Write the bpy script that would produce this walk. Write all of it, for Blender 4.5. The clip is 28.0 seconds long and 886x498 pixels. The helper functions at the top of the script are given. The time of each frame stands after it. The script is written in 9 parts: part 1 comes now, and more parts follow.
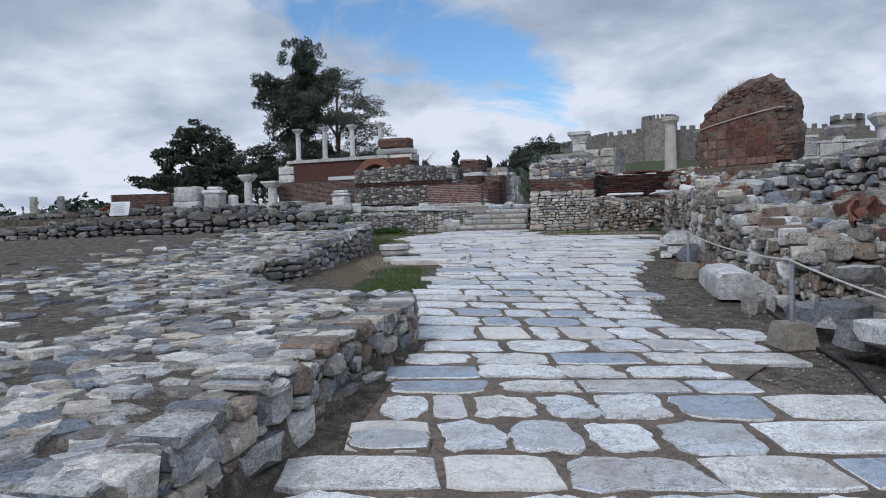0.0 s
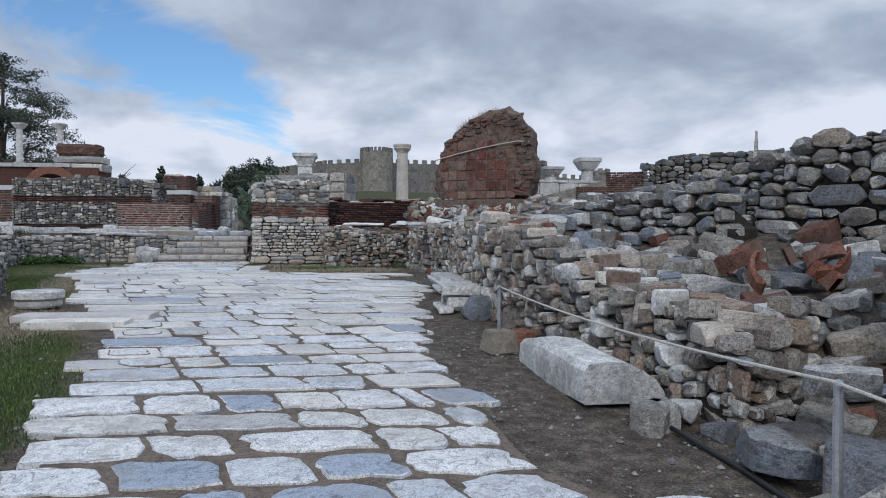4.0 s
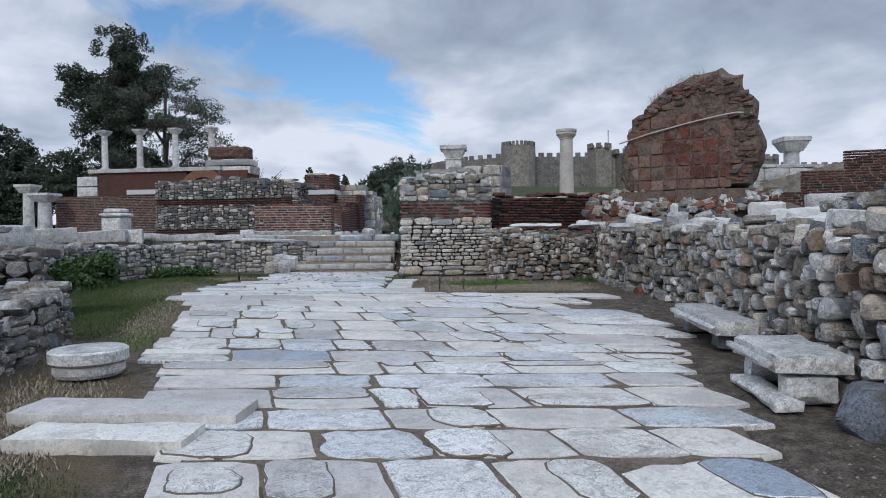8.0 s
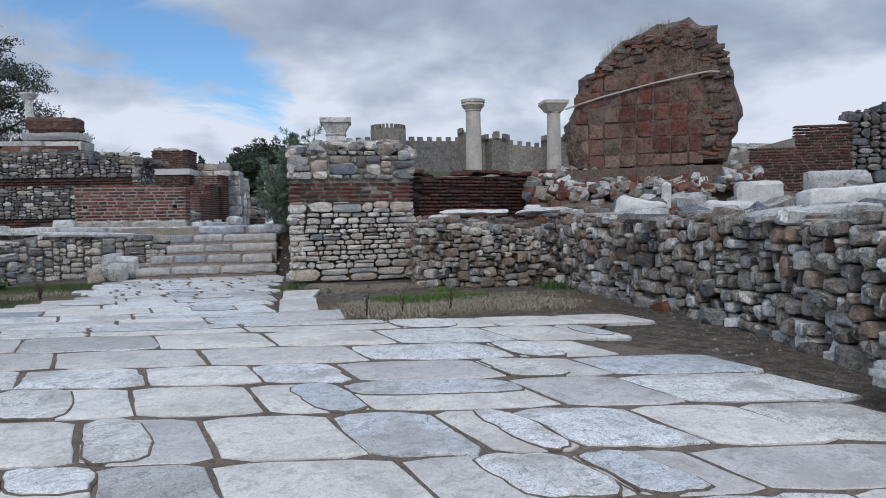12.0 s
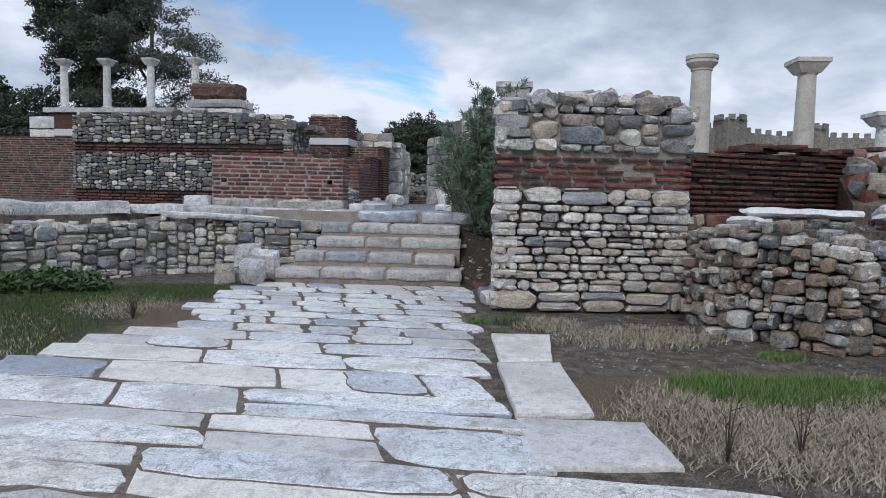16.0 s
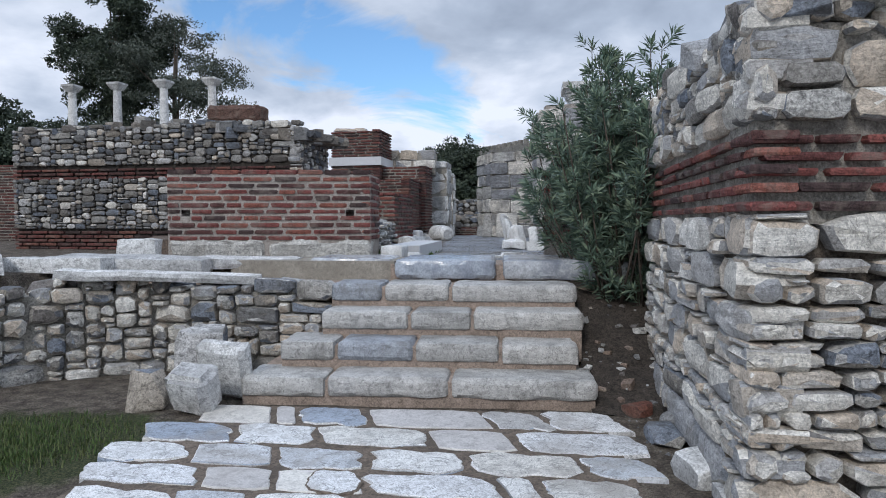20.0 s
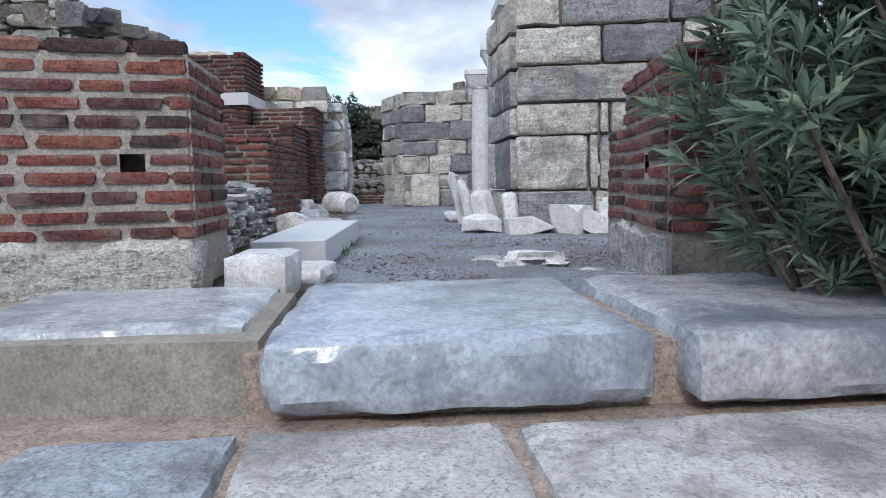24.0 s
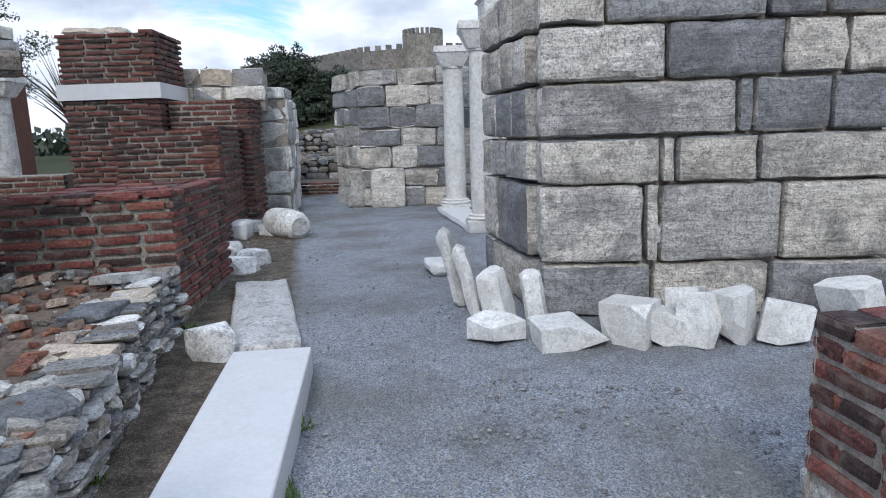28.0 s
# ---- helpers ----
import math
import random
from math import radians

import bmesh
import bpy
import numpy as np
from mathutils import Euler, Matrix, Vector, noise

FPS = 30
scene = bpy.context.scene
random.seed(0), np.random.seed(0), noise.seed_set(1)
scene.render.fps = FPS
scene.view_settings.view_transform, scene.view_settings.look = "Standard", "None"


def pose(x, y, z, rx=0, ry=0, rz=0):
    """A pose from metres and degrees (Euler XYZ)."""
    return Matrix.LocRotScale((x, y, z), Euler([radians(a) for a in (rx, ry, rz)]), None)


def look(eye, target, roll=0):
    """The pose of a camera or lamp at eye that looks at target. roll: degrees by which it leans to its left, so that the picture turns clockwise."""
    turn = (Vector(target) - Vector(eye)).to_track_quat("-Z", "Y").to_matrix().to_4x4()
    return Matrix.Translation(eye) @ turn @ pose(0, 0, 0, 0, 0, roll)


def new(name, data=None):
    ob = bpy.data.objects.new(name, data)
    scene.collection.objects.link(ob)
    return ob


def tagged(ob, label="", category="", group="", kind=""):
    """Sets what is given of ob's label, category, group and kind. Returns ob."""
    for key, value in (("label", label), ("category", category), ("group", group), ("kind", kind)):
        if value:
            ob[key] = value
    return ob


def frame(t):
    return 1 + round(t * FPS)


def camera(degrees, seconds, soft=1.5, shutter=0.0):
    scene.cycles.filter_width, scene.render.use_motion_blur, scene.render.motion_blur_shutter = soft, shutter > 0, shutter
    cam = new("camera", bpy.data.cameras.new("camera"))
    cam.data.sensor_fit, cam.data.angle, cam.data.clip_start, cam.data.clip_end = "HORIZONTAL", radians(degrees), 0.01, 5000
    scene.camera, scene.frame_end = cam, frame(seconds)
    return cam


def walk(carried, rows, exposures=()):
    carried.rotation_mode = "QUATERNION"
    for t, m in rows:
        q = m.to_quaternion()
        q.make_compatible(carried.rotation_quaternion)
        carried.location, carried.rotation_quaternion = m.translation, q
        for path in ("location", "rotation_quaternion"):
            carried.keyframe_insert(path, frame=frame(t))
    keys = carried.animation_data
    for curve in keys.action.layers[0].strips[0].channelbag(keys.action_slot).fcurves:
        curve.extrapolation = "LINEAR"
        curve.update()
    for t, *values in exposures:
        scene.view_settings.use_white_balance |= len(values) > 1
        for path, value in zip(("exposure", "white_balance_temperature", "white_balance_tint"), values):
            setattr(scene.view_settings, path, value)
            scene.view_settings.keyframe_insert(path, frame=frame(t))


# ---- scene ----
cam = camera(67.15, 28.0, soft=1.0)
# seconds, eye (x, y, z), turn about x, y, z in degrees
PATH = [
    (0, -0.301, 3.377, 0.715, 86.92, 1.76, -4.07),
    (0.5, -0.337, 3.790, 0.689, 87.76, 1.31, -12.88),
    (1, -0.332, 4.201, 0.750, 89.57, 0.87, -20.26),
    (1.5, -0.227, 4.637, 0.797, 91.67, 0.39, -24.82),
    (2, -0.175, 5.089, 0.812, 92.86, 0.49, -27.44),
    (2.5, -0.104, 5.480, 0.811, 92.80, 0.71, -28.96),
    (4.5, 0.295, 7.360, 0.863, 87.94, -0.31, -27.14),
    (5, 0.393, 7.824, 0.905, 87.91, -0.24, -25.82),
    (5.5, 0.538, 8.302, 0.941, 88.11, -0.04, -24.42),
    (6, 0.611, 8.817, 0.924, 88.29, 0.10, -23.42),
    (6.5, 0.705, 9.323, 0.912, 88.00, 0.16, -22.01),
    (7, 0.761, 9.842, 0.942, 87.87, 0.50, -19.13),
    (7.5, 0.815, 10.327, 0.993, 87.94, 0.63, -17.11),
    (8, 0.920, 10.861, 1.029, 88.53, 0.68, -16.26),
    (8.5, 0.971, 11.379, 1.037, 89.15, 0.67, -16.37),
    (9, 1.071, 11.868, 1.036, 89.66, 0.55, -17.35),
    (9.5, 1.132, 12.381, 1.034, 89.87, 0.47, -18.73),
    (10, 1.175, 12.904, 1.073, 89.66, 0.61, -20.50),
    (10.5, 1.246, 13.470, 1.113, 89.10, 0.90, -21.80),
    (11, 1.269, 13.994, 1.116, 88.21, 1.21, -22.96),
    (11.5, 1.362, 14.543, 1.104, 87.17, 1.22, -23.81),
    (12, 1.417, 15.101, 1.104, 87.13, 1.10, -27.77),
    (12.5, 1.532, 15.588, 1.132, 87.12, 1.08, -36.90),
    (14.5, 1.863, 17.743, 1.237, 86.30, -1.67, -39.03),
    (15, 1.926, 18.322, 1.233, 85.09, -1.70, -30.65),
    (15.5, 1.910, 18.934, 1.234, 85.10, -1.67, -22.09),
    (16, 1.902, 19.472, 1.271, 85.31, -1.24, -15.39),
    (16.5, 1.988, 20.030, 1.315, 86.09, -1.11, -11.84),
    (17, 2.055, 20.597, 1.345, 87.18, -1.10, -11.07),
    (17.5, 2.166, 21.141, 1.347, 87.53, -0.05, -10.62),
    (18, 2.197, 21.730, 1.321, 87.95, 0.32, -10.77),
    (18.5, 2.302, 22.272, 1.323, 88.33, 0.54, -10.72),
    (19, 2.377, 22.825, 1.320, 88.46, 0.42, -11.27),
    (19.5, 2.468, 23.360, 1.364, 88.05, 0.45, -11.85),
    (20, 2.537, 23.930, 1.347, 87.58, 0.12, -12.36),
    (20.5, 2.522, 24.473, 1.335, 86.58, 0.05, -13.02),
    (22.5, 2.967, 26.986, 1.325, 81.51, 0.54, -19.82),
    (23, 3.057, 27.523, 1.327, 83.50, 1.09, -23.15),
    (23.5, 3.169, 28.081, 1.363, 86.24, 1.34, -22.69),
    (24, 3.268, 28.659, 1.335, 84.47, 0.88, -22.35),
    (24.5, 3.423, 29.146, 1.457, 85.48, 0.31, -18.46),
    (25, 3.442, 29.498, 1.622, 84.17, -0.79, -21.73),
    (25.5, 3.521, 29.682, 1.707, 80.43, -0.92, -26.43),
    (26, 3.608, 29.904, 1.833, 76.05, -1.23, -21.45),
    (26.5, 3.655, 30.119, 2.020, 79.56, -1.66, -28.31),
    (27, 3.761, 30.308, 2.086, 80.29, 1.80, -27.52),
    (27.5, 3.829, 30.559, 2.194, 80.31, 1.58, -24.26),
    (28, 3.900, 30.832, 2.215, 79.89, 1.83, -26.53),
]
walk(cam, [(t, pose(x, y, z, a, b, c)) for t, x, y, z, a, b, c in PATH], [(0, -0.25), (12, -0.26), (15, -0.13), (20, -0.01), (23, 0.28), (25, 0.32), (26.5, 0.38), (28, 0.25)])

# ---------- light ----------
def smooth(a, b, x):
    t = np.clip((np.asarray(x, float) - a) / (b - a), 0, 1)
    return t * t * (3 - 2 * t)


def node(tree, kind, **given):
    n = tree.nodes.new(kind)
    for key, value in given.items():
        if key in n.inputs:
            n.inputs[key].default_value = value
    return n


SUN_ELEVATION, SUN_ROTATION = radians(38), radians(214)
world = bpy.data.worlds.new("sky")
scene.world = world
world.use_nodes = True
wt = world.node_tree
wt.nodes.clear()
w_out = node(wt, "ShaderNodeOutputWorld")
w_bg = node(wt, "ShaderNodeBackground")
w_bg.inputs["Strength"].default_value = 0.1
sky = node(wt, "ShaderNodeTexSky")
sky.sky_type = "NISHITA"
sky.sun_disc = False
sky.sun_elevation, sky.sun_rotation = SUN_ELEVATION, SUN_ROTATION
w_co = node(wt, "ShaderNodeTexCoord")
w_sep = node(wt, "ShaderNodeSeparateXYZ")
wt.links.new(w_co.outputs["Generated"], w_sep.inputs[0])


def wmath(op, a, b=None):
    n = node(wt, "ShaderNodeMath")
    n.operation = op
    for i, v in enumerate((a, b)):
        if v is None:
            continue
        if isinstance(v, (int, float)):
            n.inputs[i].default_value = v
        else:
            wt.links.new(v, n.inputs[i])
    return n.outputs[0]


# clouds lie on a flat layer: the direction is divided by its height
w_den = wmath("ADD", wmath("MAXIMUM", w_sep.outputs[2], 0.0), 0.3)
w_com = node(wt, "ShaderNodeCombineXYZ")
wt.links.new(wmath("DIVIDE", w_sep.outputs[0], w_den), w_com.inputs[0])
wt.links.new(wmath("DIVIDE", w_sep.outputs[1], w_den), w_com.inputs[1])


def wnoise(scale, detail, rough, shift, distort=0.3):
    mp = node(wt, "ShaderNodeMapping")
    mp.inputs["Location"].default_value = shift
    wt.links.new(w_com.outputs[0], mp.inputs[0])
    n = node(wt, "ShaderNodeTexNoise", Scale=scale, Detail=detail, Roughness=rough, Distortion=distort)
    wt.links.new(mp.outputs[0], n.inputs["Vector"])
    return n.outputs["Fac"]


def wramp(fac, stops):
    r = node(wt, "ShaderNodeValToRGB")
    while len(r.color_ramp.elements) < len(stops):
        r.color_ramp.elements.new(0.5)
    for e, (p, c) in zip(r.color_ramp.elements, stops):
        e.position, e.color = p, (*c, 1)
    wt.links.new(fac, r.inputs[0])
    return r.outputs[0]


# grey-white cloud tones (the sky node's units: the background strength brings them down)
w_puff = wramp(w_sep.outputs[2], [(0.06, (0.20, 0.20, 0.20)), (0.26, (0.0, 0.0, 0.0))])
w_tone = wramp(wmath("ADD", wmath("ADD", wmath("MULTIPLY", wnoise(2.1, 9, 0.54, (2.1, 0.4, 0)), 0.83), wmath("MULTIPLY", wnoise(6.0, 7, 0.5, (4.1, 1.4, 0), 0.6), 0.17)), w_puff), [(0.34, (3.3, 4.0, 5.3)), (0.47, (4.5, 5.35, 6.85)), (0.56, (5.9, 6.75, 8.3)), (0.70, (8.6, 9.3, 10.8))])
# a gap of blue ahead of the walk, torn at its edges
w_az = wmath("ARCTAN2", w_sep.outputs[0], w_sep.outputs[1])
w_rise = wmath("ADD", w_sep.outputs[2], wmath("MULTIPLY", wmath("SUBTRACT", w_az, 0.07), 0.3))
w_a2 = wmath("POWER", wmath("ABSOLUTE", wmath("DIVIDE", wmath("SUBTRACT", w_az, 0.06), 0.25)), 2.0)
w_e2 = wmath("POWER", wmath("ABSOLUTE", wmath("DIVIDE", wmath("SUBTRACT", w_rise, 0.245), 0.085)), 2.0)
w_gap = wnoise(2.6, 9, 0.58, (0.35, 3.2, 0), 0.7)
w_open = wramp(wmath("ADD", wmath("MULTIPLY", wmath("SUBTRACT", w_gap, 0.5), 3.2), wmath("SUBTRACT", 1.0, wmath("ADD", w_a2, w_e2))), [(0.12, (0, 0, 0)), (0.62, (1, 1, 1))])
w_blue = node(wt, "ShaderNodeMixRGB")
w_blue.blend_type = "MULTIPLY"
w_blue.inputs[0].default_value = 1.0
wt.links.new(sky.outputs[0], w_blue.inputs[1])
w_blue.inputs[2].default_value = (1.0, 1.36, 1.68, 1)
w_mix = node(wt, "ShaderNodeMixRGB")
wt.links.new(w_open, w_mix.inputs[0])
wt.links.new(w_tone, w_mix.inputs[1])
wt.links.new(w_blue.outputs[0], w_mix.inputs[2])
# the light of the layer above the walk, higher than what the view reaches
w_up = wramp(w_sep.outputs[2], [(0.0, (1, 1, 1)), (0.42, (1, 1, 1)), (0.85, (1.7, 1.7, 1.7))])
w_fin = node(wt, "ShaderNodeMixRGB")
w_fin.blend_type = "MULTIPLY"
w_fin.inputs[0].default_value = 1.0
wt.links.new(w_mix.outputs[0], w_fin.inputs[1])
wt.links.new(w_up, w_fin.inputs[2])
wt.links.new(w_fin.outputs[0], w_bg.inputs[0])
wt.links.new(w_bg.outputs[0], w_out.inputs[0])

sun = new("sun", bpy.data.lights.new("sun", "SUN"))
sun.data.energy, sun.data.angle, sun.data.color = 1.25, radians(12), (1.0, 0.97, 0.93)
sun.matrix_world = look((0, 0, 0), (-math.sin(SUN_ROTATION) * math.cos(SUN_ELEVATION), -math.cos(SUN_ROTATION) * math.cos(SUN_ELEVATION), -math.sin(SUN_ELEVATION)))


# ---------- materials ----------
def surface(name, tones, rough=0.85, grain=(6.0, 60.0), contrast=0.35, bump=0.5, step=0.01, stain=None, pits=0.0, metal=0.0, spec=0.3, white=0.0, veins=0.0, scab=0.0, strata=0.0):
    """tones: colours picked piece by piece; grain: two scales of variation per metre; stain: a colour that lies over it in patches;
    pits: share of small dark holes; white: how much the pieces differ in lightness."""
    m = bpy.data.materials.new(name)
    m.use_nodes = True
    t = m.node_tree
    p = t.nodes["Principled BSDF"]
    L = t.links.new

    def calc(op, a, b=0.0):
        n = node(t, "ShaderNodeMath")
        n.operation = op
        for i, v in enumerate((a, b)):
            if isinstance(v, (int, float)):
                n.inputs[i].default_value = v
            else:
                L(v, n.inputs[i])
        return n.outputs[0]

    geo, info = node(t, "ShaderNodeNewGeometry"), node(t, "ShaderNodeObjectInfo")
    pick = calc("FRACT", calc("ADD", calc("MULTIPLY", info.outputs["Random"], 7.31), calc("MULTIPLY", geo.outputs["Random Per Island"], 5.17)))
    pick2 = calc("FRACT", calc("MULTIPLY", pick, 13.7))
    ramp = node(t, "ShaderNodeValToRGB")
    ramp.color_ramp.interpolation = "CONSTANT"
    while len(ramp.color_ramp.elements) < len(tones):
        ramp.color_ramp.elements.new(0.5)
    for i, (e, c) in enumerate(zip(ramp.color_ramp.elements, tones)):
        e.position, e.color = i / len(tones), (*c, 1)
    if len(tones) == 1:
        ramp.color_ramp.elements[0].color = ramp.color_ramp.elements[1].color = (*tones[0], 1)
    L(pick, ramp.inputs[0])
    shift = node(t, "ShaderNodeVectorMath")
    shift.operation = "ADD"
    L(geo.outputs["Position"], shift.inputs[0])
    off = node(t, "ShaderNodeCombineXYZ")
    L(calc("MULTIPLY", pick, 31.0), off.inputs[0])
    L(calc("MULTIPLY", pick2, 17.0), off.inputs[1])
    L(off.outputs[0], shift.inputs[1])

    def tex(scale, detail=4.0, r=0.6, d=0.4):
        n = node(t, "ShaderNodeTexNoise", Scale=scale, Detail=detail, Roughness=r, Distortion=d)
        L(shift.outputs[0], n.inputs["Vector"])
        return n.outputs["Fac"]

    coarse, fine = tex(grain[0], 5.0), tex(grain[1], 3.0)
    middle = tex((grain[0] * grain[1]) ** 0.5, 4.0, 0.7)
    k = calc("ADD", calc("MULTIPLY", calc("SUBTRACT", coarse, 0.5), 2.2 * contrast), calc("MULTIPLY", calc("SUBTRACT", fine, 0.5), 4.2 * contrast))
    k = calc("ADD", k, calc("MULTIPLY", calc("SUBTRACT", middle, 0.5), 3.0 * contrast))
    k = calc("MAXIMUM", calc("ADD", k, 1.0), 0.12)
    if veins:
        line = calc("ABSOLUTE", calc("SUBTRACT", tex(grain[0] * 0.8, 5.0, 0.55, 1.6), 0.5))
        k = calc("MULTIPLY", k, calc("SUBTRACT", 1.0, calc("MULTIPLY", calc("LESS_THAN", line, 0.008), veins)))
    if strata:
        flat_ = node(t, "ShaderNodeMapping")
        flat_.inputs["Scale"].default_value = (0.35, 0.35, 2.4)
        flat_.inputs["Rotation"].default_value = (0.12, -0.1, 0.0)
        L(shift.outputs[0], flat_.inputs[0])
        beds = node(t, "ShaderNodeTexNoise", Scale=grain[0] * 2.2, Detail=7.0, Roughness=0.72, Distortion=0.5)
        L(flat_.outputs[0], beds.inputs["Vector"])
        k = calc("MAXIMUM", calc("MULTIPLY", k, calc("ADD", 1.0, calc("MULTIPLY", calc("SUBTRACT", beds.outputs["Fac"], 0.5), 3.2 * strata))), 0.1)
    if scab:
        worn = calc("MINIMUM", calc("MAXIMUM", calc("MULTIPLY", calc("SUBTRACT", tex(grain[0] * 2.6, 9.0, 0.72, 0.7), 0.53), 16.0), 0.0), 1.0)
        speck = calc("MINIMUM", calc("MAXIMUM", calc("MULTIPLY", calc("SUBTRACT", tex(grain[1] * 0.55, 3.0, 0.65, 0.2), 0.55), 14.0), 0.0), 1.0)
        k = calc("MULTIPLY", k, calc("SUBTRACT", 1.0, calc("MULTIPLY", worn, scab)))
        k = calc("MULTIPLY", k, calc("SUBTRACT", 1.0, calc("MULTIPLY", speck, scab * 0.9)))
    if white:
        k = calc("MULTIPLY", k, calc("ADD", calc("MULTIPLY", pick2, white), 1.0 - white / 2))
    mul = node(t, "ShaderNodeMixRGB")
    mul.blend_type = "MULTIPLY"
    mul.inputs[0].default_value = 1.0
    L(ramp.outputs[0], mul.inputs[1])
    grey = node(t, "ShaderNodeCombineColor")
    for i in range(3):
        L(k, grey.inputs[i])
    L(grey.outputs[0], mul.inputs[2])
    colour = mul.outputs[0]
    if stain:
        shade, amount = stain
        over = node(t, "ShaderNodeMixRGB")
        L(calc("MULTIPLY", calc("SMOOTH_MIN", calc("MAXIMUM", calc("MULTIPLY", calc("SUBTRACT", tex(grain[0] * 0.45, 6.0, 0.65), 0.5), 7.0), 0.0), 1.0), amount), over.inputs[0])
        L(colour, over.inputs[1])
        over.inputs[2].default_value = (*shade, 1)
        colour = over.outputs[0]
    bedded = calc("MULTIPLY", beds.outputs["Fac"], strata * 1.5) if strata else 0.0
    relief = calc("ADD", calc("ADD", calc("MULTIPLY", coarse, 0.5), bedded), calc("ADD", calc("MULTIPLY", middle, 0.4), calc("MULTIPLY", fine, 0.35)))
    if pits:
        v = node(t, "ShaderNodeTexVoronoi", Scale=grain[1] * 0.8, Randomness=1.0)
        L(shift.outputs[0], v.inputs["Vector"])
        hole = calc("MULTIPLY", calc("LESS_THAN", v.outputs["Distance"], 0.28), calc("GREATER_THAN", calc("ADD", tex(grain[0] * 2, 2.0), calc("MULTIPLY", pick2, 0.35)), 0.78 - pits * 0.3))
        dark = node(t, "ShaderNodeMixRGB")
        L(calc("MULTIPLY", hole, 0.55), dark.inputs[0])
        L(colour, dark.inputs[1])
        dark.inputs[2].default_value = (0.16, 0.15, 0.14, 1)
        colour = dark.outputs[0]
        relief = calc("SUBTRACT", relief, calc("MULTIPLY", hole, 0.5))
    b = node(t, "ShaderNodeBump", Strength=bump, Distance=step)
    L(relief, b.inputs["Height"])
    L(b.outputs[0], p.inputs["Normal"])
    L(colour, p.inputs["Base Color"])
    L(calc("ADD", calc("MULTIPLY", calc("SUBTRACT", coarse, 0.5), 0.25 if rough > 0.2 else 0.02), rough), p.inputs["Roughness"])
    p.inputs["Metallic"].default_value = metal
    p.inputs["Specular IOR Level"].default_value = spec
    return m


PAVE = surface("paving_marble", [(0.80, 0.80, 0.79), (0.68, 0.70, 0.73), (0.76, 0.74, 0.70), (0.84, 0.84, 0.84), (0.60, 0.63, 0.67), (0.80, 0.81, 0.83), (0.38, 0.44, 0.53), (0.74, 0.73, 0.70), (0.82, 0.82, 0.81), (0.55, 0.54, 0.53), (0.80, 0.81, 0.82)], rough=0.48, grain=(4, 110), contrast=0.26, bump=0.9, step=0.012, stain=((0.34, 0.31, 0.28), 0.6), pits=0.9, spec=0.5, veins=0.45, scab=0.3)
INFILL = surface("cut_pale_slab", [(0.70, 0.67, 0.62), (0.62, 0.60, 0.57), (0.74, 0.72, 0.68), (0.55, 0.53, 0.52)], rough=0.55, grain=(3, 90), contrast=0.2, bump=0.4, step=0.006, stain=((0.40, 0.37, 0.35), 0.6), scab=0.22)
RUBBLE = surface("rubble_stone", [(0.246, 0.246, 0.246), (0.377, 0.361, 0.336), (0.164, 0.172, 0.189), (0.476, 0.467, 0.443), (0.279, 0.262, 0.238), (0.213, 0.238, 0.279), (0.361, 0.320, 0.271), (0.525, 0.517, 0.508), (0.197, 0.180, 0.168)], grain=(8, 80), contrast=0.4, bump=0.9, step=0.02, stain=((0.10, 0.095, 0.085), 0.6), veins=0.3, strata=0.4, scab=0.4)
# The rubble stone's tones scaled to about 0.72, for the far walls.
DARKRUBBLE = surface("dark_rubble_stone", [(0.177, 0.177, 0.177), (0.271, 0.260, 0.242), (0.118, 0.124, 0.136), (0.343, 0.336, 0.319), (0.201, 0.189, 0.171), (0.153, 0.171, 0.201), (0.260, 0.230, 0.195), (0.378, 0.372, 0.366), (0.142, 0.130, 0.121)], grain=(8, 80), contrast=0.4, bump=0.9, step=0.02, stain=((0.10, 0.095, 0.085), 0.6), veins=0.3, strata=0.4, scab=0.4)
LIME = surface("pale_rubble_stone", [(0.66, 0.63, 0.575), (0.76, 0.735, 0.685), (0.52, 0.47, 0.41), (0.38, 0.385, 0.395), (0.70, 0.67, 0.61), (0.57, 0.49, 0.405), (0.50, 0.49, 0.48)], grain=(8, 90), contrast=0.32, bump=0.9, step=0.02, stain=((0.17, 0.15, 0.125), 0.42), veins=0.3, strata=0.4, scab=0.24)
BRICK = surface("old_brick", [(0.185, 0.06, 0.053), (0.1, 0.045, 0.042), (0.215, 0.072, 0.062), (0.064, 0.041, 0.04), (0.2, 0.068, 0.06), (0.14, 0.054, 0.05), (0.24, 0.09, 0.068)], grain=(14, 120), contrast=0.5, bump=0.8, step=0.012, stain=((0.27, 0.225, 0.19), 0.45), scab=0.4)
MORTAR = surface("lime_mortar", [(0.41, 0.37, 0.335)], grain=(7, 110), contrast=0.32, bump=1.0, step=0.02, stain=((0.19, 0.165, 0.14), 0.5), scab=0.22)
# Earth core, near black: the shadow in the stone gaps is in its colour.
SHADECORE = surface("earth_fill", [(0.042, 0.036, 0.03)], grain=(6, 70), contrast=0.6, bump=1.0, step=0.03, stain=((0.02, 0.018, 0.015), 0.6))
MARBLE = surface("weathered_marble", [(0.68, 0.68, 0.67), (0.58, 0.58, 0.575), (0.74, 0.735, 0.72), (0.50, 0.50, 0.50)], rough=0.6, grain=(5, 80), contrast=0.32, bump=0.6, step=0.015, stain=((0.19, 0.185, 0.175), 0.55), veins=0.25, scab=0.34, strata=0.25)
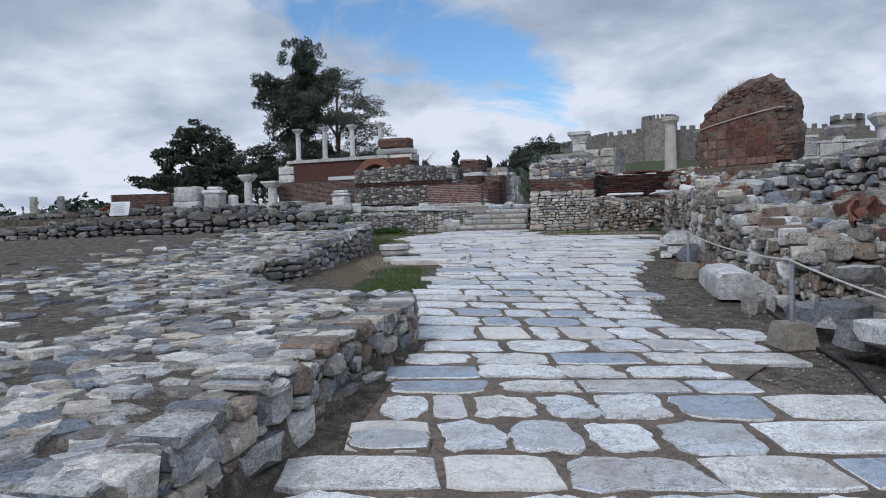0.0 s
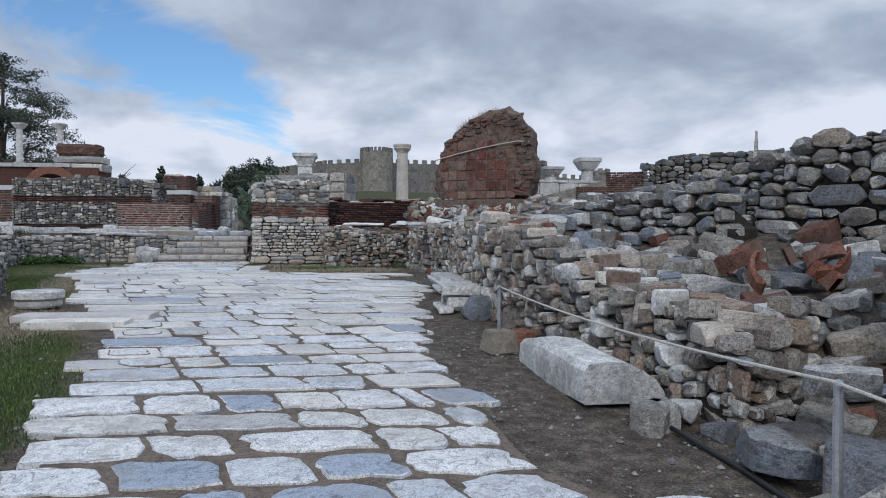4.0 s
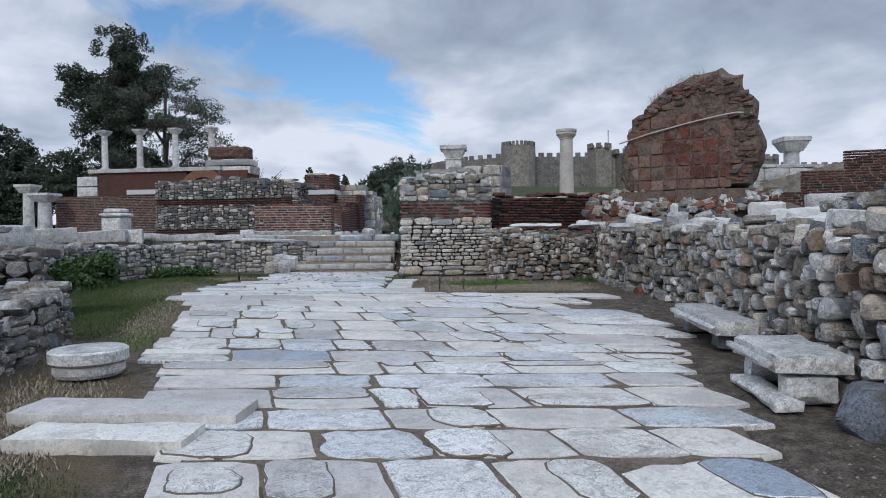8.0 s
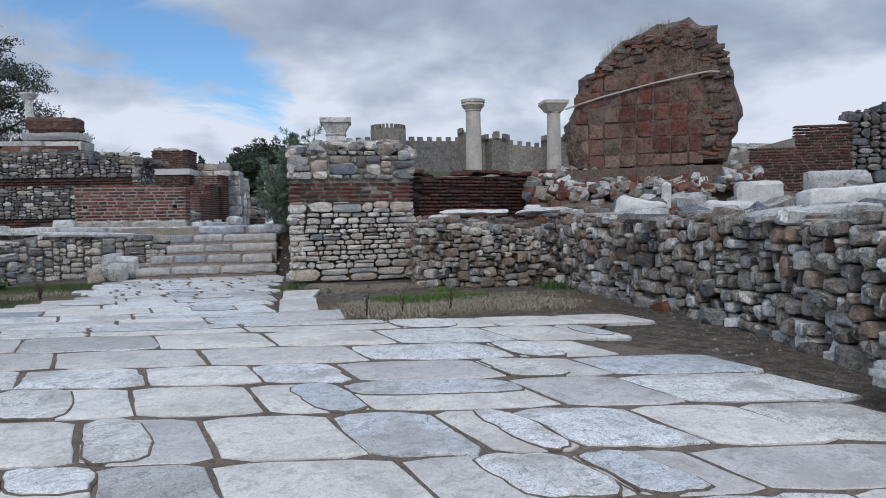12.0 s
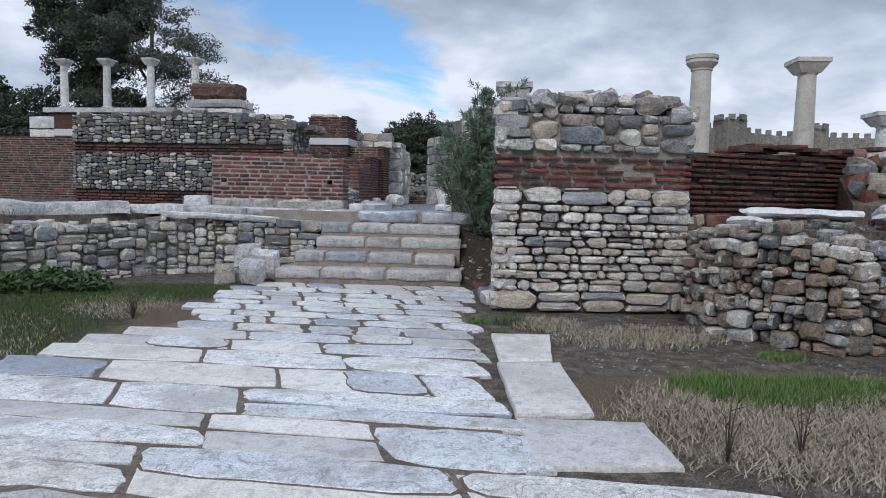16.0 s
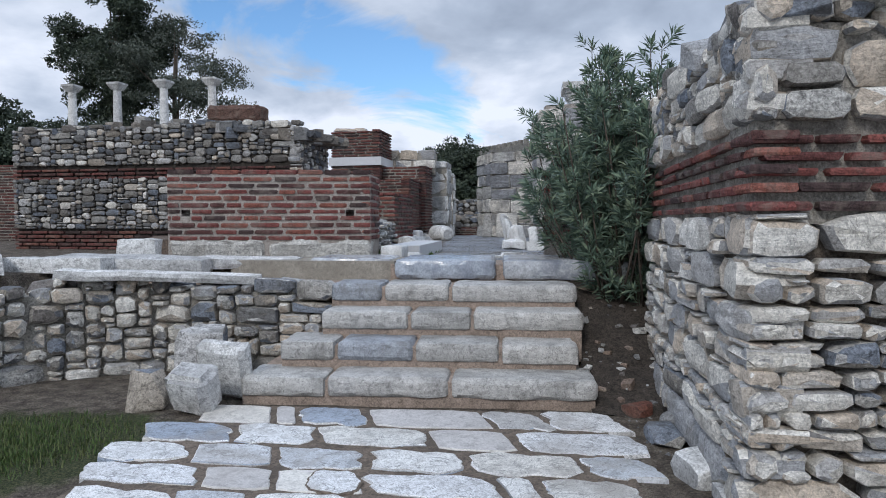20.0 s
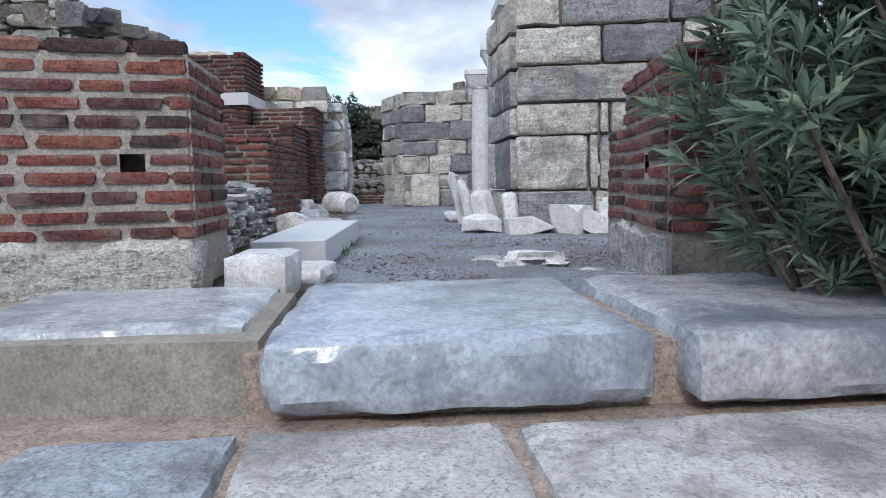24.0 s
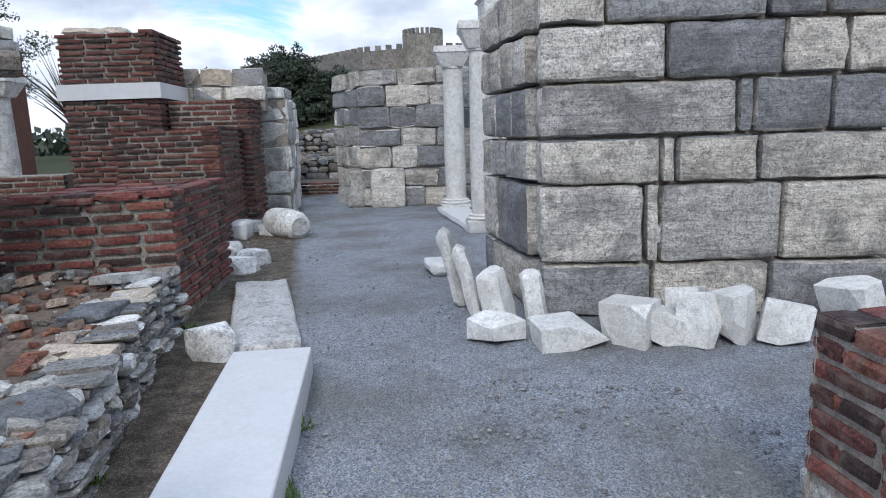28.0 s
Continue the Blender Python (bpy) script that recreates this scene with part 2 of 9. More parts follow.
NEWMARBLE = surface("clean_white_marble", [(0.594, 0.603, 0.621)], rough=0.45, grain=(3, 50), contrast=0.07, bump=0.12, step=0.004, stain=((0.60, 0.60, 0.59), 0.35))
ASHLAR = surface("grey_ashlar", [(0.45, 0.44, 0.42), (0.62, 0.585, 0.53), (0.26, 0.265, 0.28), (0.54, 0.505, 0.45), (0.34, 0.345, 0.355), (0.66, 0.635, 0.59)], grain=(4, 60), contrast=0.3, bump=1.0, step=0.03, stain=((0.12, 0.122, 0.125), 0.65), pits=0.8, veins=0.35, scab=0.3, strata=0.5)
STEP = surface("step_marble", [(0.53, 0.52, 0.5), (0.46, 0.452, 0.436), (0.56, 0.545, 0.52), (0.35, 0.375, 0.415), (0.51, 0.498, 0.48)], rough=0.55, grain=(6, 90), contrast=0.2, bump=0.9, step=0.015, stain=((0.13, 0.125, 0.115), 0.6), pits=0.35, spec=0.4, veins=0.3, scab=0.26, strata=0.35)
# Blue-grey marble; its tones also carry the sky's reflection on the wet top.
LANDING = surface("blue_grey_marble", [(0.43, 0.47, 0.53), (0.49, 0.505, 0.53), (0.45, 0.48, 0.52)], rough=0.2, grain=(4.5, 60), contrast=0.27, bump=0.3, step=0.012, stain=((0.17, 0.19, 0.235), 0.85), pits=0.0, spec=0.55, veins=0.15, scab=0.16)
CONCRETE = surface("concrete", [(0.27, 0.24, 0.20)], grain=(8, 140), contrast=0.4, bump=0.6, step=0.008, stain=((0.12, 0.115, 0.1), 0.5), scab=0.25)
RENDER = surface("cement_render", [(0.30, 0.275, 0.235)], grain=(5, 110), contrast=0.35, bump=0.5, step=0.006, stain=((0.18, 0.16, 0.135), 0.5))
STEEL = surface("galvanised_steel", [(0.42, 0.43, 0.45)], rough=0.45, metal=0.8, grain=(20, 120), contrast=0.2, bump=0.1, step=0.002)
ROPE = surface("rope", [(0.50, 0.48, 0.44)], grain=(40, 300), contrast=0.4, bump=0.6, step=0.003)
CABLE = surface("black_cable", [(0.03, 0.03, 0.032)], rough=0.5, grain=(30, 200), contrast=0.2, bump=0.1, step=0.001)
RED = surface("fallen_brick_masonry", [(0.15, 0.108, 0.088)], grain=(2.8, 40), contrast=0.75, bump=1.0, step=0.06, stain=((0.24, 0.2, 0.17), 0.6), scab=0.5)
TERRA = surface("terracotta", [(0.21, 0.085, 0.058), (0.16, 0.068, 0.05), (0.24, 0.11, 0.075), (0.13, 0.065, 0.05)], grain=(8, 70), contrast=0.5, bump=0.8, step=0.012, stain=((0.17, 0.145, 0.12), 0.5), scab=0.35)
PLASTER = surface("red_brown_brick_far", [(0.118, 0.056, 0.042), (0.095, 0.047, 0.037), (0.14, 0.068, 0.05)], grain=(5, 60), contrast=0.5, bump=0.6, step=0.02)
CASTLE = surface("castle_stone", [(0.24, 0.22, 0.20), (0.29, 0.27, 0.24), (0.21, 0.20, 0.19)], grain=(0.8, 7.0), contrast=0.55, bump=0.6, step=0.2, stain=((0.16, 0.15, 0.13), 0.5), scab=0.35)
LEAF = surface("olive_dark_leaf", [(0.052, 0.07, 0.05), (0.075, 0.096, 0.066), (0.04, 0.055, 0.042)], grain=(3, 20), contrast=0.3, bump=0.1, rough=0.7)
OLEANDER = surface("oleander_leaf", [(0.115, 0.175, 0.13), (0.15, 0.215, 0.155), (0.092, 0.138, 0.108), (0.22, 0.28, 0.19)], rough=0.45, grain=(8, 50), contrast=0.3, bump=0.1, spec=0.45)
BARK = surface("bark", [(0.10, 0.08, 0.065)], grain=(8, 40), contrast=0.5, bump=0.9, step=0.03)
GRASS = surface("grass_blade", [(0.06, 0.105, 0.03), (0.09, 0.135, 0.042), (0.05, 0.082, 0.03), (0.12, 0.14, 0.055)], rough=0.7, grain=(3, 30), contrast=0.25, bump=0.0)
DRYGRASS = surface("dry_grass_blade", [(0.34, 0.295, 0.225), (0.42, 0.37, 0.285), (0.23, 0.19, 0.145)], rough=0.8, grain=(3, 30), contrast=0.25, bump=0.0)
WEED = surface("weed_leaf", [(0.05, 0.09, 0.03), (0.07, 0.12, 0.04)], rough=0.6, grain=(6, 40), contrast=0.3, bump=0.1)
PEBBLE = surface("pebble", [(0.186, 0.186, 0.186), (0.260, 0.254, 0.242), (0.136, 0.136, 0.143), (0.310, 0.304, 0.291)], grain=(20, 120), contrast=0.3, bump=0.3, step=0.004)
COLUMNSTONE = surface("cream_column_marble", [(0.60, 0.56, 0.50), (0.55, 0.52, 0.47)], rough=0.6, grain=(4, 70), contrast=0.22, bump=0.4, step=0.01, stain=((0.36, 0.33, 0.29), 0.5), scab=0.15)
SIGN = surface("white_sign_panel", [(0.72, 0.74, 0.76)], rough=0.5, grain=(4, 60), contrast=0.05, bump=0.0)
EARTHTOP = surface("reddish_earth", [(0.17, 0.13, 0.105)], grain=(6, 80), contrast=0.5, bump=1.0, step=0.02, stain=((0.09, 0.072, 0.058), 0.6), scab=0.4)
SHARD = surface("broken_white_marble", [(0.74, 0.74, 0.73), (0.68, 0.68, 0.665), (0.78, 0.775, 0.76)], rough=0.6, grain=(6, 90), contrast=0.2, bump=0.8, step=0.015, stain=((0.48, 0.46, 0.43), 0.5), scab=0.2)
INK = surface("grey_print", [(0.30, 0.33, 0.36)], rough=0.6, grain=(10, 60), contrast=0.1, bump=0.0)


# ---------- building tools ----------
def link_mesh(name, verts, faces, material, parent=None, label="", m=None, flat=True):
    me = bpy.data.meshes.new(name)
    me.from_pydata([tuple(v) for v in verts], [], [tuple(f) for f in faces])
    me.materials.append(material)
    if not flat:
        me.shade_smooth()
        me.set_sharp_from_angle(angle=radians(28))
    ob = new(name, me)
    if parent is not None:
        ob.parent = parent
    if m is not None:
        ob.matrix_basis = m
    if label:
        ob["label"] = label
    return ob


def part(name, bm, material, parent, label="", m=None, flat=True):
    me = bpy.data.meshes.new(name)
    bm.to_mesh(me)
    bm.free()
    me.materials.append(material)
    if not flat:
        me.shade_smooth()
        me.set_sharp_from_angle(angle=radians(28))
    ob = new(name, me)
    ob.parent = parent
    if m is not None:
        ob.matrix_basis = m
    if label:
        ob["label"] = label
    return ob


def thing(name, label, category, m=None, group="", kind=""):
    ob = new(name)
    ob.empty_display_size = 0.2
    ob.matrix_basis = m if m is not None else Matrix()
    return tagged(ob, label, category, group, kind)


def lump(cuts, soft, rough, seed, freq=1.3, chops=0):
    """A unit stone: a cube cut into a grid, rounded towards a ball by soft and broken up by rough. Gives vertices and faces."""
    bm = bmesh.new()
    bmesh.ops.create_cube(bm, size=1.0)
    bmesh.ops.subdivide_edges(bm, edges=bm.edges[:], cuts=cuts, use_grid_fill=True)
    bm.verts.ensure_lookup_table()
    at = Vector((seed * 3.7, seed * 1.9, seed * 5.3))
    for v in bm.verts:
        p = v.co.copy()
        q = p.copy()
        e = 2.0 + 10.0 * (1 - soft)
        n = (abs(q.x * 2) ** e + abs(q.y * 2) ** e + abs(q.z * 2) ** e) ** (1 / e)
        q = q / max(n, 1e-6)
        p = p.lerp(q, 0.85)
        d = noise.noise_vector(p * freq + at) * rough + noise.noise_vector(p * freq * 2.7 + at) * rough * 0.45
        v.co = p + d
    rng_ = random.Random(seed * 17 + 3)
    for _ in range(chops):
        nrm = Vector((rng_.gauss(0, 1), rng_.gauss(0, 1), rng_.gauss(0, 1))).normalized()
        reach = max(v.co.dot(nrm) for v in bm.verts) * rng_.uniform(0.72, 0.93)
        for v in bm.verts:
            over = v.co.dot(nrm) - reach
            if over > 0:
                v.co -= nrm * over * 0.93
    lo = [min(v.co[i] for v in bm.verts) for i in range(3)]
    hi = [max(v.co[i] for v in bm.verts) for i in range(3)]
    vs = [tuple((v.co[i] - (lo[i] + hi[i]) / 2) / (hi[i] - lo[i]) for i in range(3)) for v in bm.verts]
    fs = [tuple(v.index for v in f.verts) for f in bm.faces]
    bm.free()
    return np.array(vs), fs


class Kit:
    """A set of unit pieces whose mesh data is shared by all the objects made from them."""

    def __init__(self, name, shapes, material, flat=True):
        self.shapes, self.name, self.material = shapes, name, material
        self.meshes = []
        for vs, fs in shapes:
            me = bpy.data.meshes.new(name)
            me.from_pydata([tuple(v) for v in vs], [], fs)
            me.materials.append(material)
            if not flat:
                me.shade_smooth()
            self.meshes.append(me)




def broken_rock(cuts, seed, depth=(0.55, 0.92), edge=0.03):
    """A unit rock: a cube cut by planes, with narrow worn edges. Gives vertices and faces."""
    rg = random.Random(seed * 31 + 7)
    bm = bmesh.new()
    bmesh.ops.create_cube(bm, size=1.0)
    for _ in range(cuts):
        nrm = Vector((rg.gauss(0, 1), rg.gauss(0, 1), rg.gauss(0, 1))).normalized()
        reach = max(v.co.dot(nrm) for v in bm.verts) * rg.uniform(*depth)
        got_ = bmesh.ops.bisect_plane(bm, geom=bm.verts[:] + bm.edges[:] + bm.faces[:], plane_co=nrm * reach, plane_no=nrm, clear_outer=True)
        rim = [e for e in got_["geom_cut"] if isinstance(e, bmesh.types.BMEdge)]
        if rim:
            bmesh.ops.contextual_create(bm, geom=rim)
    bmesh.ops.remove_doubles(bm, verts=bm.verts[:], dist=0.03)
    if edge:
        bmesh.ops.bevel(bm, geom=bm.edges[:], offset=edge, segments=1, affect="EDGES")
    bm.verts.index_update()
    lo = [min(v.co[i] for v in bm.verts) for i in range(3)]
    hi = [max(v.co[i] for v in bm.verts) for i in range(3)]
    vs = [tuple((v.co[i] - (lo[i] + hi[i]) / 2) / (hi[i] - lo[i]) for i in range(3)) for v in bm.verts]
    fs = [tuple(v.index for v in f.verts) for f in bm.faces]
    bm.free()
    return np.array(vs), fs


STONES = [broken_rock(9, s) for s in range(16)]
BLOCKY = [broken_rock(6, 40 + s, (0.68, 0.95)) for s in range(14)]
SHARDS = [broken_rock(5, 200 + s, (0.5, 0.9), 0.012) for s in range(12)]
COARSE = [broken_rock(4, 80 + s, (0.7, 0.95), 0.0) for s in range(10)]
BRICKS = [lump(2, 0.10, 0.045, 120 + s, 1.8) for s in range(8)]
SLAT = [lump(1, 0.05, 0.03, 160 + s) for s in range(5)]
K_RUBBLE = Kit("stone", STONES, RUBBLE)
K_LIME = Kit("stone", BLOCKY, LIME)
K_BRICK = Kit("brick", BRICKS, BRICK)
K_MARB = Kit("stone", BLOCKY, MARBLE)
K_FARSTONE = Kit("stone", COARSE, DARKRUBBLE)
K_FARLIME = Kit("stone", COARSE, LIME)
# The old brick toned down to about 0.7 for the farther walls.
FARBRICK = surface("sooty_far_brick", [(0.13, 0.046, 0.04), (0.075, 0.036, 0.033), (0.15, 0.056, 0.048), (0.05, 0.033, 0.031), (0.11, 0.045, 0.041), (0.17, 0.075, 0.058)], grain=(10, 100), contrast=0.55, bump=0.8, step=0.012, stain=((0.2, 0.165, 0.14), 0.4), scab=0.45)
K_FARBRICK = Kit("brick", SLAT, FARBRICK)
K_TERRA = Kit("tile", BRICKS, TERRA)
RUST = surface("rust_stained_stone", [(0.30, 0.225, 0.175), (0.36, 0.29, 0.24), (0.25, 0.19, 0.155)], grain=(7, 80), contrast=0.45, bump=0.9, step=0.02, stain=((0.16, 0.12, 0.1), 0.6), scab=0.4)
K_BROWN = Kit("stone", BLOCKY, RUST)
BROWNGREY = surface("brown_grey_rubble_stone", [(0.3, 0.28, 0.25), (0.42, 0.395, 0.355), (0.22, 0.205, 0.185), (0.5, 0.475, 0.435), (0.33, 0.285, 0.24), (0.36, 0.345, 0.33), (0.46, 0.42, 0.37), (0.26, 0.225, 0.195)], grain=(9, 85), contrast=0.45, bump=1.0, step=0.025, stain=((0.09, 0.078, 0.066), 0.65), veins=0.2, strata=0.25, scab=0.5)
K_WARM = Kit("stone", BLOCKY, BROWNGREY)
K_EAST = (K_WARM, K_WARM, K_WARM, K_RUBBLE, K_MARB, K_LIME, K_BROWN)
K_MIX = (K_RUBBLE, K_RUBBLE, K_RUBBLE, K_RUBBLE, K_MARB, K_LIME, K_LIME)
K_RUST = (K_RUBBLE, K_RUBBLE, K_LIME, K_LIME, K_RUBBLE, K_BROWN)


class Pieces:
    """Lays pieces under one owner: the first ones as objects of their own, those past the limit joined."""

    def __init__(self, owner, limit=300):
        self.owner, self.limit, self.count, self.rest, self.mixed = owner, limit, 0, {}, {}

    def add(self, kit, m, k=None):
        k = random.randrange(len(kit.meshes)) if k is None else k
        if self.count < self.limit:
            ob = new(kit.name, kit.meshes[k])
            ob.parent = self.owner
            ob.matrix_basis = m
            self.count += 1
            return ob
        vs, fs = kit.shapes[k]
        w = vs @ np.array(m.to_3x3()).T + np.array(m.translation)
        self.rest.setdefault(kit.material.name, (kit, [], []))
        _, V, F = self.rest[kit.material.name]
        base = sum(len(a) for a in V)
        V.append(w)
        F.extend(tuple(i + base for i in f) for f in fs)

    def own(self, name, vs, fs, material, m):
        """A piece with a shape of its own."""
        if self.count < self.limit:
            me = bpy.data.meshes.new(name)
            me.from_pydata(vs, [], fs)
            me.materials.append(material)
            me.shade_smooth()
            me.set_sharp_from_angle(angle=radians(24))
            ob = new(name, me)
            ob.parent = self.owner
            ob.matrix_basis = m
            self.count += 1
            return
        w = np.array(vs) @ np.array(m.to_3x3()).T + np.array(m.translation)
        key = name + material.name
        self.mixed.setdefault(key, (name, material, [], []))
        _, _, V, F = self.mixed[key]
        base = sum(len(a) for a in V)
        V.append(w)
        F.extend(tuple(i + base for i in f) for f in fs)

    def done(self):
        for name, material, V, F in self.mixed.values():
            tagged(link_mesh(name + "work", np.concatenate(V), F, material, self.owner, flat=False), kind="stuff")
        for kit, V, F in self.rest.values():
            ob = link_mesh(kit.name + "work", np.concatenate(V), F, kit.material, self.owner)
            tagged(ob, kind="stuff")


def place(x, y, z, sx, sy, sz, turn=0.0, tilt=0.0, roll=0.0):
    return Matrix.LocRotScale((x, y, z), Euler((tilt, roll, turn)), (sx, sy, sz))


GROUND_Y = [-40, 3.4, 7.2, 9.9, 11.6, 14, 18.5, 22, 60]
GROUND_Z = [-2.2, -0.62, -0.46, -0.37, -0.28, -0.16, -0.06, 0.0, 0.03]


def road_z(y):
    return float(np.interp(y, GROUND_Y, GROUND_Z))


def run_points(line):
    """Lengths along a line of plan points and a function that gives place and direction at a length."""
    p = np.array([q[:2] for q in line], float)
    seg = np.hypot(*np.diff(p, axis=0).T)
    s = np.r_[0, np.cumsum(seg)]

    def at(d):
        d = min(max(d, 0), s[-1] - 1e-6)
        i = int(np.searchsorted(s, d, side="right") - 1)
        f = (d - s[i]) / seg[i]
        u = (p[i + 1] - p[i]) / seg[i]
        return p[i] + f * (p[i + 1] - p[i]), u, i, f

    return s[-1], at


def cut_stone(w, h, deep, rng_, worn=0.5, bulge=0.03):
    """A quarried stone: its face is w by h in x and z, looks to -y and is broken into a few planes; deep runs back from y = 0."""
    a, b = w / 2, h / 2
    small = min(w, h)
    ring = []
    for sx, sz, turn in ((-1, -1, 0), (1, -1, 1), (1, 1, 0), (-1, 1, 1)):
        cx, cz = sx * a * rng_.uniform(0.9, 1.03), sz * b * rng_.uniform(0.8, 1.06)
        c1, c2 = min(w * 0.45, small * rng_.uniform(0.1, 0.75) * worn), min(h * 0.45, small * rng_.uniform(0.1, 0.55) * worn)
        two = [(cx - sx * c1, cz), (cx, cz - sz * c2)]
        ring += two[::-1] if turn == 0 else two
    full = []
    for (x0, z0), (x1, z1) in zip(ring, ring[1:] + ring[:1]):
        full.append((x0, z0))
        if math.hypot(x1 - x0, z1 - z0) > small * 0.75:
            f = rng_.uniform(0.35, 0.65)
            o = rng_.uniform(-0.3, 0.9) * small * 0.1
            full.append((x0 + (x1 - x0) * f + math.copysign(o, x0 + x1) * (abs(z1 - z0) > abs(x1 - x0)), z0 + (z1 - z0) * f + math.copysign(o, z0 + z1) * (abs(z1 - z0) <= abs(x1 - x0))))
    n = len(full)
    tx, tz = rng_.uniform(-0.16, 0.16), rng_.uniform(-0.22, 0.16)
    ox, oz = rng_.uniform(-0.25, 0.25) * a, rng_.uniform(-0.25, 0.25) * b
    V = [(x * 0.86, deep, z * 0.86) for x, z in full]
    V += [(x, bulge * rng_.uniform(0.5, 1.3), z) for x, z in full]
    for f, lift in ((rng_.uniform(0.86, 0.93), 0.15), (rng_.uniform(0.4, 0.62), -0.35)):
        for x, z in full:
            px, pz = ox * (1 - f) + x * f, oz * (1 - f) + z * f
            V.append((px, bulge * lift + px * tx + pz * tz + rng_.uniform(-1, 1) * bulge * 0.28, pz))
    V.append((ox, -bulge * 0.4 + ox * tx + oz * tz, oz))
    F = [tuple(range(n))[::-1]]
    for k in range(3):
        for i in range(n):
            F.append((k * n + i, k * n + (i + 1) % n, (k + 1) * n + (i + 1) % n, (k + 1) * n + i))
    F += [(3 * n + i, 3 * n + (i + 1) % n, 4 * n) for i in range(n)]
    return V, F


def pack(total, low, top, course, length, rng_, cell=0.02, first=0.0, long=(1.2, 1.6, 2.0, 2.6, 3.4), over=0.45):
    """Uncoursed rubble: stones of many sizes laid on the lowest free place of a wall's face. Gives spans (d0, d1, z0, z1)."""
    n = max(4, int(total / cell))
    cell = total / n
    L0 = np.array([low((i + 0.5) * cell) for i in range(n)])
    H = np.floor(L0 / (course * 0.6)) * course * 0.6
    H = np.where(L0.max() - L0.min() < course * 0.5, L0.min(), H)
    base = H.copy()
    T = np.array([top((i + 0.5) * cell) for i in range(n)])
    out = []
    open_ = H < T - course * 0.3
    while open_.any():
        z = H[open_].min()
        i = int(np.argmax(open_ & (H <= z + 1e-6)))
        j = i
        while j < n and open_[j] and H[j] <= z + course * 0.13:
            j += 1
        run = (j - i) * cell
        h = course * rng_.choice((0.45, 0.7, 0.9, 1.0, 1.2, 1.5)) * rng_.uniform(0.88, 1.12)
        if first and z < base[i] + 0.03:
            h = first * rng_.uniform(0.9, 1.08)
        w = min(max(h * rng_.choice(long) * rng_.uniform(0.85, 1.15), length[0]), length[1] * 1.4)
        if run < length[0] * 0.7:
            wall_ = min([H[e] for e in (i - 1, j) if 0 <= e < n and H[e] > z + 0.01] or [z + h])
            w, h = run, wall_ - z if wall_ - z < run * 1.3 else max(run * 0.6, 0.03)
        elif run - w < length[0] * 0.55:
            w = run if run < length[1] * 1.25 else run * rng_.uniform(0.4, 0.6)
        for edge in (i - 1, j):
            if 0 <= edge < n and abs(H[edge] - (z + h)) < course * 0.22 and H[edge] > z + course * 0.3:
                h = H[edge] - z
        k = min(j, i + max(1, int(round(w / cell))))
        h = min(h, max(T[i:k].max() - z + course * over, course * 0.3))
        out.append((i * cell, k * cell, z, z + h))
        H[i:k] = z + h
        open_ = H < T - course * 0.3
    return out


def rough_courses(total, z0, z1, heights, ratio, rng_, first):
    """Roughly coursed rubble: long stones in rows of uneven height, some rows split by thin slips. Gives spans (d0, d1, z0, z1)."""
    out, z = [], z0
    while z < z1 - 0.03:
        h = first if z == z0 else rng_.choice(heights) * rng_.uniform(0.9, 1.1)
        h = z1 - z if z1 - z - h < 0.04 else h
        d = 0.0
        while d < total - 0.01:
            w = min(max(h * rng_.choice(ratio) * rng_.uniform(0.85, 1.15), 0.07), 0.5)
            w = total - d if total - d - w < 0.09 else w
            dip = rng_.uniform(-0.012, 0.012)
            if h > 0.1 and rng_.random() < 0.16:
                m = z + h * rng_.uniform(0.35, 0.65)
                out += [(d, d + w, z, m), (d, d + w, m, z + h)]
            elif h > 0.09 and rng_.random() < 0.22:
                slip = rng_.uniform(0.022, 0.04)
                out += [(d, d + w, z, z + h - slip), (d + w * 0.05, d + w * rng_.uniform(0.5, 0.95), z + h - slip, z + h)]
            else:
                out.append((d, d + w, z + max(dip, 0.0), z + h + dip * 0.5))
            d += w
        z += h
    return out


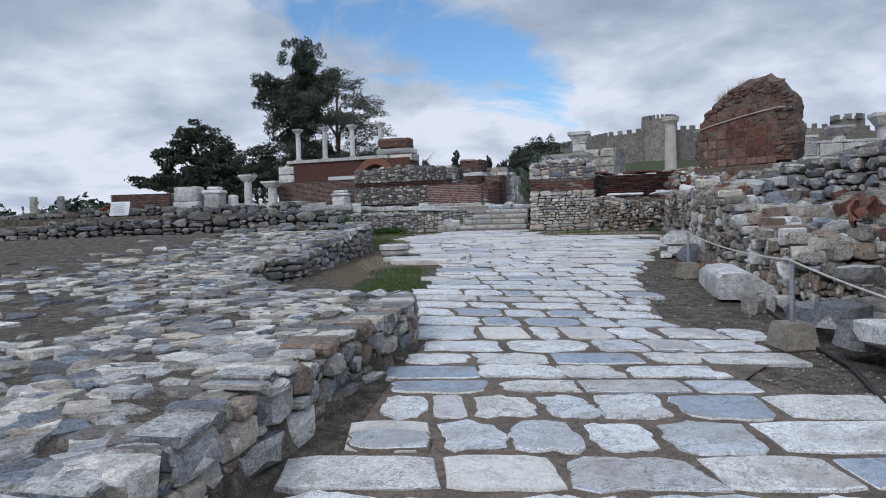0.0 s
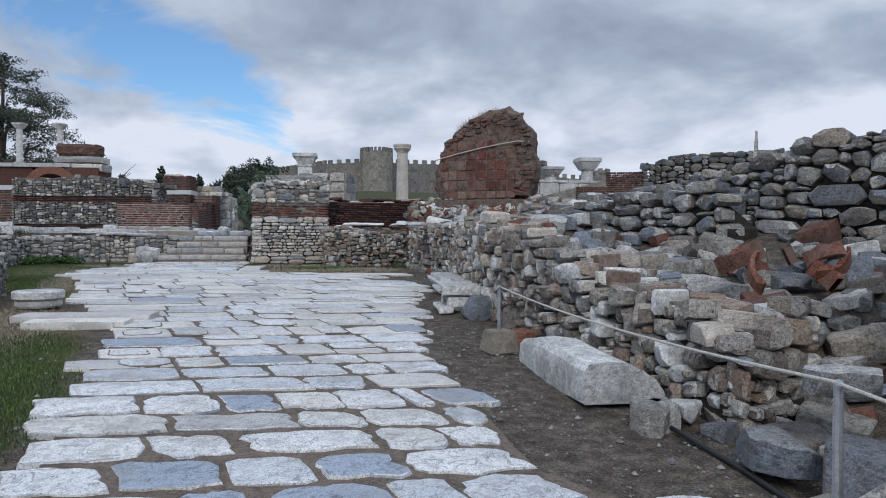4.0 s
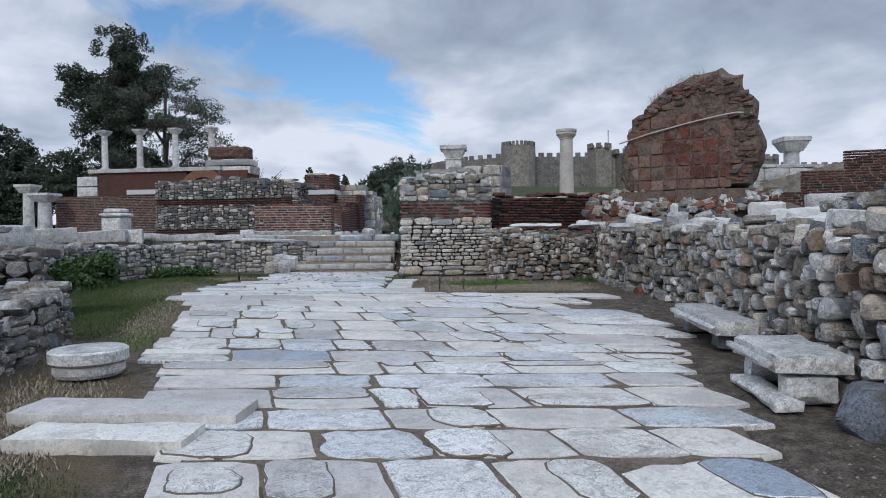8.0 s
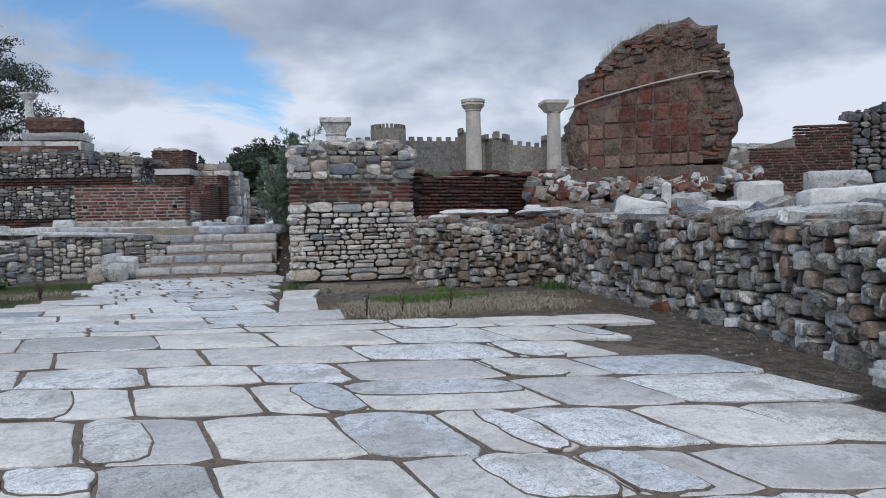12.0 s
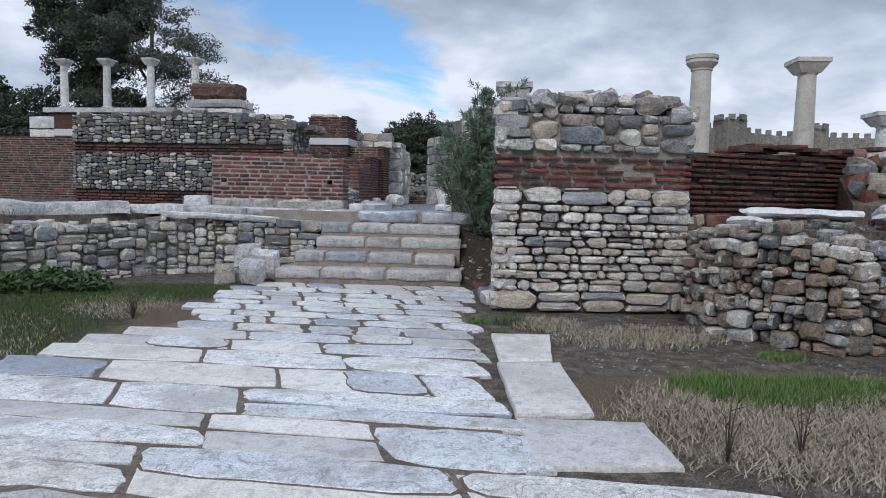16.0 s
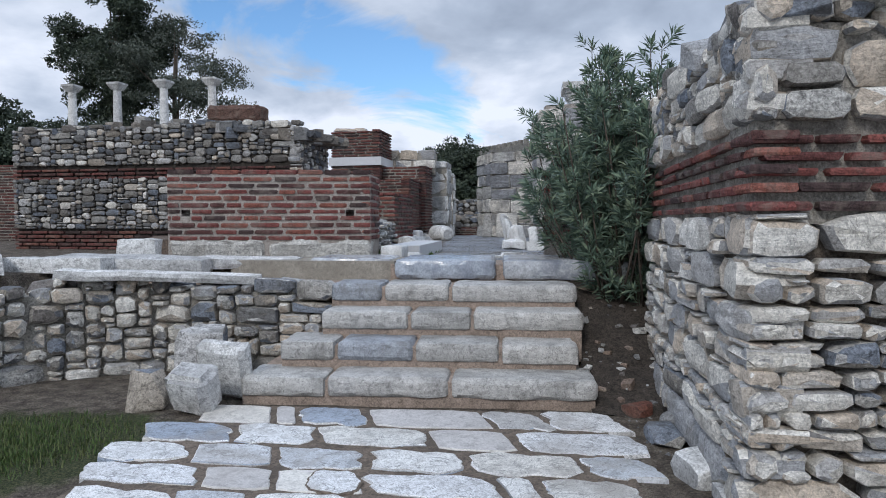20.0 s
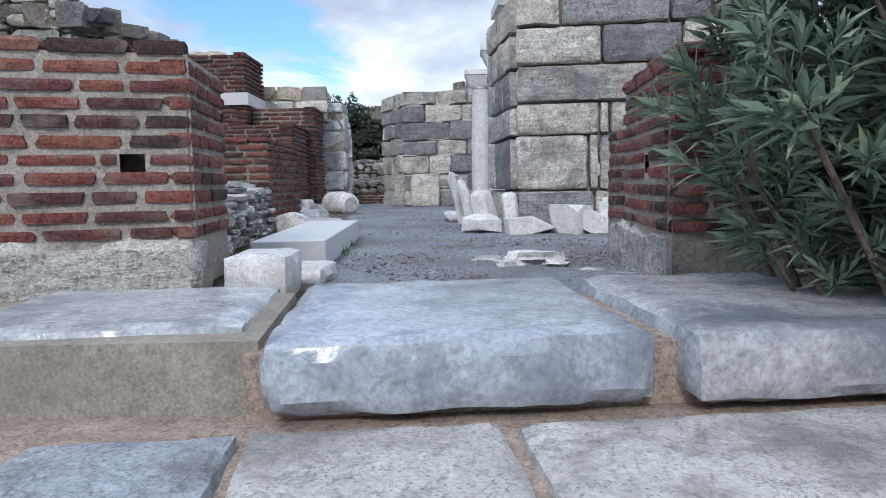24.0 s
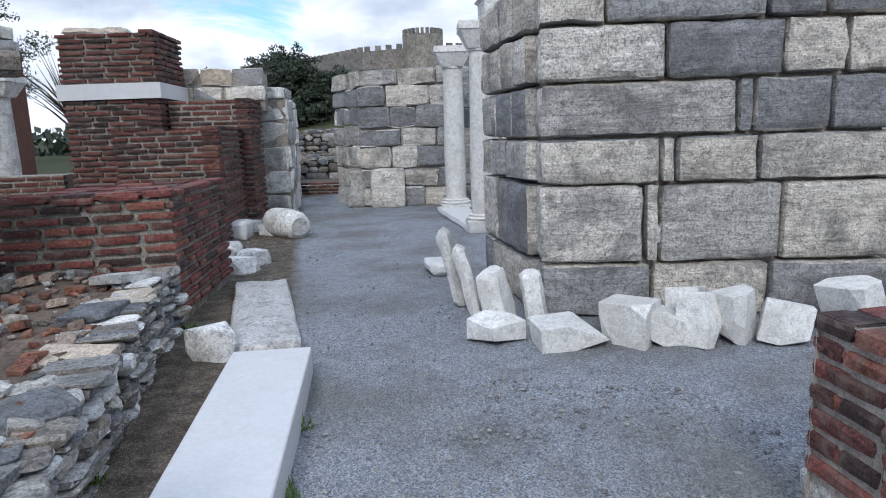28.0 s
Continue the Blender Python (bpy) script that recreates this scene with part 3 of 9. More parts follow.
def rubble_wall(name, label, line, bottoms, tops, side, kit=None, course=0.14, length=(0.12, 0.34), deep=0.24, thick=0.4, limit=300, ragged=0.5, cap=True, core=None, skew=0.12, proud=0.02, first=0.0, long=(1.2, 1.6, 2.0, 2.6, 3.4), worn=None):
    """A dry or mortared rubble wall whose visible face stands on line. side: +1 where the face looks to the left of the line's run, -1 to its right."""
    kits = kit if isinstance(kit, tuple) else (kit or K_RUBBLE,)
    total, at = run_points(line)
    core = core or SHADECORE
    rng_ = random.Random(name + label)

    def level(d, vals):
        _, _, i, f = at(d)
        return vals[i] + f * (vals[i + 1] - vals[i])

    n = max(2, int(total / 0.4))
    verts, faces = [], []
    hide = 0.085 if core is SHADECORE else 0.06
    for k in range(n + 1):
        d = total * k / n
        q, u, _, _ = at(d)
        nrm = np.array((-u[1], u[0])) * side
        a, b = q - nrm * hide, q - nrm * thick
        zb, zt = level(d, bottoms) - 0.15, level(d, tops) - course * 0.55
        if k in (0, n):
            zt = zb + (zt - zb) * 0.45
        zt = max(zt, zb + 0.05)
        verts += [(*a, zb), (*a, zt), (*b, zt), (*b, zb)]
    for k in range(n):
        o = 4 * k
        for j in range(4):
            faces.append((o + j, o + (j + 1) % 4, o + 4 + (j + 1) % 4, o + 4 + j))
    faces += [(0, 1, 2, 3), (4 * n + 3, 4 * n + 2, 4 * n + 1, 4 * n)]
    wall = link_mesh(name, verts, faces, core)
    tagged(wall, label, "wall", kind="structure")
    got = Pieces(wall, limit)
    ph = rng_.uniform(0, 50)

    def crest(d):
        return level(d, tops) + ragged * course * (1.3 * noise.noise(Vector((d * 2.3, ph, 0))) + 0.8 * noise.noise(Vector((d * 7.0, ph, 2))))

    for d0, d1, z0, z1 in pack(total, lambda d: level(d, bottoms) - 0.04, crest, course, length, rng_, first=first, long=long, over=0.45 if ragged > 0.3 else 0.05):
        c, w, h = (d0 + d1) / 2, d1 - d0, z1 - z0
        q, u, _, _ = at(c)
        nrm = np.array((-u[1], u[0])) * side
        o = q + nrm * rng_.uniform(-proud, proud * 2)
        turn = math.atan2(u[1], u[0]) + (math.pi if side > 0 else 0.0) + rng_.uniform(-skew, skew) * 0.5
        k_ = rng_.choice(kits)
        vs, fs = cut_stone(w - rng_.uniform(0.004, 0.012), h - rng_.uniform(0.003, 0.011), deep * rng_.uniform(0.8, 1.2), rng_, worn=worn or (0.95 if core is SHADECORE else 0.6), bulge=0.02 + 0.09 * min(w, h))
        got.own(k_.name, vs, fs, k_.material, place(o[0], o[1], (z0 + z1) / 2, 1, 1, 1, turn, rng_.uniform(-skew, skew) * 0.3, rng_.uniform(-skew, skew) * 0.45))
    if cap:
        d = 0.0
        while d < total:
            w = rng_.uniform(length[0] * 1.3, length[1] * 1.2)
            q, u, _, _ = at(d + w / 2)
            nrm = np.array((-u[1], u[0])) * side
            for back in np.arange(0.22, thick, 0.24):
                o = q - nrm * (back + rng_.uniform(-0.05, 0.05))
                k_ = rng_.choice(kits)
                got.add(k_, place(o[0], o[1], level(min(d + w / 2, total), tops) - course * 0.35 + rng_.uniform(-0.03, 0.05), w, rng_.uniform(0.18, 0.28), course * rng_.uniform(0.6, 1.1), rng_.uniform(0, 6.28), rng_.uniform(-0.15, 0.15), rng_.uniform(-0.15, 0.15)), rng_.randrange(len(k_.meshes)))
            d += w
    got.done()
    return wall


def brick_courses(got, kit, a, b, z0, z1, side=0, h=0.046, gap=0.032, length=0.3, deep=0.14, out=0.008, holes=(), jag=0.0, skip=0.0):
    """Courses of bricks on the vertical face from plan point a to b; the face looks to the right of that run."""
    a, b = np.array(a, float), np.array(b, float)
    total = np.hypot(*(b - a))
    u = (b - a) / total
    nrm = np.array((u[1], -u[0]))
    ang = math.atan2(u[1], u[0])
    z, row = z0, 0
    while z + h * 0.8 < z1:
        hh = h * random.uniform(0.85, 1.12)
        end = total - jag * max(0, (z - z0) / (z1 - z0)) * random.uniform(0.2, 1)
        d = -length * (0.5 if row % 2 else 0.0) * random.uniform(0.8, 1.1)
        while d < end - 0.02:
            w = length * random.choice((1.0, 1.0, 0.85, 0.6, 1.1)) * random.uniform(0.92, 1.05)
            s0, s1 = max(d, 0.0), min(d + w - gap * 0.55, end)
            spans = [(s0, s1)]
            for hs_, hz, hr in holes:
                if abs(z + h / 2 - hz) < hr * 0.8 + h * 0.3:
                    spans = [q for t0, t1 in spans for q in ((t0, min(t1, hs_ - hr)), (max(t0, hs_ + hr), t1))]
            for s0, s1 in spans:
                if s1 - s0 < 0.03 or random.random() < skip:
                    continue
                p = a + u * (s0 + s1) / 2 - nrm * (deep / 2 - random.uniform(-0.3, 1.0) * out)
                got.add(kit, place(p[0], p[1], z + hh / 2, s1 - s0, deep, hh, ang + random.uniform(-0.012, 0.012), random.uniform(-0.015, 0.015), random.uniform(-0.008, 0.008)))
            d += w
        z += hh + gap * random.uniform(0.85, 1.15)
        row += 1


def mortar_sheet(owner, a, b, z0, z1, holes=(), inset=0.016):
    """The mortar face between bricks, with square holes left open."""
    a, b = np.array(a, float), np.array(b, float)
    total = np.hypot(*(b - a))
    u = (b - a) / total
    nrm = np.array((u[1], -u[0]))
    xs = sorted({0.0, total} | {h[0] - h[2] * 0.8 for h in holes} | {h[0] + h[2] * 0.8 for h in holes})
    zs = sorted({z0, z1} | {h[1] - h[2] * 0.8 for h in holes} | {h[1] + h[2] * 0.8 for h in holes})
    V, F = [], []
    for x0, x1 in zip(xs, xs[1:]):
        for y0, y1 in zip(zs, zs[1:]):
            if any(abs((x0 + x1) / 2 - h[0]) < h[2] * 0.5 and abs((y0 + y1) / 2 - h[1]) < h[2] * 0.5 for h in holes):
                continue
            o = len(V)
            for s, z in ((x0, y0), (x1, y0), (x1, y1), (x0, y1)):
                q = a + u * s - nrm * inset
                V.append((q[0], q[1], z))
            F.append((o, o + 1, o + 2, o + 3))
    return link_mesh("mortar_face", V, F, MORTAR, owner)


def prism(name, outline, z0, z1, material, parent=None, rough=0.0):
    """An upright body over a plan outline (counter-clockwise), z1 a number or one for each corner."""
    n = len(outline)
    tops = z1 if isinstance(z1, (list, tuple)) else [z1] * n
    vs = [(x, y, z0) for x, y in outline] + [(x, y, t) for (x, y), t in zip(outline, tops)]
    fs = [tuple(range(n))[::-1], tuple(range(n, 2 * n))] + [(i, (i + 1) % n, n + (i + 1) % n, n + i) for i in range(n)]
    return link_mesh(name, vs, fs, material, parent)


def block_mesh(sx, sy, sz, seed, rough=0.012, soft=0.02, cell=0.09, freq=3.0):
    """A worked block of that size with worn, uneven faces, standing on z = 0, centred in plan."""
    nx, ny, nz = (max(2, min(22, int(round(s / cell)))) for s in (sx, sy, sz))
    bm = bmesh.new()
    grid = {}
    at = Vector((seed * 2.3, seed * 4.1, seed * 0.7))

    def vert(i, j, k):
        key = (i, j, k)
        if key not in grid:
            p = Vector(((i / nx - 0.5) * sx, (j / ny - 0.5) * sy, k / nz * sz))
            edge = (i in (0, nx)) + (j in (0, ny)) + (k in (0, nz))
            c = Vector((0, 0, sz / 2))
            if edge >= 2:
                for ax, hit in ((0, i in (0, nx)), (1, j in (0, ny)), (2, k in (0, nz))):
                    if hit:
                        p[ax] -= math.copysign(soft * (1 + 0.9 * noise.noise(p * 5 + at)), p[ax] - c[ax])
            p += noise.noise_vector(p * freq + at) * rough + noise.noise_vector(p * freq * 3.1 + at) * rough * 0.5
            grid[key] = bm.verts.new(p)
        return grid[key]

    for i in range(nx):
        for j in range(ny):
            bm.faces.new((vert(i, j, 0), vert(i, j + 1, 0), vert(i + 1, j + 1, 0), vert(i + 1, j, 0)))
            bm.faces.new((vert(i, j, nz), vert(i + 1, j, nz), vert(i + 1, j + 1, nz), vert(i, j + 1, nz)))
    for i in range(nx):
        for k in range(nz):
            bm.faces.new((vert(i, 0, k), vert(i + 1, 0, k), vert(i + 1, 0, k + 1), vert(i, 0, k + 1)))
            bm.faces.new((vert(i, ny, k), vert(i, ny, k + 1), vert(i + 1, ny, k + 1), vert(i + 1, ny, k)))
    for j in range(ny):
        for k in range(nz):
            bm.faces.new((vert(0, j, k), vert(0, j, k + 1), vert(0, j + 1, k + 1), vert(0, j + 1, k)))
            bm.faces.new((vert(nx, j, k), vert(nx, j + 1, k), vert(nx, j + 1, k + 1), vert(nx, j, k + 1)))
    return bm


def lathe(profile, sides=24, flute=0.0):
    """A turned body from (radius, height) pairs."""
    bm = bmesh.new()
    rings = []
    for r, z in profile:
        rings.append([bm.verts.new((r * math.cos(2 * math.pi * i / sides), r * math.sin(2 * math.pi * i / sides), z)) for i in range(sides)])
    for a, b in zip(rings, rings[1:]):
        for i in range(sides):
            bm.faces.new((a[i], a[(i + 1) % sides], b[(i + 1) % sides], b[i]))
    bm.faces.new(rings[0][::-1])
    bm.faces.new(rings[-1])
    return bm


def tube(name, points, radius, material, parent=None, label="", sides=8):
    """A round cord along points."""
    pts = [Vector(p) for p in points]
    bm = bmesh.new()
    rings = []
    for i, p in enumerate(pts):
        d = (pts[min(i + 1, len(pts) - 1)] - pts[max(i - 1, 0)]).normalized()
        a = d.cross(Vector((0, 0, 1)))
        a = a.normalized() if a.length > 0.01 else Vector((1, 0, 0))
        b = a.cross(d)
        r = radius[i] if isinstance(radius, (list, tuple)) else radius
        rings.append([bm.verts.new(p + (a * math.cos(2 * math.pi * k / sides) + b * math.sin(2 * math.pi * k / sides)) * r) for k in range(sides)])
    for a, b in zip(rings, rings[1:]):
        for k in range(sides):
            bm.faces.new((a[k], b[k], b[(k + 1) % sides], a[(k + 1) % sides]))
    bm.faces.new(rings[0])
    bm.faces.new(rings[-1][::-1])
    me = bpy.data.meshes.new(name)
    bm.to_mesh(me)
    bm.free()
    me.materials.append(material)
    me.shade_smooth()
    ob = new(name, me)
    if parent is not None:
        ob.parent = parent
    if label:
        ob["label"] = label
    return ob


# ---------- ground ----------
def inside(poly, x, y):
    hit = np.zeros(x.shape, bool)
    p = np.array(poly, float)
    for (x0, y0), (x1, y1) in zip(p, np.roll(p, -1, axis=0)):
        if y0 == y1:
            continue
        cross = ((y0 > y) != (y1 > y)) & (x < (x1 - x0) * (y - y0) / (y1 - y0) + x0)
        hit ^= cross
    return hit


WALL_RIGHT = [(3.8, 9.7), (4.12, 11.3), (4.4, 12.8), (4.75, 14.2), (5.55, 16.0), (6.35, 17.8), (7.02, 19.2), (7.5, 21.9), (7.9, 23.1), (8.7, 24.6)]
WALL_LEFT = [(2.86, 29.86), (1.3, 30.35), (0.35, 30.2), (-0.6, 29.4), (-1.4, 28.7), (-2.3, 27.2), (-2.75, 25.2), (-3.0, 22.0), (-3.2, 20.6)]
TERRACE = [(-80, -60), (-2.2, -60), (-1.9, 2.0), (-1.42, 5.0), (-1.08, 6.4), (-0.7, 7.8), (-0.27, 9.0), (-0.22, 9.9), (-0.8, 10.3), (-1.6, 10.8), (-2.4, 12.6), (-1.85, 13.6), (-1.0, 17.5), (-0.95, 18.5), (-2.2, 19.0), (-80, 19.0)]
STEP_U, STEP_V = np.array((0.956, -0.292)), np.array((0.292, 0.956))
UPPER = 0.87


def terrain(x, y):
    z = np.interp(y, GROUND_Y, GROUND_Z) - 0.03
    # terrace on the west side of the road
    t = inside(TERRACE, x, y)
    zt = np.interp(y, [-60, 0, 5, 10, 14, 18.5], [-1.4, -0.28, -0.13, -0.09, 0.08, 0.42]) - 0.02 * np.clip(-x - 4, 0, 20) * 0.3
    z = np.where(t, zt, z)
    # bank and plateau on the east side
    edge = np.interp(y, [-10] + [p[1] for p in WALL_RIGHT], [3.2] + [p[0] for p in WALL_RIGHT])
    d = x - edge - 0.25
    high = np.interp(y, [3, 8, 10, 12, 13.4, 24, 60], [0.75, 0.8, 0.75, 0.9, 0.98, 1.0, 1.0])
    low = np.interp(y, [3, 9.6, 10, 11.5, 13.0, 13.6], [-0.55, -0.4, 0.1, 0.3, 0.6, 0.95])
    bank = low + (high - low) * smooth(0.0, 2.6, d) + 0.35 * smooth(2.5, 7, d)
    z = np.where((d > 0) & (y < 24.7) & (y > -10), np.maximum(z, bank), z)
    z = np.where((y >= 24.7) & (x > 6.7) & (y < 200), 1.0, z)
    z = np.where((y >= 26.6) & (y < 200) & (x > 5.1 + (y - 27.2) * 0.3) & (x <= 6.7), 0.95, z)
    # upper level behind the steps and the west retaining wall
    wl = [(2.85, 30.75), (1.4, 31.1), (0.3, 30.75), (-0.8, 29.7), (-1.6, 28.9), (-2.55, 27.3), (-3.0, 25.2), (-3.25, 22.0), (-3.5, 20.4), (-400, 20.4), (-400, 900), (900, 900), (900, 500), (5.3, 30.0), (3.9, 30.55)]
    up = inside(wl, x, y)
    z = np.where(up & ~((y >= 24.7) & (x > 6.7) & (y < 31)), UPPER, z)
    # far land: flat, with the castle's hill to the north-east
    far = smooth(60, 135, y) * smooth(0, 42, x)
    z = z + 9.0 * far - 0.0 * x
    z = z - smooth(70, 300, -x) * 6 - smooth(150, 500, x) * 8
    return z


def stops_of(a, b, step, reach):
    mid = list(np.arange(a, b + 1e-6, step))
    lo = [a - 0.4 * 1.45**k for k in range(1, 24) if a - 0.4 * 1.45**k > -reach][::-1]
    hi = [b + 0.4 * 1.45**k for k in range(1, 24) if b + 0.4 * 1.45**k < reach]
    return np.array([-reach] + lo + mid + hi + [reach])


gx, gy = stops_of(-7.0, 10.0, 0.15, 2500.0), stops_of(3.0, 46.0, 0.15, 2500.0)
GX, GY2 = np.meshgrid(gx, gy)
GZ = terrain(GX, GY2)
near = (GX > -9) & (GX < 12) & (GY2 > 1) & (GY2 < 48)
wob = np.array([noise.noise(Vector((a * 1.7, b * 1.7, 0))) * 0.02 + noise.noise(Vector((a * 6, b * 6, 3))) * 0.012 for a, b in zip(GX.ravel(), GY2.ravel())]).reshape(GX.shape)
road = (GX > -0.6) & (GX < 6.2) & (GY2 < 29.5)
GZ = GZ + np.where(near, wob * np.where(road, 0.5, 1.0), 0.0)
nx_, ny_ = len(gx), len(gy)
idx = np.arange(nx_ * ny_).reshape(ny_, nx_)
quads = np.stack([idx[:-1, :-1], idx[:-1, 1:], idx[1:, 1:], idx[1:, :-1]], -1).reshape(-1, 4)
ground_me = bpy.data.meshes.new("ground")
ground_me.from_pydata(np.stack([GX, GY2, GZ], -1).reshape(-1, 3).tolist(), [], quads.tolist())
ground_me.shade_smooth()
ground = tagged(new("ground", ground_me), "trodden brown earth with patches of grass and blue-grey gravel", "ground", kind="structure")


def patch(cx, cy, rx, ry, turn=0.0):
    c, s = math.cos(turn), math.sin(turn)
    a, b = (GX - cx) * c + (GY2 - cy) * s, -(GX - cx) * s + (GY2 - cy) * c
    return 1 - smooth(0.6, 1.2, np.sqrt((a / rx) ** 2 + (b / ry) ** 2))


grass = np.maximum.reduce([patch(-0.3, 12.3, 0.7, 1.5), patch(-0.25, 14.0, 0.6, 0.9), patch(-1.0, 22.5, 1.1, 4.4), patch(-0.5, 27.0, 1.3, 2.6), patch(6.0, 22.9, 1.0, 0.5, -0.4), patch(-2.0, 26.5, 1.0, 2.0), patch(0.6, 28.4, 1.3, 0.9), 0.9 * smooth(48, 70, GY2), 0.5 * smooth(4.5, 12, -GX)])
grass = np.where((GX > -0.1) & (GX < 3.2) & (GY2 < 24), 0.0, grass)
dry = np.maximum.reduce([patch(5.6, 22.6, 2.2, 1.1, -0.4), patch(-0.6, 15.0, 0.9, 3.0), patch(0.0, 25.5, 1.5, 3.6), patch(-0.4, 20.5, 0.8, 3.0)])
gravel_line = (GX - 3.75) * STEP_V[0] + (GY2 - 31.05) * STEP_V[1]
gravel = smooth(-0.15, 0.1, gravel_line) * smooth(-0.25, 0.25, (GX - 4.15) - (GY2 - 32.5) * 0.27) * (1 - smooth(8.6, 9.6, GX)) * (1 - smooth(44.5, 46, GY2))
mask = ground_me.color_attributes.new("cover", "FLOAT_COLOR", "POINT")
mask.data.foreach_set("color", np.stack([grass, gravel, dry, np.ones_like(grass)], -1).astype(np.float32).ravel())

gm = bpy.data.materials.new("ground_cover")
gm.use_nodes = True
gt = gm.node_tree
gp = gt.nodes["Principled BSDF"]
gl = gt.links.new
g_geo = node(gt, "ShaderNodeNewGeometry")


def gnoise(scale, detail=4.0, rough=0.6):
    n = node(gt, "ShaderNodeTexNoise", Scale=scale, Detail=detail, Roughness=rough)
    gl(g_geo.outputs["Position"], n.inputs["Vector"])
    return n.outputs["Fac"]


def gmath(op, a, b=0.0):
    n = node(gt, "ShaderNodeMath")
    n.operation = op
    for i, v in enumerate((a, b)):
        if isinstance(v, (int, float)):
            n.inputs[i].default_value = v
        else:
            gl(v, n.inputs[i])
    return n.outputs[0]


def gramp(fac, *stops):
    r = node(gt, "ShaderNodeValToRGB")
    while len(r.color_ramp.elements) < len(stops):
        r.color_ramp.elements.new(0.5)
    for e, (p, c) in zip(r.color_ramp.elements, stops):
        e.position, e.color = p, (*c, 1)
    gl(fac, r.inputs[0])
    return r.outputs[0]


def gmix(fac, a, b):
    n = node(gt, "ShaderNodeMixRGB")
    gl(fac, n.inputs[0])
    gl(a, n.inputs[1])
    gl(b, n.inputs[2])
    return n.outputs[0]


g_att = node(gt, "ShaderNodeAttribute")
g_att.attribute_name = "cover"
g_sep = node(gt, "ShaderNodeSeparateColor")
gl(g_att.outputs["Color"], g_sep.inputs[0])
g_fine, g_mid = gnoise(70, 3), gnoise(9, 5)
earth = gramp(gmath("ADD", gmath("MULTIPLY", g_fine, 0.5), gmath("MULTIPLY", g_mid, 0.5)), (0.34, (0.035, 0.029, 0.024)), (0.5, (0.135, 0.112, 0.091)), (0.62, (0.27, 0.233, 0.19)))
green = gramp(g_fine, (0.34, (0.022, 0.028, 0.012)), (0.5, (0.055, 0.068, 0.03)), (0.65, (0.12, 0.12, 0.06)))
straw = gramp(g_fine, (0.3, (0.09, 0.07, 0.045)), (0.7, (0.24, 0.19, 0.12)))
g_vor = node(gt, "ShaderNodeTexVoronoi", Scale=125.0, Randomness=1.0)
gl(g_geo.outputs["Position"], g_vor.inputs["Vector"])
chips = gramp(gmath("ADD", gmath("MULTIPLY", g_vor.outputs["Color"], 0.7), gmath("MULTIPLY", g_mid, 0.3)), (0.2, (0.15, 0.168, 0.2)), (0.48, (0.29, 0.315, 0.36)), (0.76, (0.52, 0.55, 0.6)))
wear = gmath("MULTIPLY", gmath("SUBTRACT", gnoise(1.1, 3), 0.44), 2.6)


def edge_of(channel, spread):
    return gmath("MINIMUM", gmath("MAXIMUM", gmath("ADD", gmath("MULTIPLY", gmath("SUBTRACT", g_sep.outputs[channel], 0.5), 3.0), gmath("ADD", gmath("MULTIPLY", gmath("SUBTRACT", gnoise(5, 5), 0.5), spread), 0.5)), 0.0), 1.0)


base = gmix(edge_of(2, 4.0), earth, straw)
base = gmix(edge_of(0, 4.5), base, green)
sandy = gmix(gmath("MINIMUM", gmath("MAXIMUM", wear, 0.0), 0.55), chips, gramp(g_fine, (0.3, (0.10, 0.09, 0.07)), (0.7, (0.22, 0.2, 0.165))))
base = gmix(edge_of(1, 1.5), base, sandy)
gl(base, gp.inputs["Base Color"])
gp.inputs["Roughness"].default_value = 0.9
gp.inputs["Specular IOR Level"].default_value = 0.25
g_b = node(gt, "ShaderNodeBump", Strength=0.9, Distance=0.018)
gl(gmath("ADD", gmath("MULTIPLY", g_vor.outputs["Distance"], 0.9), gmath("ADD", g_mid, gmath("MULTIPLY", g_fine, 0.7))), g_b.inputs["Height"])
gl(g_b.outputs[0], gp.inputs["Normal"])
ground_me.materials.append(gm)


# ---------- walls ----------
# Darker than the mortar above, for the dark gaps between the lower stones.
PIERFILL = surface("crumbling_pier_mortar", [(0.16, 0.135, 0.11)], grain=(7, 90), contrast=0.5, bump=1.0, step=0.03, stain=((0.07, 0.058, 0.048), 0.6), scab=0.4)
# Dark mortar for the joints of the long east brick wall.
DARKJOINT = surface("sooty_joint_mortar", [(0.075, 0.06, 0.052)], grain=(7, 90), contrast=0.5, bump=1.0, step=0.02, stain=((0.15, 0.125, 0.105), 0.5), scab=0.3)
OLDMORTAR = surface("dark_old_mortar", [(0.31, 0.29, 0.255)], grain=(7, 90), contrast=0.5, bump=1.0, step=0.02, stain=((0.10, 0.086, 0.072), 0.6), scab=0.3)
def sub_line(line, vals_b, vals_t, i, j):
    return line[i : j + 1], vals_b[i : j + 1], vals_t[i : j + 1]


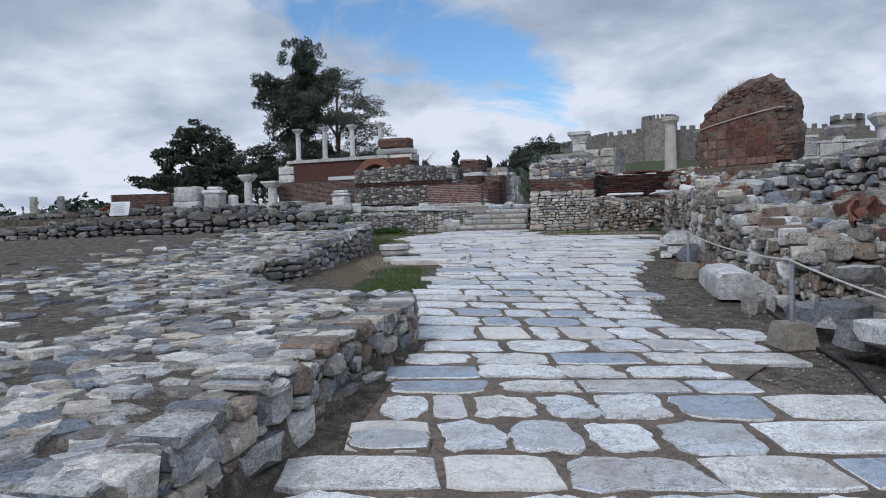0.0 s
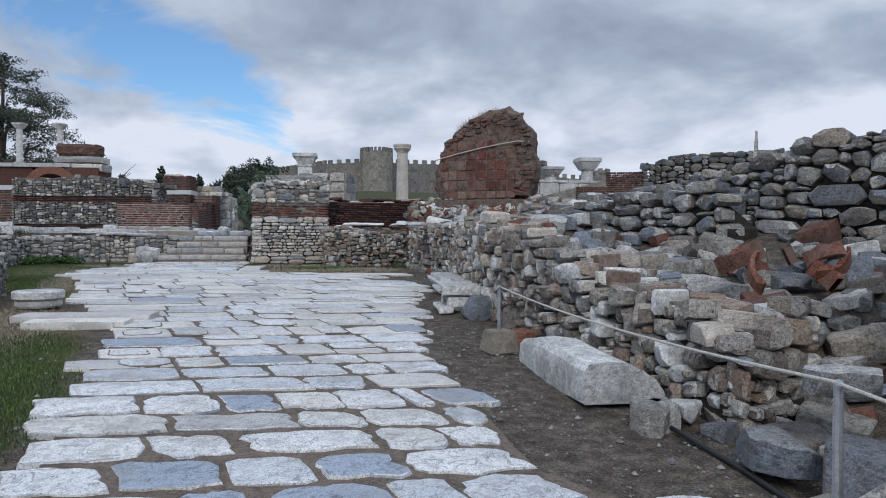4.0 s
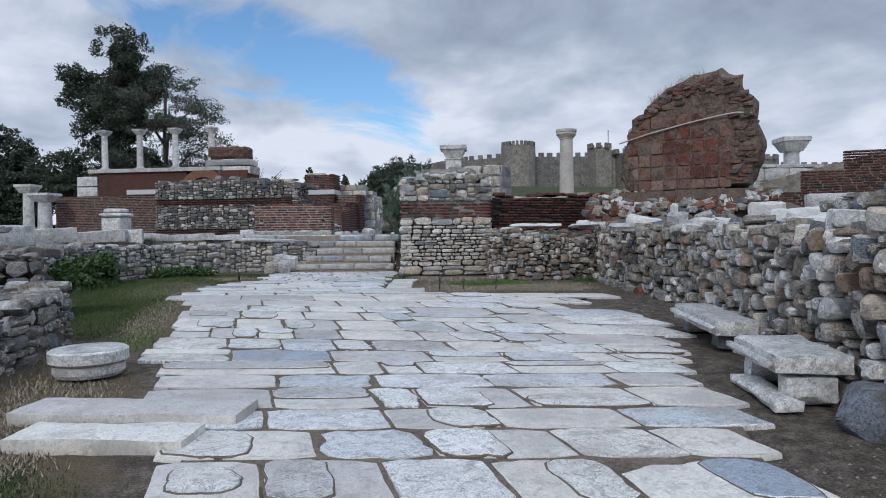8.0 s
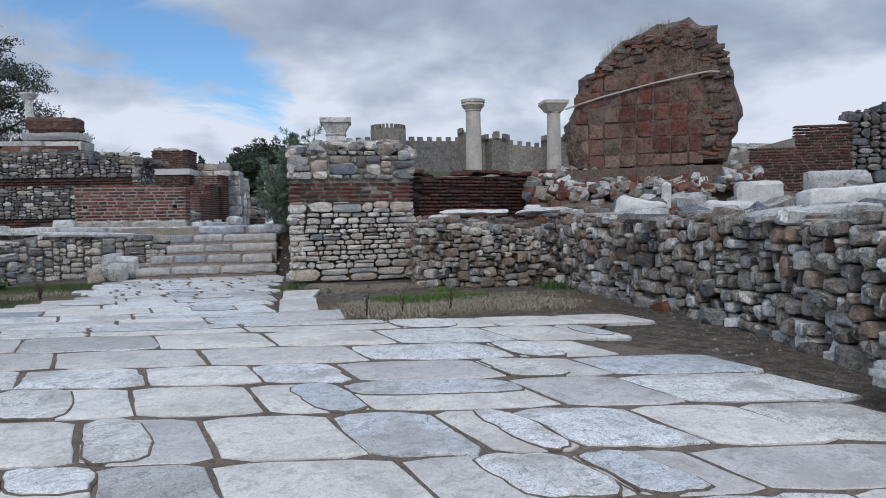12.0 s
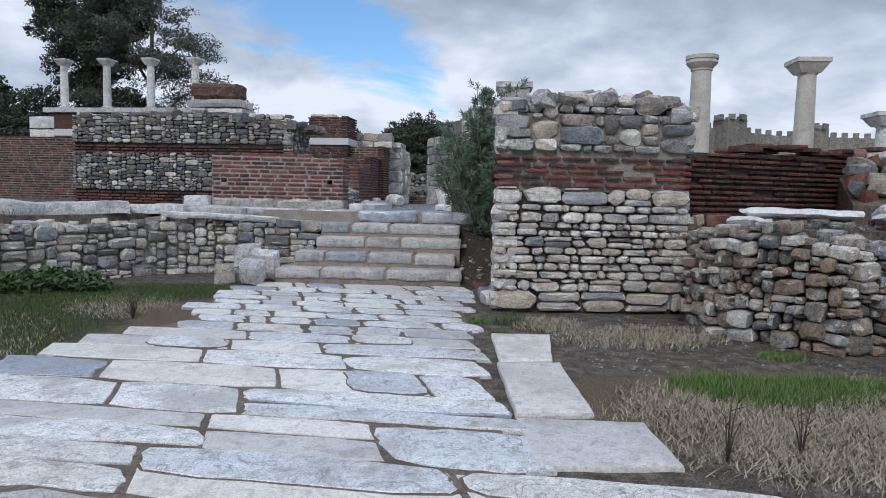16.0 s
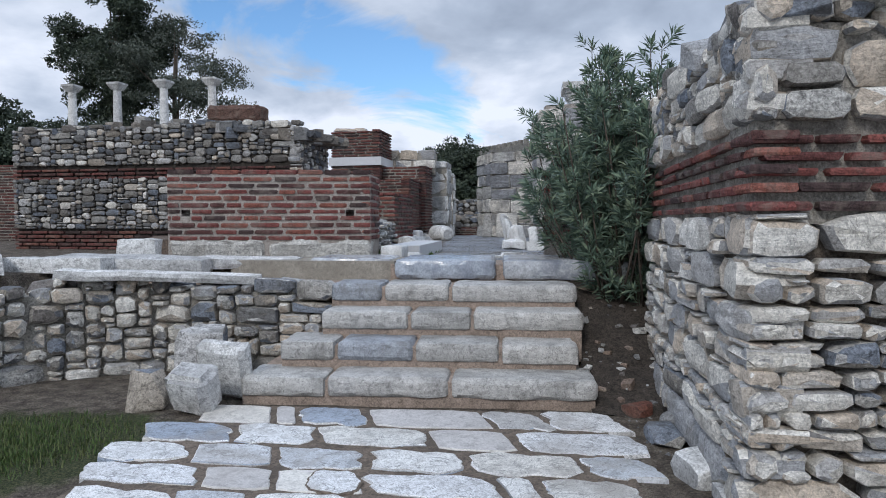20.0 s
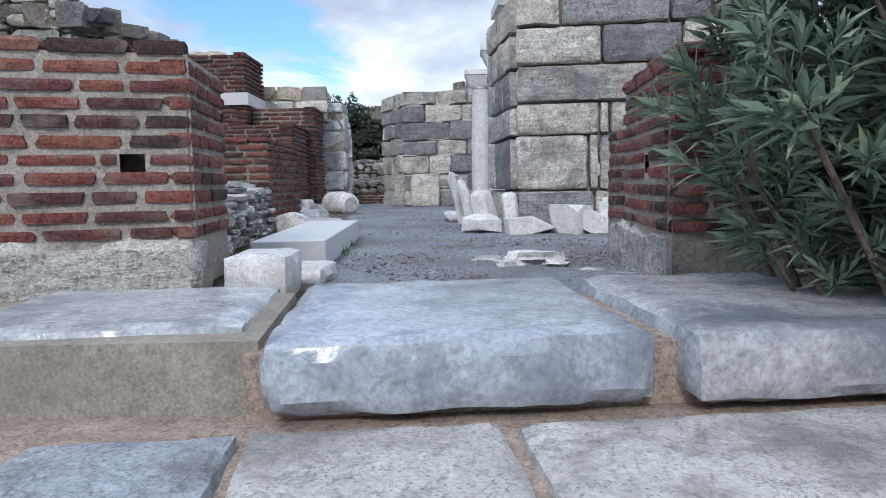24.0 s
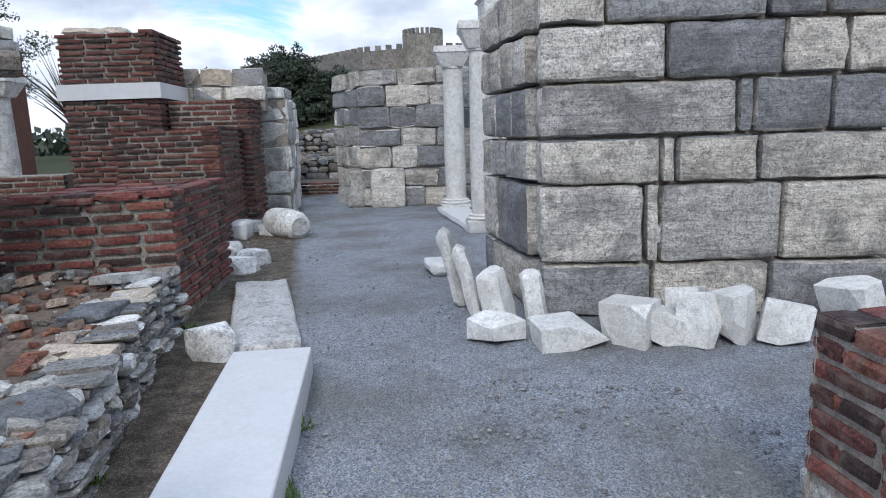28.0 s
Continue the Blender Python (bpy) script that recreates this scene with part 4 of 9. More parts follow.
R_BOT = [road_z(p[1]) for p in WALL_RIGHT]
R_TOP = [0.22, 0.42, 0.78, 1.02, 1.0, 1.02, 1.02, 1.05, 1.04, 1.0]
for i, j in ((0, 2), (2, 4), (4, 6), (6, 9)):
    line, zb, zt = sub_line(WALL_RIGHT, R_BOT, R_TOP, i, j)
    rubble_wall(f"wall_east_{i}", "dry-stacked wall of grey rubble stones beside the marble road", line, zb, zt, 1, kit=K_EAST, course=0.135, length=(0.08, 0.24), deep=0.26, thick=0.55, ragged=1.2, skew=0.3, proud=0.05, long=(0.75, 0.95, 1.2, 1.5, 2.0), worn=0.62)
rubble_wall("wall_east_end", "broken end of the dry-stacked wall", [(4.5, 9.62), (4.0, 9.6), (3.76, 9.66)], [-0.1, -0.38, -0.4], [0.34, 0.28, 0.2], 1, kit=K_EAST, course=0.14, length=(0.09, 0.24), deep=0.24, thick=0.35, ragged=1.0, skew=0.3, proud=0.04, long=(0.75, 0.95, 1.2, 1.5, 2.0), worn=0.62)
# the return of that wall towards the rubble pier, and the bulging pile in front of it
rubble_wall("wall_east_back", "rubble wall with mixed stone and brick pieces", [(8.75, 24.55), (7.9, 25.3), (6.5, 25.75)], [0, 0, 0], [1.0, 1.0, 1.05], 1, kit=(K_WARM, K_WARM, K_BROWN, K_RUBBLE, K_BRICK), course=0.1, length=(0.08, 0.2), long=(0.9, 1.2, 1.5, 2.0), worn=0.6, deep=0.22, thick=0.5, ragged=1.0, skew=0.15)
rubble_wall("wall_east_bulge", "leaning heap of stacked rubble against the wall", [(8.3, 24.1), (7.5, 23.85), (6.6, 23.95), (6.2, 24.7), (6.25, 25.6)], [0, 0, 0, 0, 0], [0.75, 0.86, 0.98, 0.92, 0.95], 1, kit=(K_WARM, K_WARM, K_LIME, K_BROWN, K_RUBBLE), course=0.11, length=(0.08, 0.18), long=(0.9, 1.2, 1.6, 2.2), worn=0.62, deep=0.25, thick=0.45, ragged=1.3, skew=0.22, proud=0.06)
prism("earth_fill_east", [(6.45, 24.5), (7.3, 24.3), (7.55, 25.1), (7.2, 25.7), (6.5, 25.9)], 0.0, [0.88, 0.8, 0.9, 0.95, 1.0], EARTHTOP)
tagged(bpy.data.objects["earth_fill_east"], "earth and small rubble behind the heap", "earth", kind="structure")
# west retaining wall round the grass
L_BOT = [0.0] * len(WALL_LEFT)
L_TOP = [0.78, 0.78, 0.78, 0.76, 0.76, 0.80, 0.84, 0.84, 0.80]
for i, j in ((0, 4), (4, 8)):
    line, zb, zt = sub_line(WALL_LEFT, L_BOT, L_TOP, i, j)
    rubble_wall(f"wall_west_{i}", "low retaining wall of mortared grey and cream stones", line, zb, zt, 1, kit=K_MIX if i else (K_RUBBLE, K_LIME, K_LIME), course=0.125, length=(0.13, 0.28), deep=0.22, thick=0.45, ragged=0.5, skew=0.07, core=OLDMORTAR)
# terrace edge beside the first stretch of the road
T1 = [(-1.9, 2.0), (-1.36, 5.0), (-1.02, 6.4), (-0.64, 7.8), (-0.2, 9.0), (-0.14, 9.95)]
rubble_wall("wall_terrace_south", "low mortared edge wall of grey and rust-stained stones", T1, [road_z(p[1]) for p in T1], [-0.24, -0.09, -0.07, -0.05, -0.04, -0.06], -1, kit=K_RUST, course=0.125, length=(0.12, 0.36), deep=0.26, thick=0.62, ragged=0.12, core=OLDMORTAR, skew=0.09, proud=0.02, cap=False)
rubble_wall("wall_terrace_end", "broken end of the low edge wall", [(-0.14, 9.95), (-0.75, 10.35), (-1.6, 10.85), (-2.4, 12.6)], [-0.37, -0.36, -0.34, -0.22], [-0.06, -0.1, -0.05, -0.02], -1, kit=K_RUBBLE, course=0.12, length=(0.14, 0.36), deep=0.26, thick=0.5, ragged=0.25, core=MORTAR, skew=0.18)
T2 = [(-2.5, 12.65), (-1.75, 13.5), (-0.92, 17.5), (-0.86, 18.5)]
rubble_wall("wall_terrace_north", "rubble wall of the terrace with pale rounded stones", T2, [-0.22, -0.18, -0.08, -0.06], [0.06, 0.12, 0.45, 0.52], -1, course=0.12, length=(0.12, 0.3), deep=0.24, thick=0.5, ragged=0.7, skew=0.14)
rubble_wall("wall_terrace_return", "end of the terrace wall", [(-0.86, 18.5), (-2.2, 19.0), (-4.0, 19.3)], [-0.06, -0.05, -0.05], [0.52, 0.5, 0.45], -1, course=0.12, length=(0.12, 0.3), deep=0.24, thick=0.5, ragged=0.7, skew=0.14, limit=120)
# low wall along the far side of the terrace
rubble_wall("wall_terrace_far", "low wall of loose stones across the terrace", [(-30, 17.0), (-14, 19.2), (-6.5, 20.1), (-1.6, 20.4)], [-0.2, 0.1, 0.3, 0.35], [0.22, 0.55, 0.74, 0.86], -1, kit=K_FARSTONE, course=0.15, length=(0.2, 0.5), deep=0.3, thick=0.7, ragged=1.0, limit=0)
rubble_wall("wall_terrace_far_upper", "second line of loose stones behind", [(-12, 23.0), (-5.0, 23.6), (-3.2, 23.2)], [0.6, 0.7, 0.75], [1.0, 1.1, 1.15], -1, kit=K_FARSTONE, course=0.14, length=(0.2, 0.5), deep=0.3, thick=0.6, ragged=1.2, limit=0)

# ---------- the rubble pier with its brick band ----------
P0, P1, P2, P3 = (4.4, 26.4), (6.5, 25.88), (7.0, 27.4), (5.5, 29.2)
pier = prism("wall_pier", [(4.45, 26.44), (6.46, 25.94), (6.95, 27.36), (5.53, 29.15)], 1.33, [2.18, 2.18, 2.3, 2.25], OLDMORTAR)
prism("core", [(4.5, 26.5), (6.42, 26.02), (6.88, 27.33), (5.56, 29.05)], -0.1, 1.34, PIERFILL, pier)
tagged(pier, "thick mortared rubble pier with a band of red bricks", "wall", kind="structure")
got = Pieces(pier, 520)
K_PIER = Kit("stone", BLOCKY, LIME)
K_GREY = Kit("stone", BLOCKY, RUBBLE)


def pier_top(f):
    return float(np.interp(f, [0, 0.15, 0.35, 0.6, 0.85, 1], [2.26, 2.3, 2.38, 2.36, 2.34, 2.2]))


for a, b, kind_ in ((P0, P1, 0), (P3, P0, 1), (P1, P2, 2)):
    a, b = np.array(a), np.array(b)
    total = np.hypot(*(b - a))
    u = (b - a) / total
    nrm = np.array((u[1], -u[0]))
    ang = math.atan2(u[1], u[0])
    rp = random.Random(300 + kind_)

    def ridge(d):
        return pier_top(d / total if kind_ == 0 else (1 - d / total) * 0.15) + 0.05 * noise.noise(Vector((d * 4.0, kind_, 0)))

    for z0, up, pale, size, first in ((0.0, lambda d: 1.345, 0.97 if kind_ == 1 else 0.93, (0.17, 0.46), 0.2), (1.765, ridge, 0.85 if kind_ == 1 else 0.3, (0.13, 0.36), 0.0)):
        laid = rough_courses(total, 0.0, 1.375, (0.085, 0.12, 0.15, 0.18), (1.0, 1.5, 2.1, 2.7, 3.2), rp, 0.22) if z0 == 0.0 else pack(total, lambda d: z0, up, 0.13, size, rp)
        for d0, d1, za, zb in laid:
            zb = min(zb, 1.38) if z0 == 0.0 else zb
            if zb - za < 0.015:
                continue
            c = a + u * (d0 + d1) / 2 + nrm * rp.uniform(-0.012, 0.03)
            vs, fs = cut_stone(d1 - d0 - rp.uniform(0.005, 0.02), zb - za - rp.uniform(0.004, 0.014), 0.25, rp, worn=0.75, bulge=0.018 + 0.06 * min(d1 - d0, zb - za))
            got.own("stone", vs, fs, (K_PIER if rp.random() < pale else K_GREY).material, place(c[0], c[1], (za + zb) / 2, 1, 1, 1, ang + rp.uniform(-0.03, 0.03), rp.uniform(-0.02, 0.02), rp.uniform(-0.03, 0.03)))
    brick_courses(got, K_BRICK, a, b, 1.385, 1.765, h=0.04, gap=0.034, length=0.32, deep=0.2, out=0.012, skip=0.015)
for k in range(150):
    s, t = random.random(), random.random()
    q = np.array(P0) * (1 - s) * (1 - t) + np.array(P1) * s * (1 - t) + np.array(P2) * s * t + np.array(P3) * (1 - s) * t
    got.add(K_GREY if random.random() < 0.7 else K_PIER, place(q[0], q[1], pier_top(s) - 0.06 + 0.1 * math.sin(math.pi * t) + random.uniform(-0.03, 0.05), random.uniform(0.12, 0.3), random.uniform(0.12, 0.24), random.uniform(0.09, 0.19), random.uniform(0, 3.1), random.uniform(-0.4, 0.4), random.uniform(-0.4, 0.4)), None)
got.done()
# brick wall that runs east from the pier, lower
brick_e = prism("wall_brick_east", [(6.45, 26.80), (13.6, 27.65), (13.6, 28.3), (6.6, 27.6)], 0.8, [1.86, 1.98, 1.98, 1.86], DARKJOINT)
tagged(brick_e, "long low wall of thin dark red bricks", "wall", kind="structure")
got = Pieces(brick_e, 0)
brick_courses(got, K_FARBRICK, (6.45, 26.73), (13.6, 27.58), 1.0, 1.92, h=0.04, gap=0.03, length=0.36, deep=0.2, out=0.02, skip=0.06)
for k in range(60):
    got.add(K_FARBRICK, place(random.uniform(6.6, 13.5), random.uniform(26.95, 28.0), 1.93 + random.uniform(0, 0.1), 0.34, 0.3, 0.06, random.uniform(-0.4, 0.4)))
got.done()

# ---------- steps and landing ----------
STEPS = tagged(new("stairs", None), "flight of worn marble steps in brown mortar", "stairs", kind="structure")
S0 = np.array((2.1, 29.08))
S1 = np.array((4.67, 28.3))


def on_step(s, v):
    return S0 + STEP_U * s + STEP_V * v


JOINTS = [(0.0, 0.66, 1.58, 2.66), (0.2, 0.66, 1.28, 1.95, 2.56), (0.45, 1.20, 1.72, 2.64), (0.45, 0.93, 1.52, 2.62)]
for k, cuts in enumerate(JOINTS):
    for a, b in zip(cuts, cuts[1:]):
        w = b - a - 0.022
        c = on_step((a + b) / 2, 0.32 * k + 0.22)
        bm = block_mesh(w, 0.46, 0.155, 10 * k + a, rough=0.0045, soft=0.012, cell=0.035, freq=9.0)
        ob = part("step", bm, STEP, STEPS, m=pose(c[0], c[1], 0.2 * (k + 1) - 0.155 + 0.006 * random.uniform(-1, 1), 0, 0, -17 + random.uniform(-0.5, 0.5)), flat=False)
STEPMORTAR = surface("brown_step_mortar", [(0.36, 0.285, 0.235)], grain=(9, 120), contrast=0.4, bump=0.8, step=0.01, stain=((0.2, 0.16, 0.13), 0.5), scab=0.3)
for k in range(4):
    o = prism("step_bed", [tuple(on_step(JOINTS[k][0] + 0.02, 0.32 * k + 0.022)), tuple(on_step(JOINTS[k][-1] - 0.03, 0.32 * k + 0.022)), tuple(on_step(JOINTS[k][-1] - 0.03, 2.0)), tuple(on_step(JOINTS[k][0] + 0.02, 2.0))], 0.2 * k - 0.2, 0.2 * k + 0.168, STEPMORTAR, STEPS)
for (a, b, v, dpt, h, mat_, lab) in ((0.95, 1.91, 1.46, 0.98, 0.19, LANDING, "blue-grey marble slab with a shallow puddle hollow"), (1.98, 3.4, 1.42, 1.0, 0.19, LANDING, "pitted pale marble slab"), (0.05, 0.88, 1.7, 0.72, 0.1, LANDING, "smooth blue-grey slab set in cement")):
    c = on_step((a + b) / 2, v + dpt / 2)
    bm = block_mesh(b - a, dpt, h, 70 + a, rough=0.008, soft=0.016, cell=0.05, freq=9.0)
    part("landing_slab", bm, mat_, STEPS, lab, m=pose(c[0], c[1], 0.98 - h, 0, 0, -17), flat=False)
prism("cement_bed", [tuple(on_step(-0.75, 1.72)), tuple(on_step(0.93, 1.6)), tuple(on_step(0.93, 2.35)), tuple(on_step(-0.7, 2.35))], 0.6, 0.955, RENDER, STEPS)
prism("landing_bed", [tuple(on_step(0.9, 1.56)), tuple(on_step(3.38, 1.52)), tuple(on_step(3.4, 2.25)), tuple(on_step(0.95, 2.3))], 0.5, 0.93, STEPMORTAR, STEPS)
prism("ledge_bed", [tuple(on_step(-1.6, 1.35)), tuple(on_step(0.5, 1.2)), tuple(on_step(0.95, 1.3)), tuple(on_step(0.95, 1.9)), tuple(on_step(-1.5, 1.95))], 0.1, 0.765, STEPMORTAR, STEPS)
bank_v, bank_f = [], []
for i in range(15):
    for j in range(21):
        s, v = 2.6 + 1.5 * i / 14, -0.1 + 2.5 * j / 20
        q = on_step(s, v)
        z = float(np.interp(v, [-0.1, 0.2, 0.7, 1.4, 2.4], [-0.02, 0.04, 0.24, 0.68, 0.84])) - 0.1 * (s - 2.6) * float(smooth(0.2, 1.0, v))
        z += noise.noise(Vector((s * 4, v * 4, 5))) * 0.05 + noise.noise(Vector((s * 13, v * 13, 5))) * 0.03
        bank_v.append((q[0], q[1], z))
for i in range(14):
    for j in range(20):
        o = i * 21 + j
        bank_f.append((o, o + 21, o + 22, o + 1))
BANKSOIL = surface("dark_damp_soil", [(0.075, 0.062, 0.052)], grain=(9, 90), contrast=0.6, bump=1.0, step=0.03, stain=((0.035, 0.03, 0.025), 0.6), scab=0.5)
link_mesh("earth_bank", bank_v, bank_f, BANKSOIL, STEPS, "dark earth bank beside the steps", flat=False)
gs = Pieces(STEPS, 60)
for k in range(80):
    s, v = random.uniform(2.62, 3.9), random.uniform(-0.1, 1.3)
    q = on_step(s, v)
    z = float(np.interp(v, [-0.1, 0.2, 0.7, 1.4], [-0.02, 0.04, 0.24, 0.68])) - 0.1 * (s - 2.6) * float(smooth(0.2, 1.0, v))
    r = random.choice((0.015, 0.02, 0.03, 0.045, 0.08))
    gs.add(random.choice((K_RUBBLE, K_RUBBLE, K_BROWN, K_MARB)), place(q[0], q[1], z + r * 0.15, r * 1.4, r, r * 0.7, random.uniform(0, 3), random.uniform(-0.3, 0.3), random.uniform(-0.3, 0.3)))
gs.done()


# ---------- brick piers at the head of the steps ----------
BL, BR_ = (1.11, 31.97), (3.37, 31.64)
PALEBASE = surface("lichened_base_stone", [(0.6, 0.585, 0.55), (0.52, 0.5, 0.47)], grain=(6, 80), contrast=0.35, bump=1.0, step=0.03, stain=((0.25, 0.235, 0.21), 0.55), pits=0.5, scab=0.35, strata=0.35)
left_pier = prism("wall_brick_west", [(1.2, 32.2), (3.2, 31.9), (3.3, 32.3), (1.3, 32.7)], 0.7, 1.84, MORTAR)
tagged(left_pier, "broad wall of red bricks in thick mortar on grey stone blocks", "wall", kind="structure")
got = Pieces(left_pier, 330)
HOLES = [(0.2, 1.43, 0.06), (2.05, 1.45, 0.06)]
mortar_sheet(left_pier, BL, BR_, 0.9, 1.885, HOLES)
mortar_sheet(left_pier, BR_, (3.56, 32.3), 0.9, 1.885)
link_mesh("mortar_top", [(1.13, 31.99, 1.87), (3.35, 31.66, 1.87), (3.54, 32.3, 1.87), (1.3, 32.7, 1.87)], [(0, 1, 2, 3)], MORTAR, left_pier)
brick_courses(got, K_BRICK, BL, BR_, 1.13, 1.92, length=0.32, h=0.051, gap=0.026, deep=0.16, holes=HOLES)
brick_courses(got, K_BRICK, BR_, (3.56, 32.3), 1.13, 1.92, length=0.3, h=0.051, gap=0.026, deep=0.16)
for a in np.arange(0.15, 2.2, 0.31):
    for b in (0.16, 0.42):
        q = np.array(BL) + (np.array(BR_) - np.array(BL)) / 2.284 * a + np.array((0.144, 0.99)) * b
        got.add(K_BRICK, place(q[0], q[1], 1.875 + random.uniform(-0.01, 0.012), 0.29, 0.24, 0.045, -0.145 + random.uniform(-0.05, 0.05)))
got.done()
for a, b in ((0.0, 1.1), (1.12, 2.3)):
    c = np.array(BL) + (np.array(BR_) - np.array(BL)) / 2.284 * (a + b) / 2 + np.array((0.144, 0.99)) * 0.28
    part("base_block", block_mesh(b - a - 0.01, 0.62, 0.36, a + 3, rough=0.026, soft=0.03, cell=0.05, freq=7.0), PALEBASE, left_pier, "weathered grey stone base block", m=pose(c[0], c[1], 0.775, 0, 0, -8.3), flat=False)

RA, RB = (5.2, 30.88), (5.78, 32.1)
right_pier = prism("wall_brick_east_pier", [(5.5, 31.0), (6.45, 30.75), (6.9, 31.6), (5.95, 31.9), (5.88, 31.7)], 0.7, [1.84, 1.84, 1.84, 1.6, 1.84], MORTAR)
tagged(right_pier, "stepped pier of red bricks in thick pale mortar", "wall", kind="structure")
got = Pieces(right_pier, 330)
mortar_sheet(right_pier, (5.68, 31.82), RA, 0.9, 1.875, [(0.55, 1.42, 0.055)])
mortar_sheet(right_pier, RB, (5.68, 31.82), 0.9, 1.63)
mortar_sheet(right_pier, RA, (6.5, 30.53), 0.9, 1.875, [(0.5, 1.42, 0.055)])
mortar_sheet(right_pier, (7.05, 31.72), RB, 0.9, 1.63)
link_mesh("mortar_top", [(5.22, 30.89, 1.855), (6.5, 30.55, 1.855), (6.95, 31.5, 1.855), (5.68, 31.82, 1.855)], [(0, 1, 2, 3)], MORTAR, right_pier)
link_mesh("mortar_top", [(5.68, 31.8, 1.625), (6.95, 31.45, 1.625), (7.04, 31.72, 1.625), (5.79, 32.09, 1.625)], [(0, 1, 2, 3)], MORTAR, right_pier)
brick_courses(got, K_BRICK, (5.68, 31.82), RA, 1.12, 1.9, length=0.3, h=0.051, gap=0.026, deep=0.16, holes=[(0.55, 1.42, 0.055)])
brick_courses(got, K_BRICK, RB, (5.68, 31.82), 1.12, 1.66, length=0.3, h=0.051, gap=0.026, deep=0.16)
brick_courses(got, K_BRICK, RA, (6.5, 30.53), 1.12, 1.9, length=0.3, h=0.051, gap=0.026, deep=0.16, holes=[(0.5, 1.42, 0.055)])
brick_courses(got, K_BRICK, (7.05, 31.72), RB, 1.12, 1.66, length=0.3, h=0.051, gap=0.026, deep=0.16)
for a in np.arange(0.1, 1.1, 0.27):
    for b in np.arange(0.14, 1.2, 0.31):
        q = np.array(RA) + np.array((0.43, 0.903)) * a + np.array((0.96, -0.28)) * b
        got.add(K_BRICK, place(q[0], q[1], 1.865 + random.uniform(-0.01, 0.015), 0.29, 0.25, 0.045, 1.13 + random.uniform(-0.05, 0.05)))
got.done()
for a, b in ((0.0, 0.75), (0.76, 1.36)):
    q = np.array(RA) + np.array((0.43, 0.903)) * (a + b) / 2 + np.array((0.96, -0.28)) * 0.47
    part("base_block", block_mesh(b - a, 0.92, 0.36, a + 5, rough=0.03, soft=0.035, cell=0.05, freq=7.0), PALEBASE, right_pier, "pale weathered stone base block", m=pose(q[0], q[1], 0.77, 0, 0, 64.5 - 0), flat=False)

# ---------- ashlar wall of large grey blocks ----------
WA, WB = np.array((6.53, 34.65)), np.array((8.62, 33.45))
wu = (WB - WA) / np.hypot(*(WB - WA))
wn = np.array((wu[1], -wu[0]))
wl = np.array((0.28, 0.96))
ash = prism("wall_ashlar", [tuple(WA - wn * 0.12 + wu * 0.12), tuple(WB - wn * 0.12 - wu * 0.1), tuple(WB - wn * 1.2 - wu * 0.1), tuple(WA + wl * 1.55 + wu * 0.2), tuple(WA + wl * 0.3 + wu * 0.12)], 0.6, 3.3, MORTAR)
tagged(ash, "massive wall of large weathered grey ashlar blocks", "wall", kind="structure")
COURSES = [(0.88, 1.25, [0, 0.78, 1.58, 2.4]), (1.27, 1.80, [0, 0.72, 0.82, 1.64, 2.4]), (1.82, 2.12, [0, 0.82, 0.92, 1.46, 2.42]), (2.14, 2.49, [0, 1.32, 1.42, 1.92, 2.42]), (2.51, 2.86, [0, 0.84, 1.6, 2.0, 2.4]), (2.88, 3.22, [0, 0.44, 1.48, 1.86, 2.4])]
for ci, (z0, z1, cuts) in enumerate(COURSES):
    for a, b in zip(cuts, cuts[1:]):
        slim = b - a < 0.15
        dp = 0.5 + random.uniform(-0.03, 0.03)
        c = WA + wu * (a + b) / 2 - wn * (dp / 2 - random.uniform(0, 0.025))
        part("block", block_mesh(b - a - 0.014, dp, z1 - z0, ci * 7 + a, rough=0.011 if not slim else 0.006, soft=0.014 if not slim else 0.01, cell=0.05, freq=6.0), ASHLAR, ash, m=pose(c[0], c[1], z0, 0, 0, math.degrees(math.atan2(wu[1], wu[0])) + random.uniform(-0.4, 0.4)), flat=False)
    d = 0.28
    while d < 1.6:
        w = random.uniform(0.3, 0.7)
        b = min(d + w, 1.62)
        c = WA + wl * (d + b) / 2 - np.array((-0.96, 0.28)) * 0.2
        part("block", block_mesh(b - d - 0.014, 0.42, z1 - z0, ci * 9 + d, rough=0.01, soft=0.014, cell=0.06, freq=6.0), ASHLAR, ash, m=pose(c[0], c[1], z0, 0, 0, 73.7), flat=False)
        d += w
part("small_filler_stone", block_mesh(0.09, 0.2, 0.2, 3.3, rough=0.012, soft=0.03, cell=0.05), MARBLE, ash, m=pose(*(WA + wu * 0.79 - wn * 0.06), 1.36, 0, 0, -30), flat=False)
# a second ashlar pier behind, to the east
ash2 = prism("wall_ashlar_east", [(9.6, 35.2), (13.5, 33.9), (13.9, 34.8), (9.9, 36.1)], 0.8, [2.25, 2.5, 2.5, 2.3], MORTAR)
tagged(ash2, "farther wall of pale squared blocks", "wall", kind="structure")
for row in range(4):
    d = random.uniform(-0.3, 0)
    while d < 4.0:
        w = random.uniform(0.5, 0.95)
        s0, s1 = max(d, 0), min(d + w, 4.0)
        if s1 - s0 > 0.15:
            c = np.array((9.6, 35.2)) + np.array((0.949, -0.316)) * (s0 + s1) / 2 + np.array((0.316, 0.949)) * 0.12
            part("block", block_mesh(s1 - s0 - 0.02, 0.4, 0.36, row + d, rough=0.015, soft=0.02, cell=0.15), K_PIER.material, ash2, m=pose(c[0], c[1], 0.86 + 0.38 * row, 0, 0, -18.4), flat=False)
        d += w


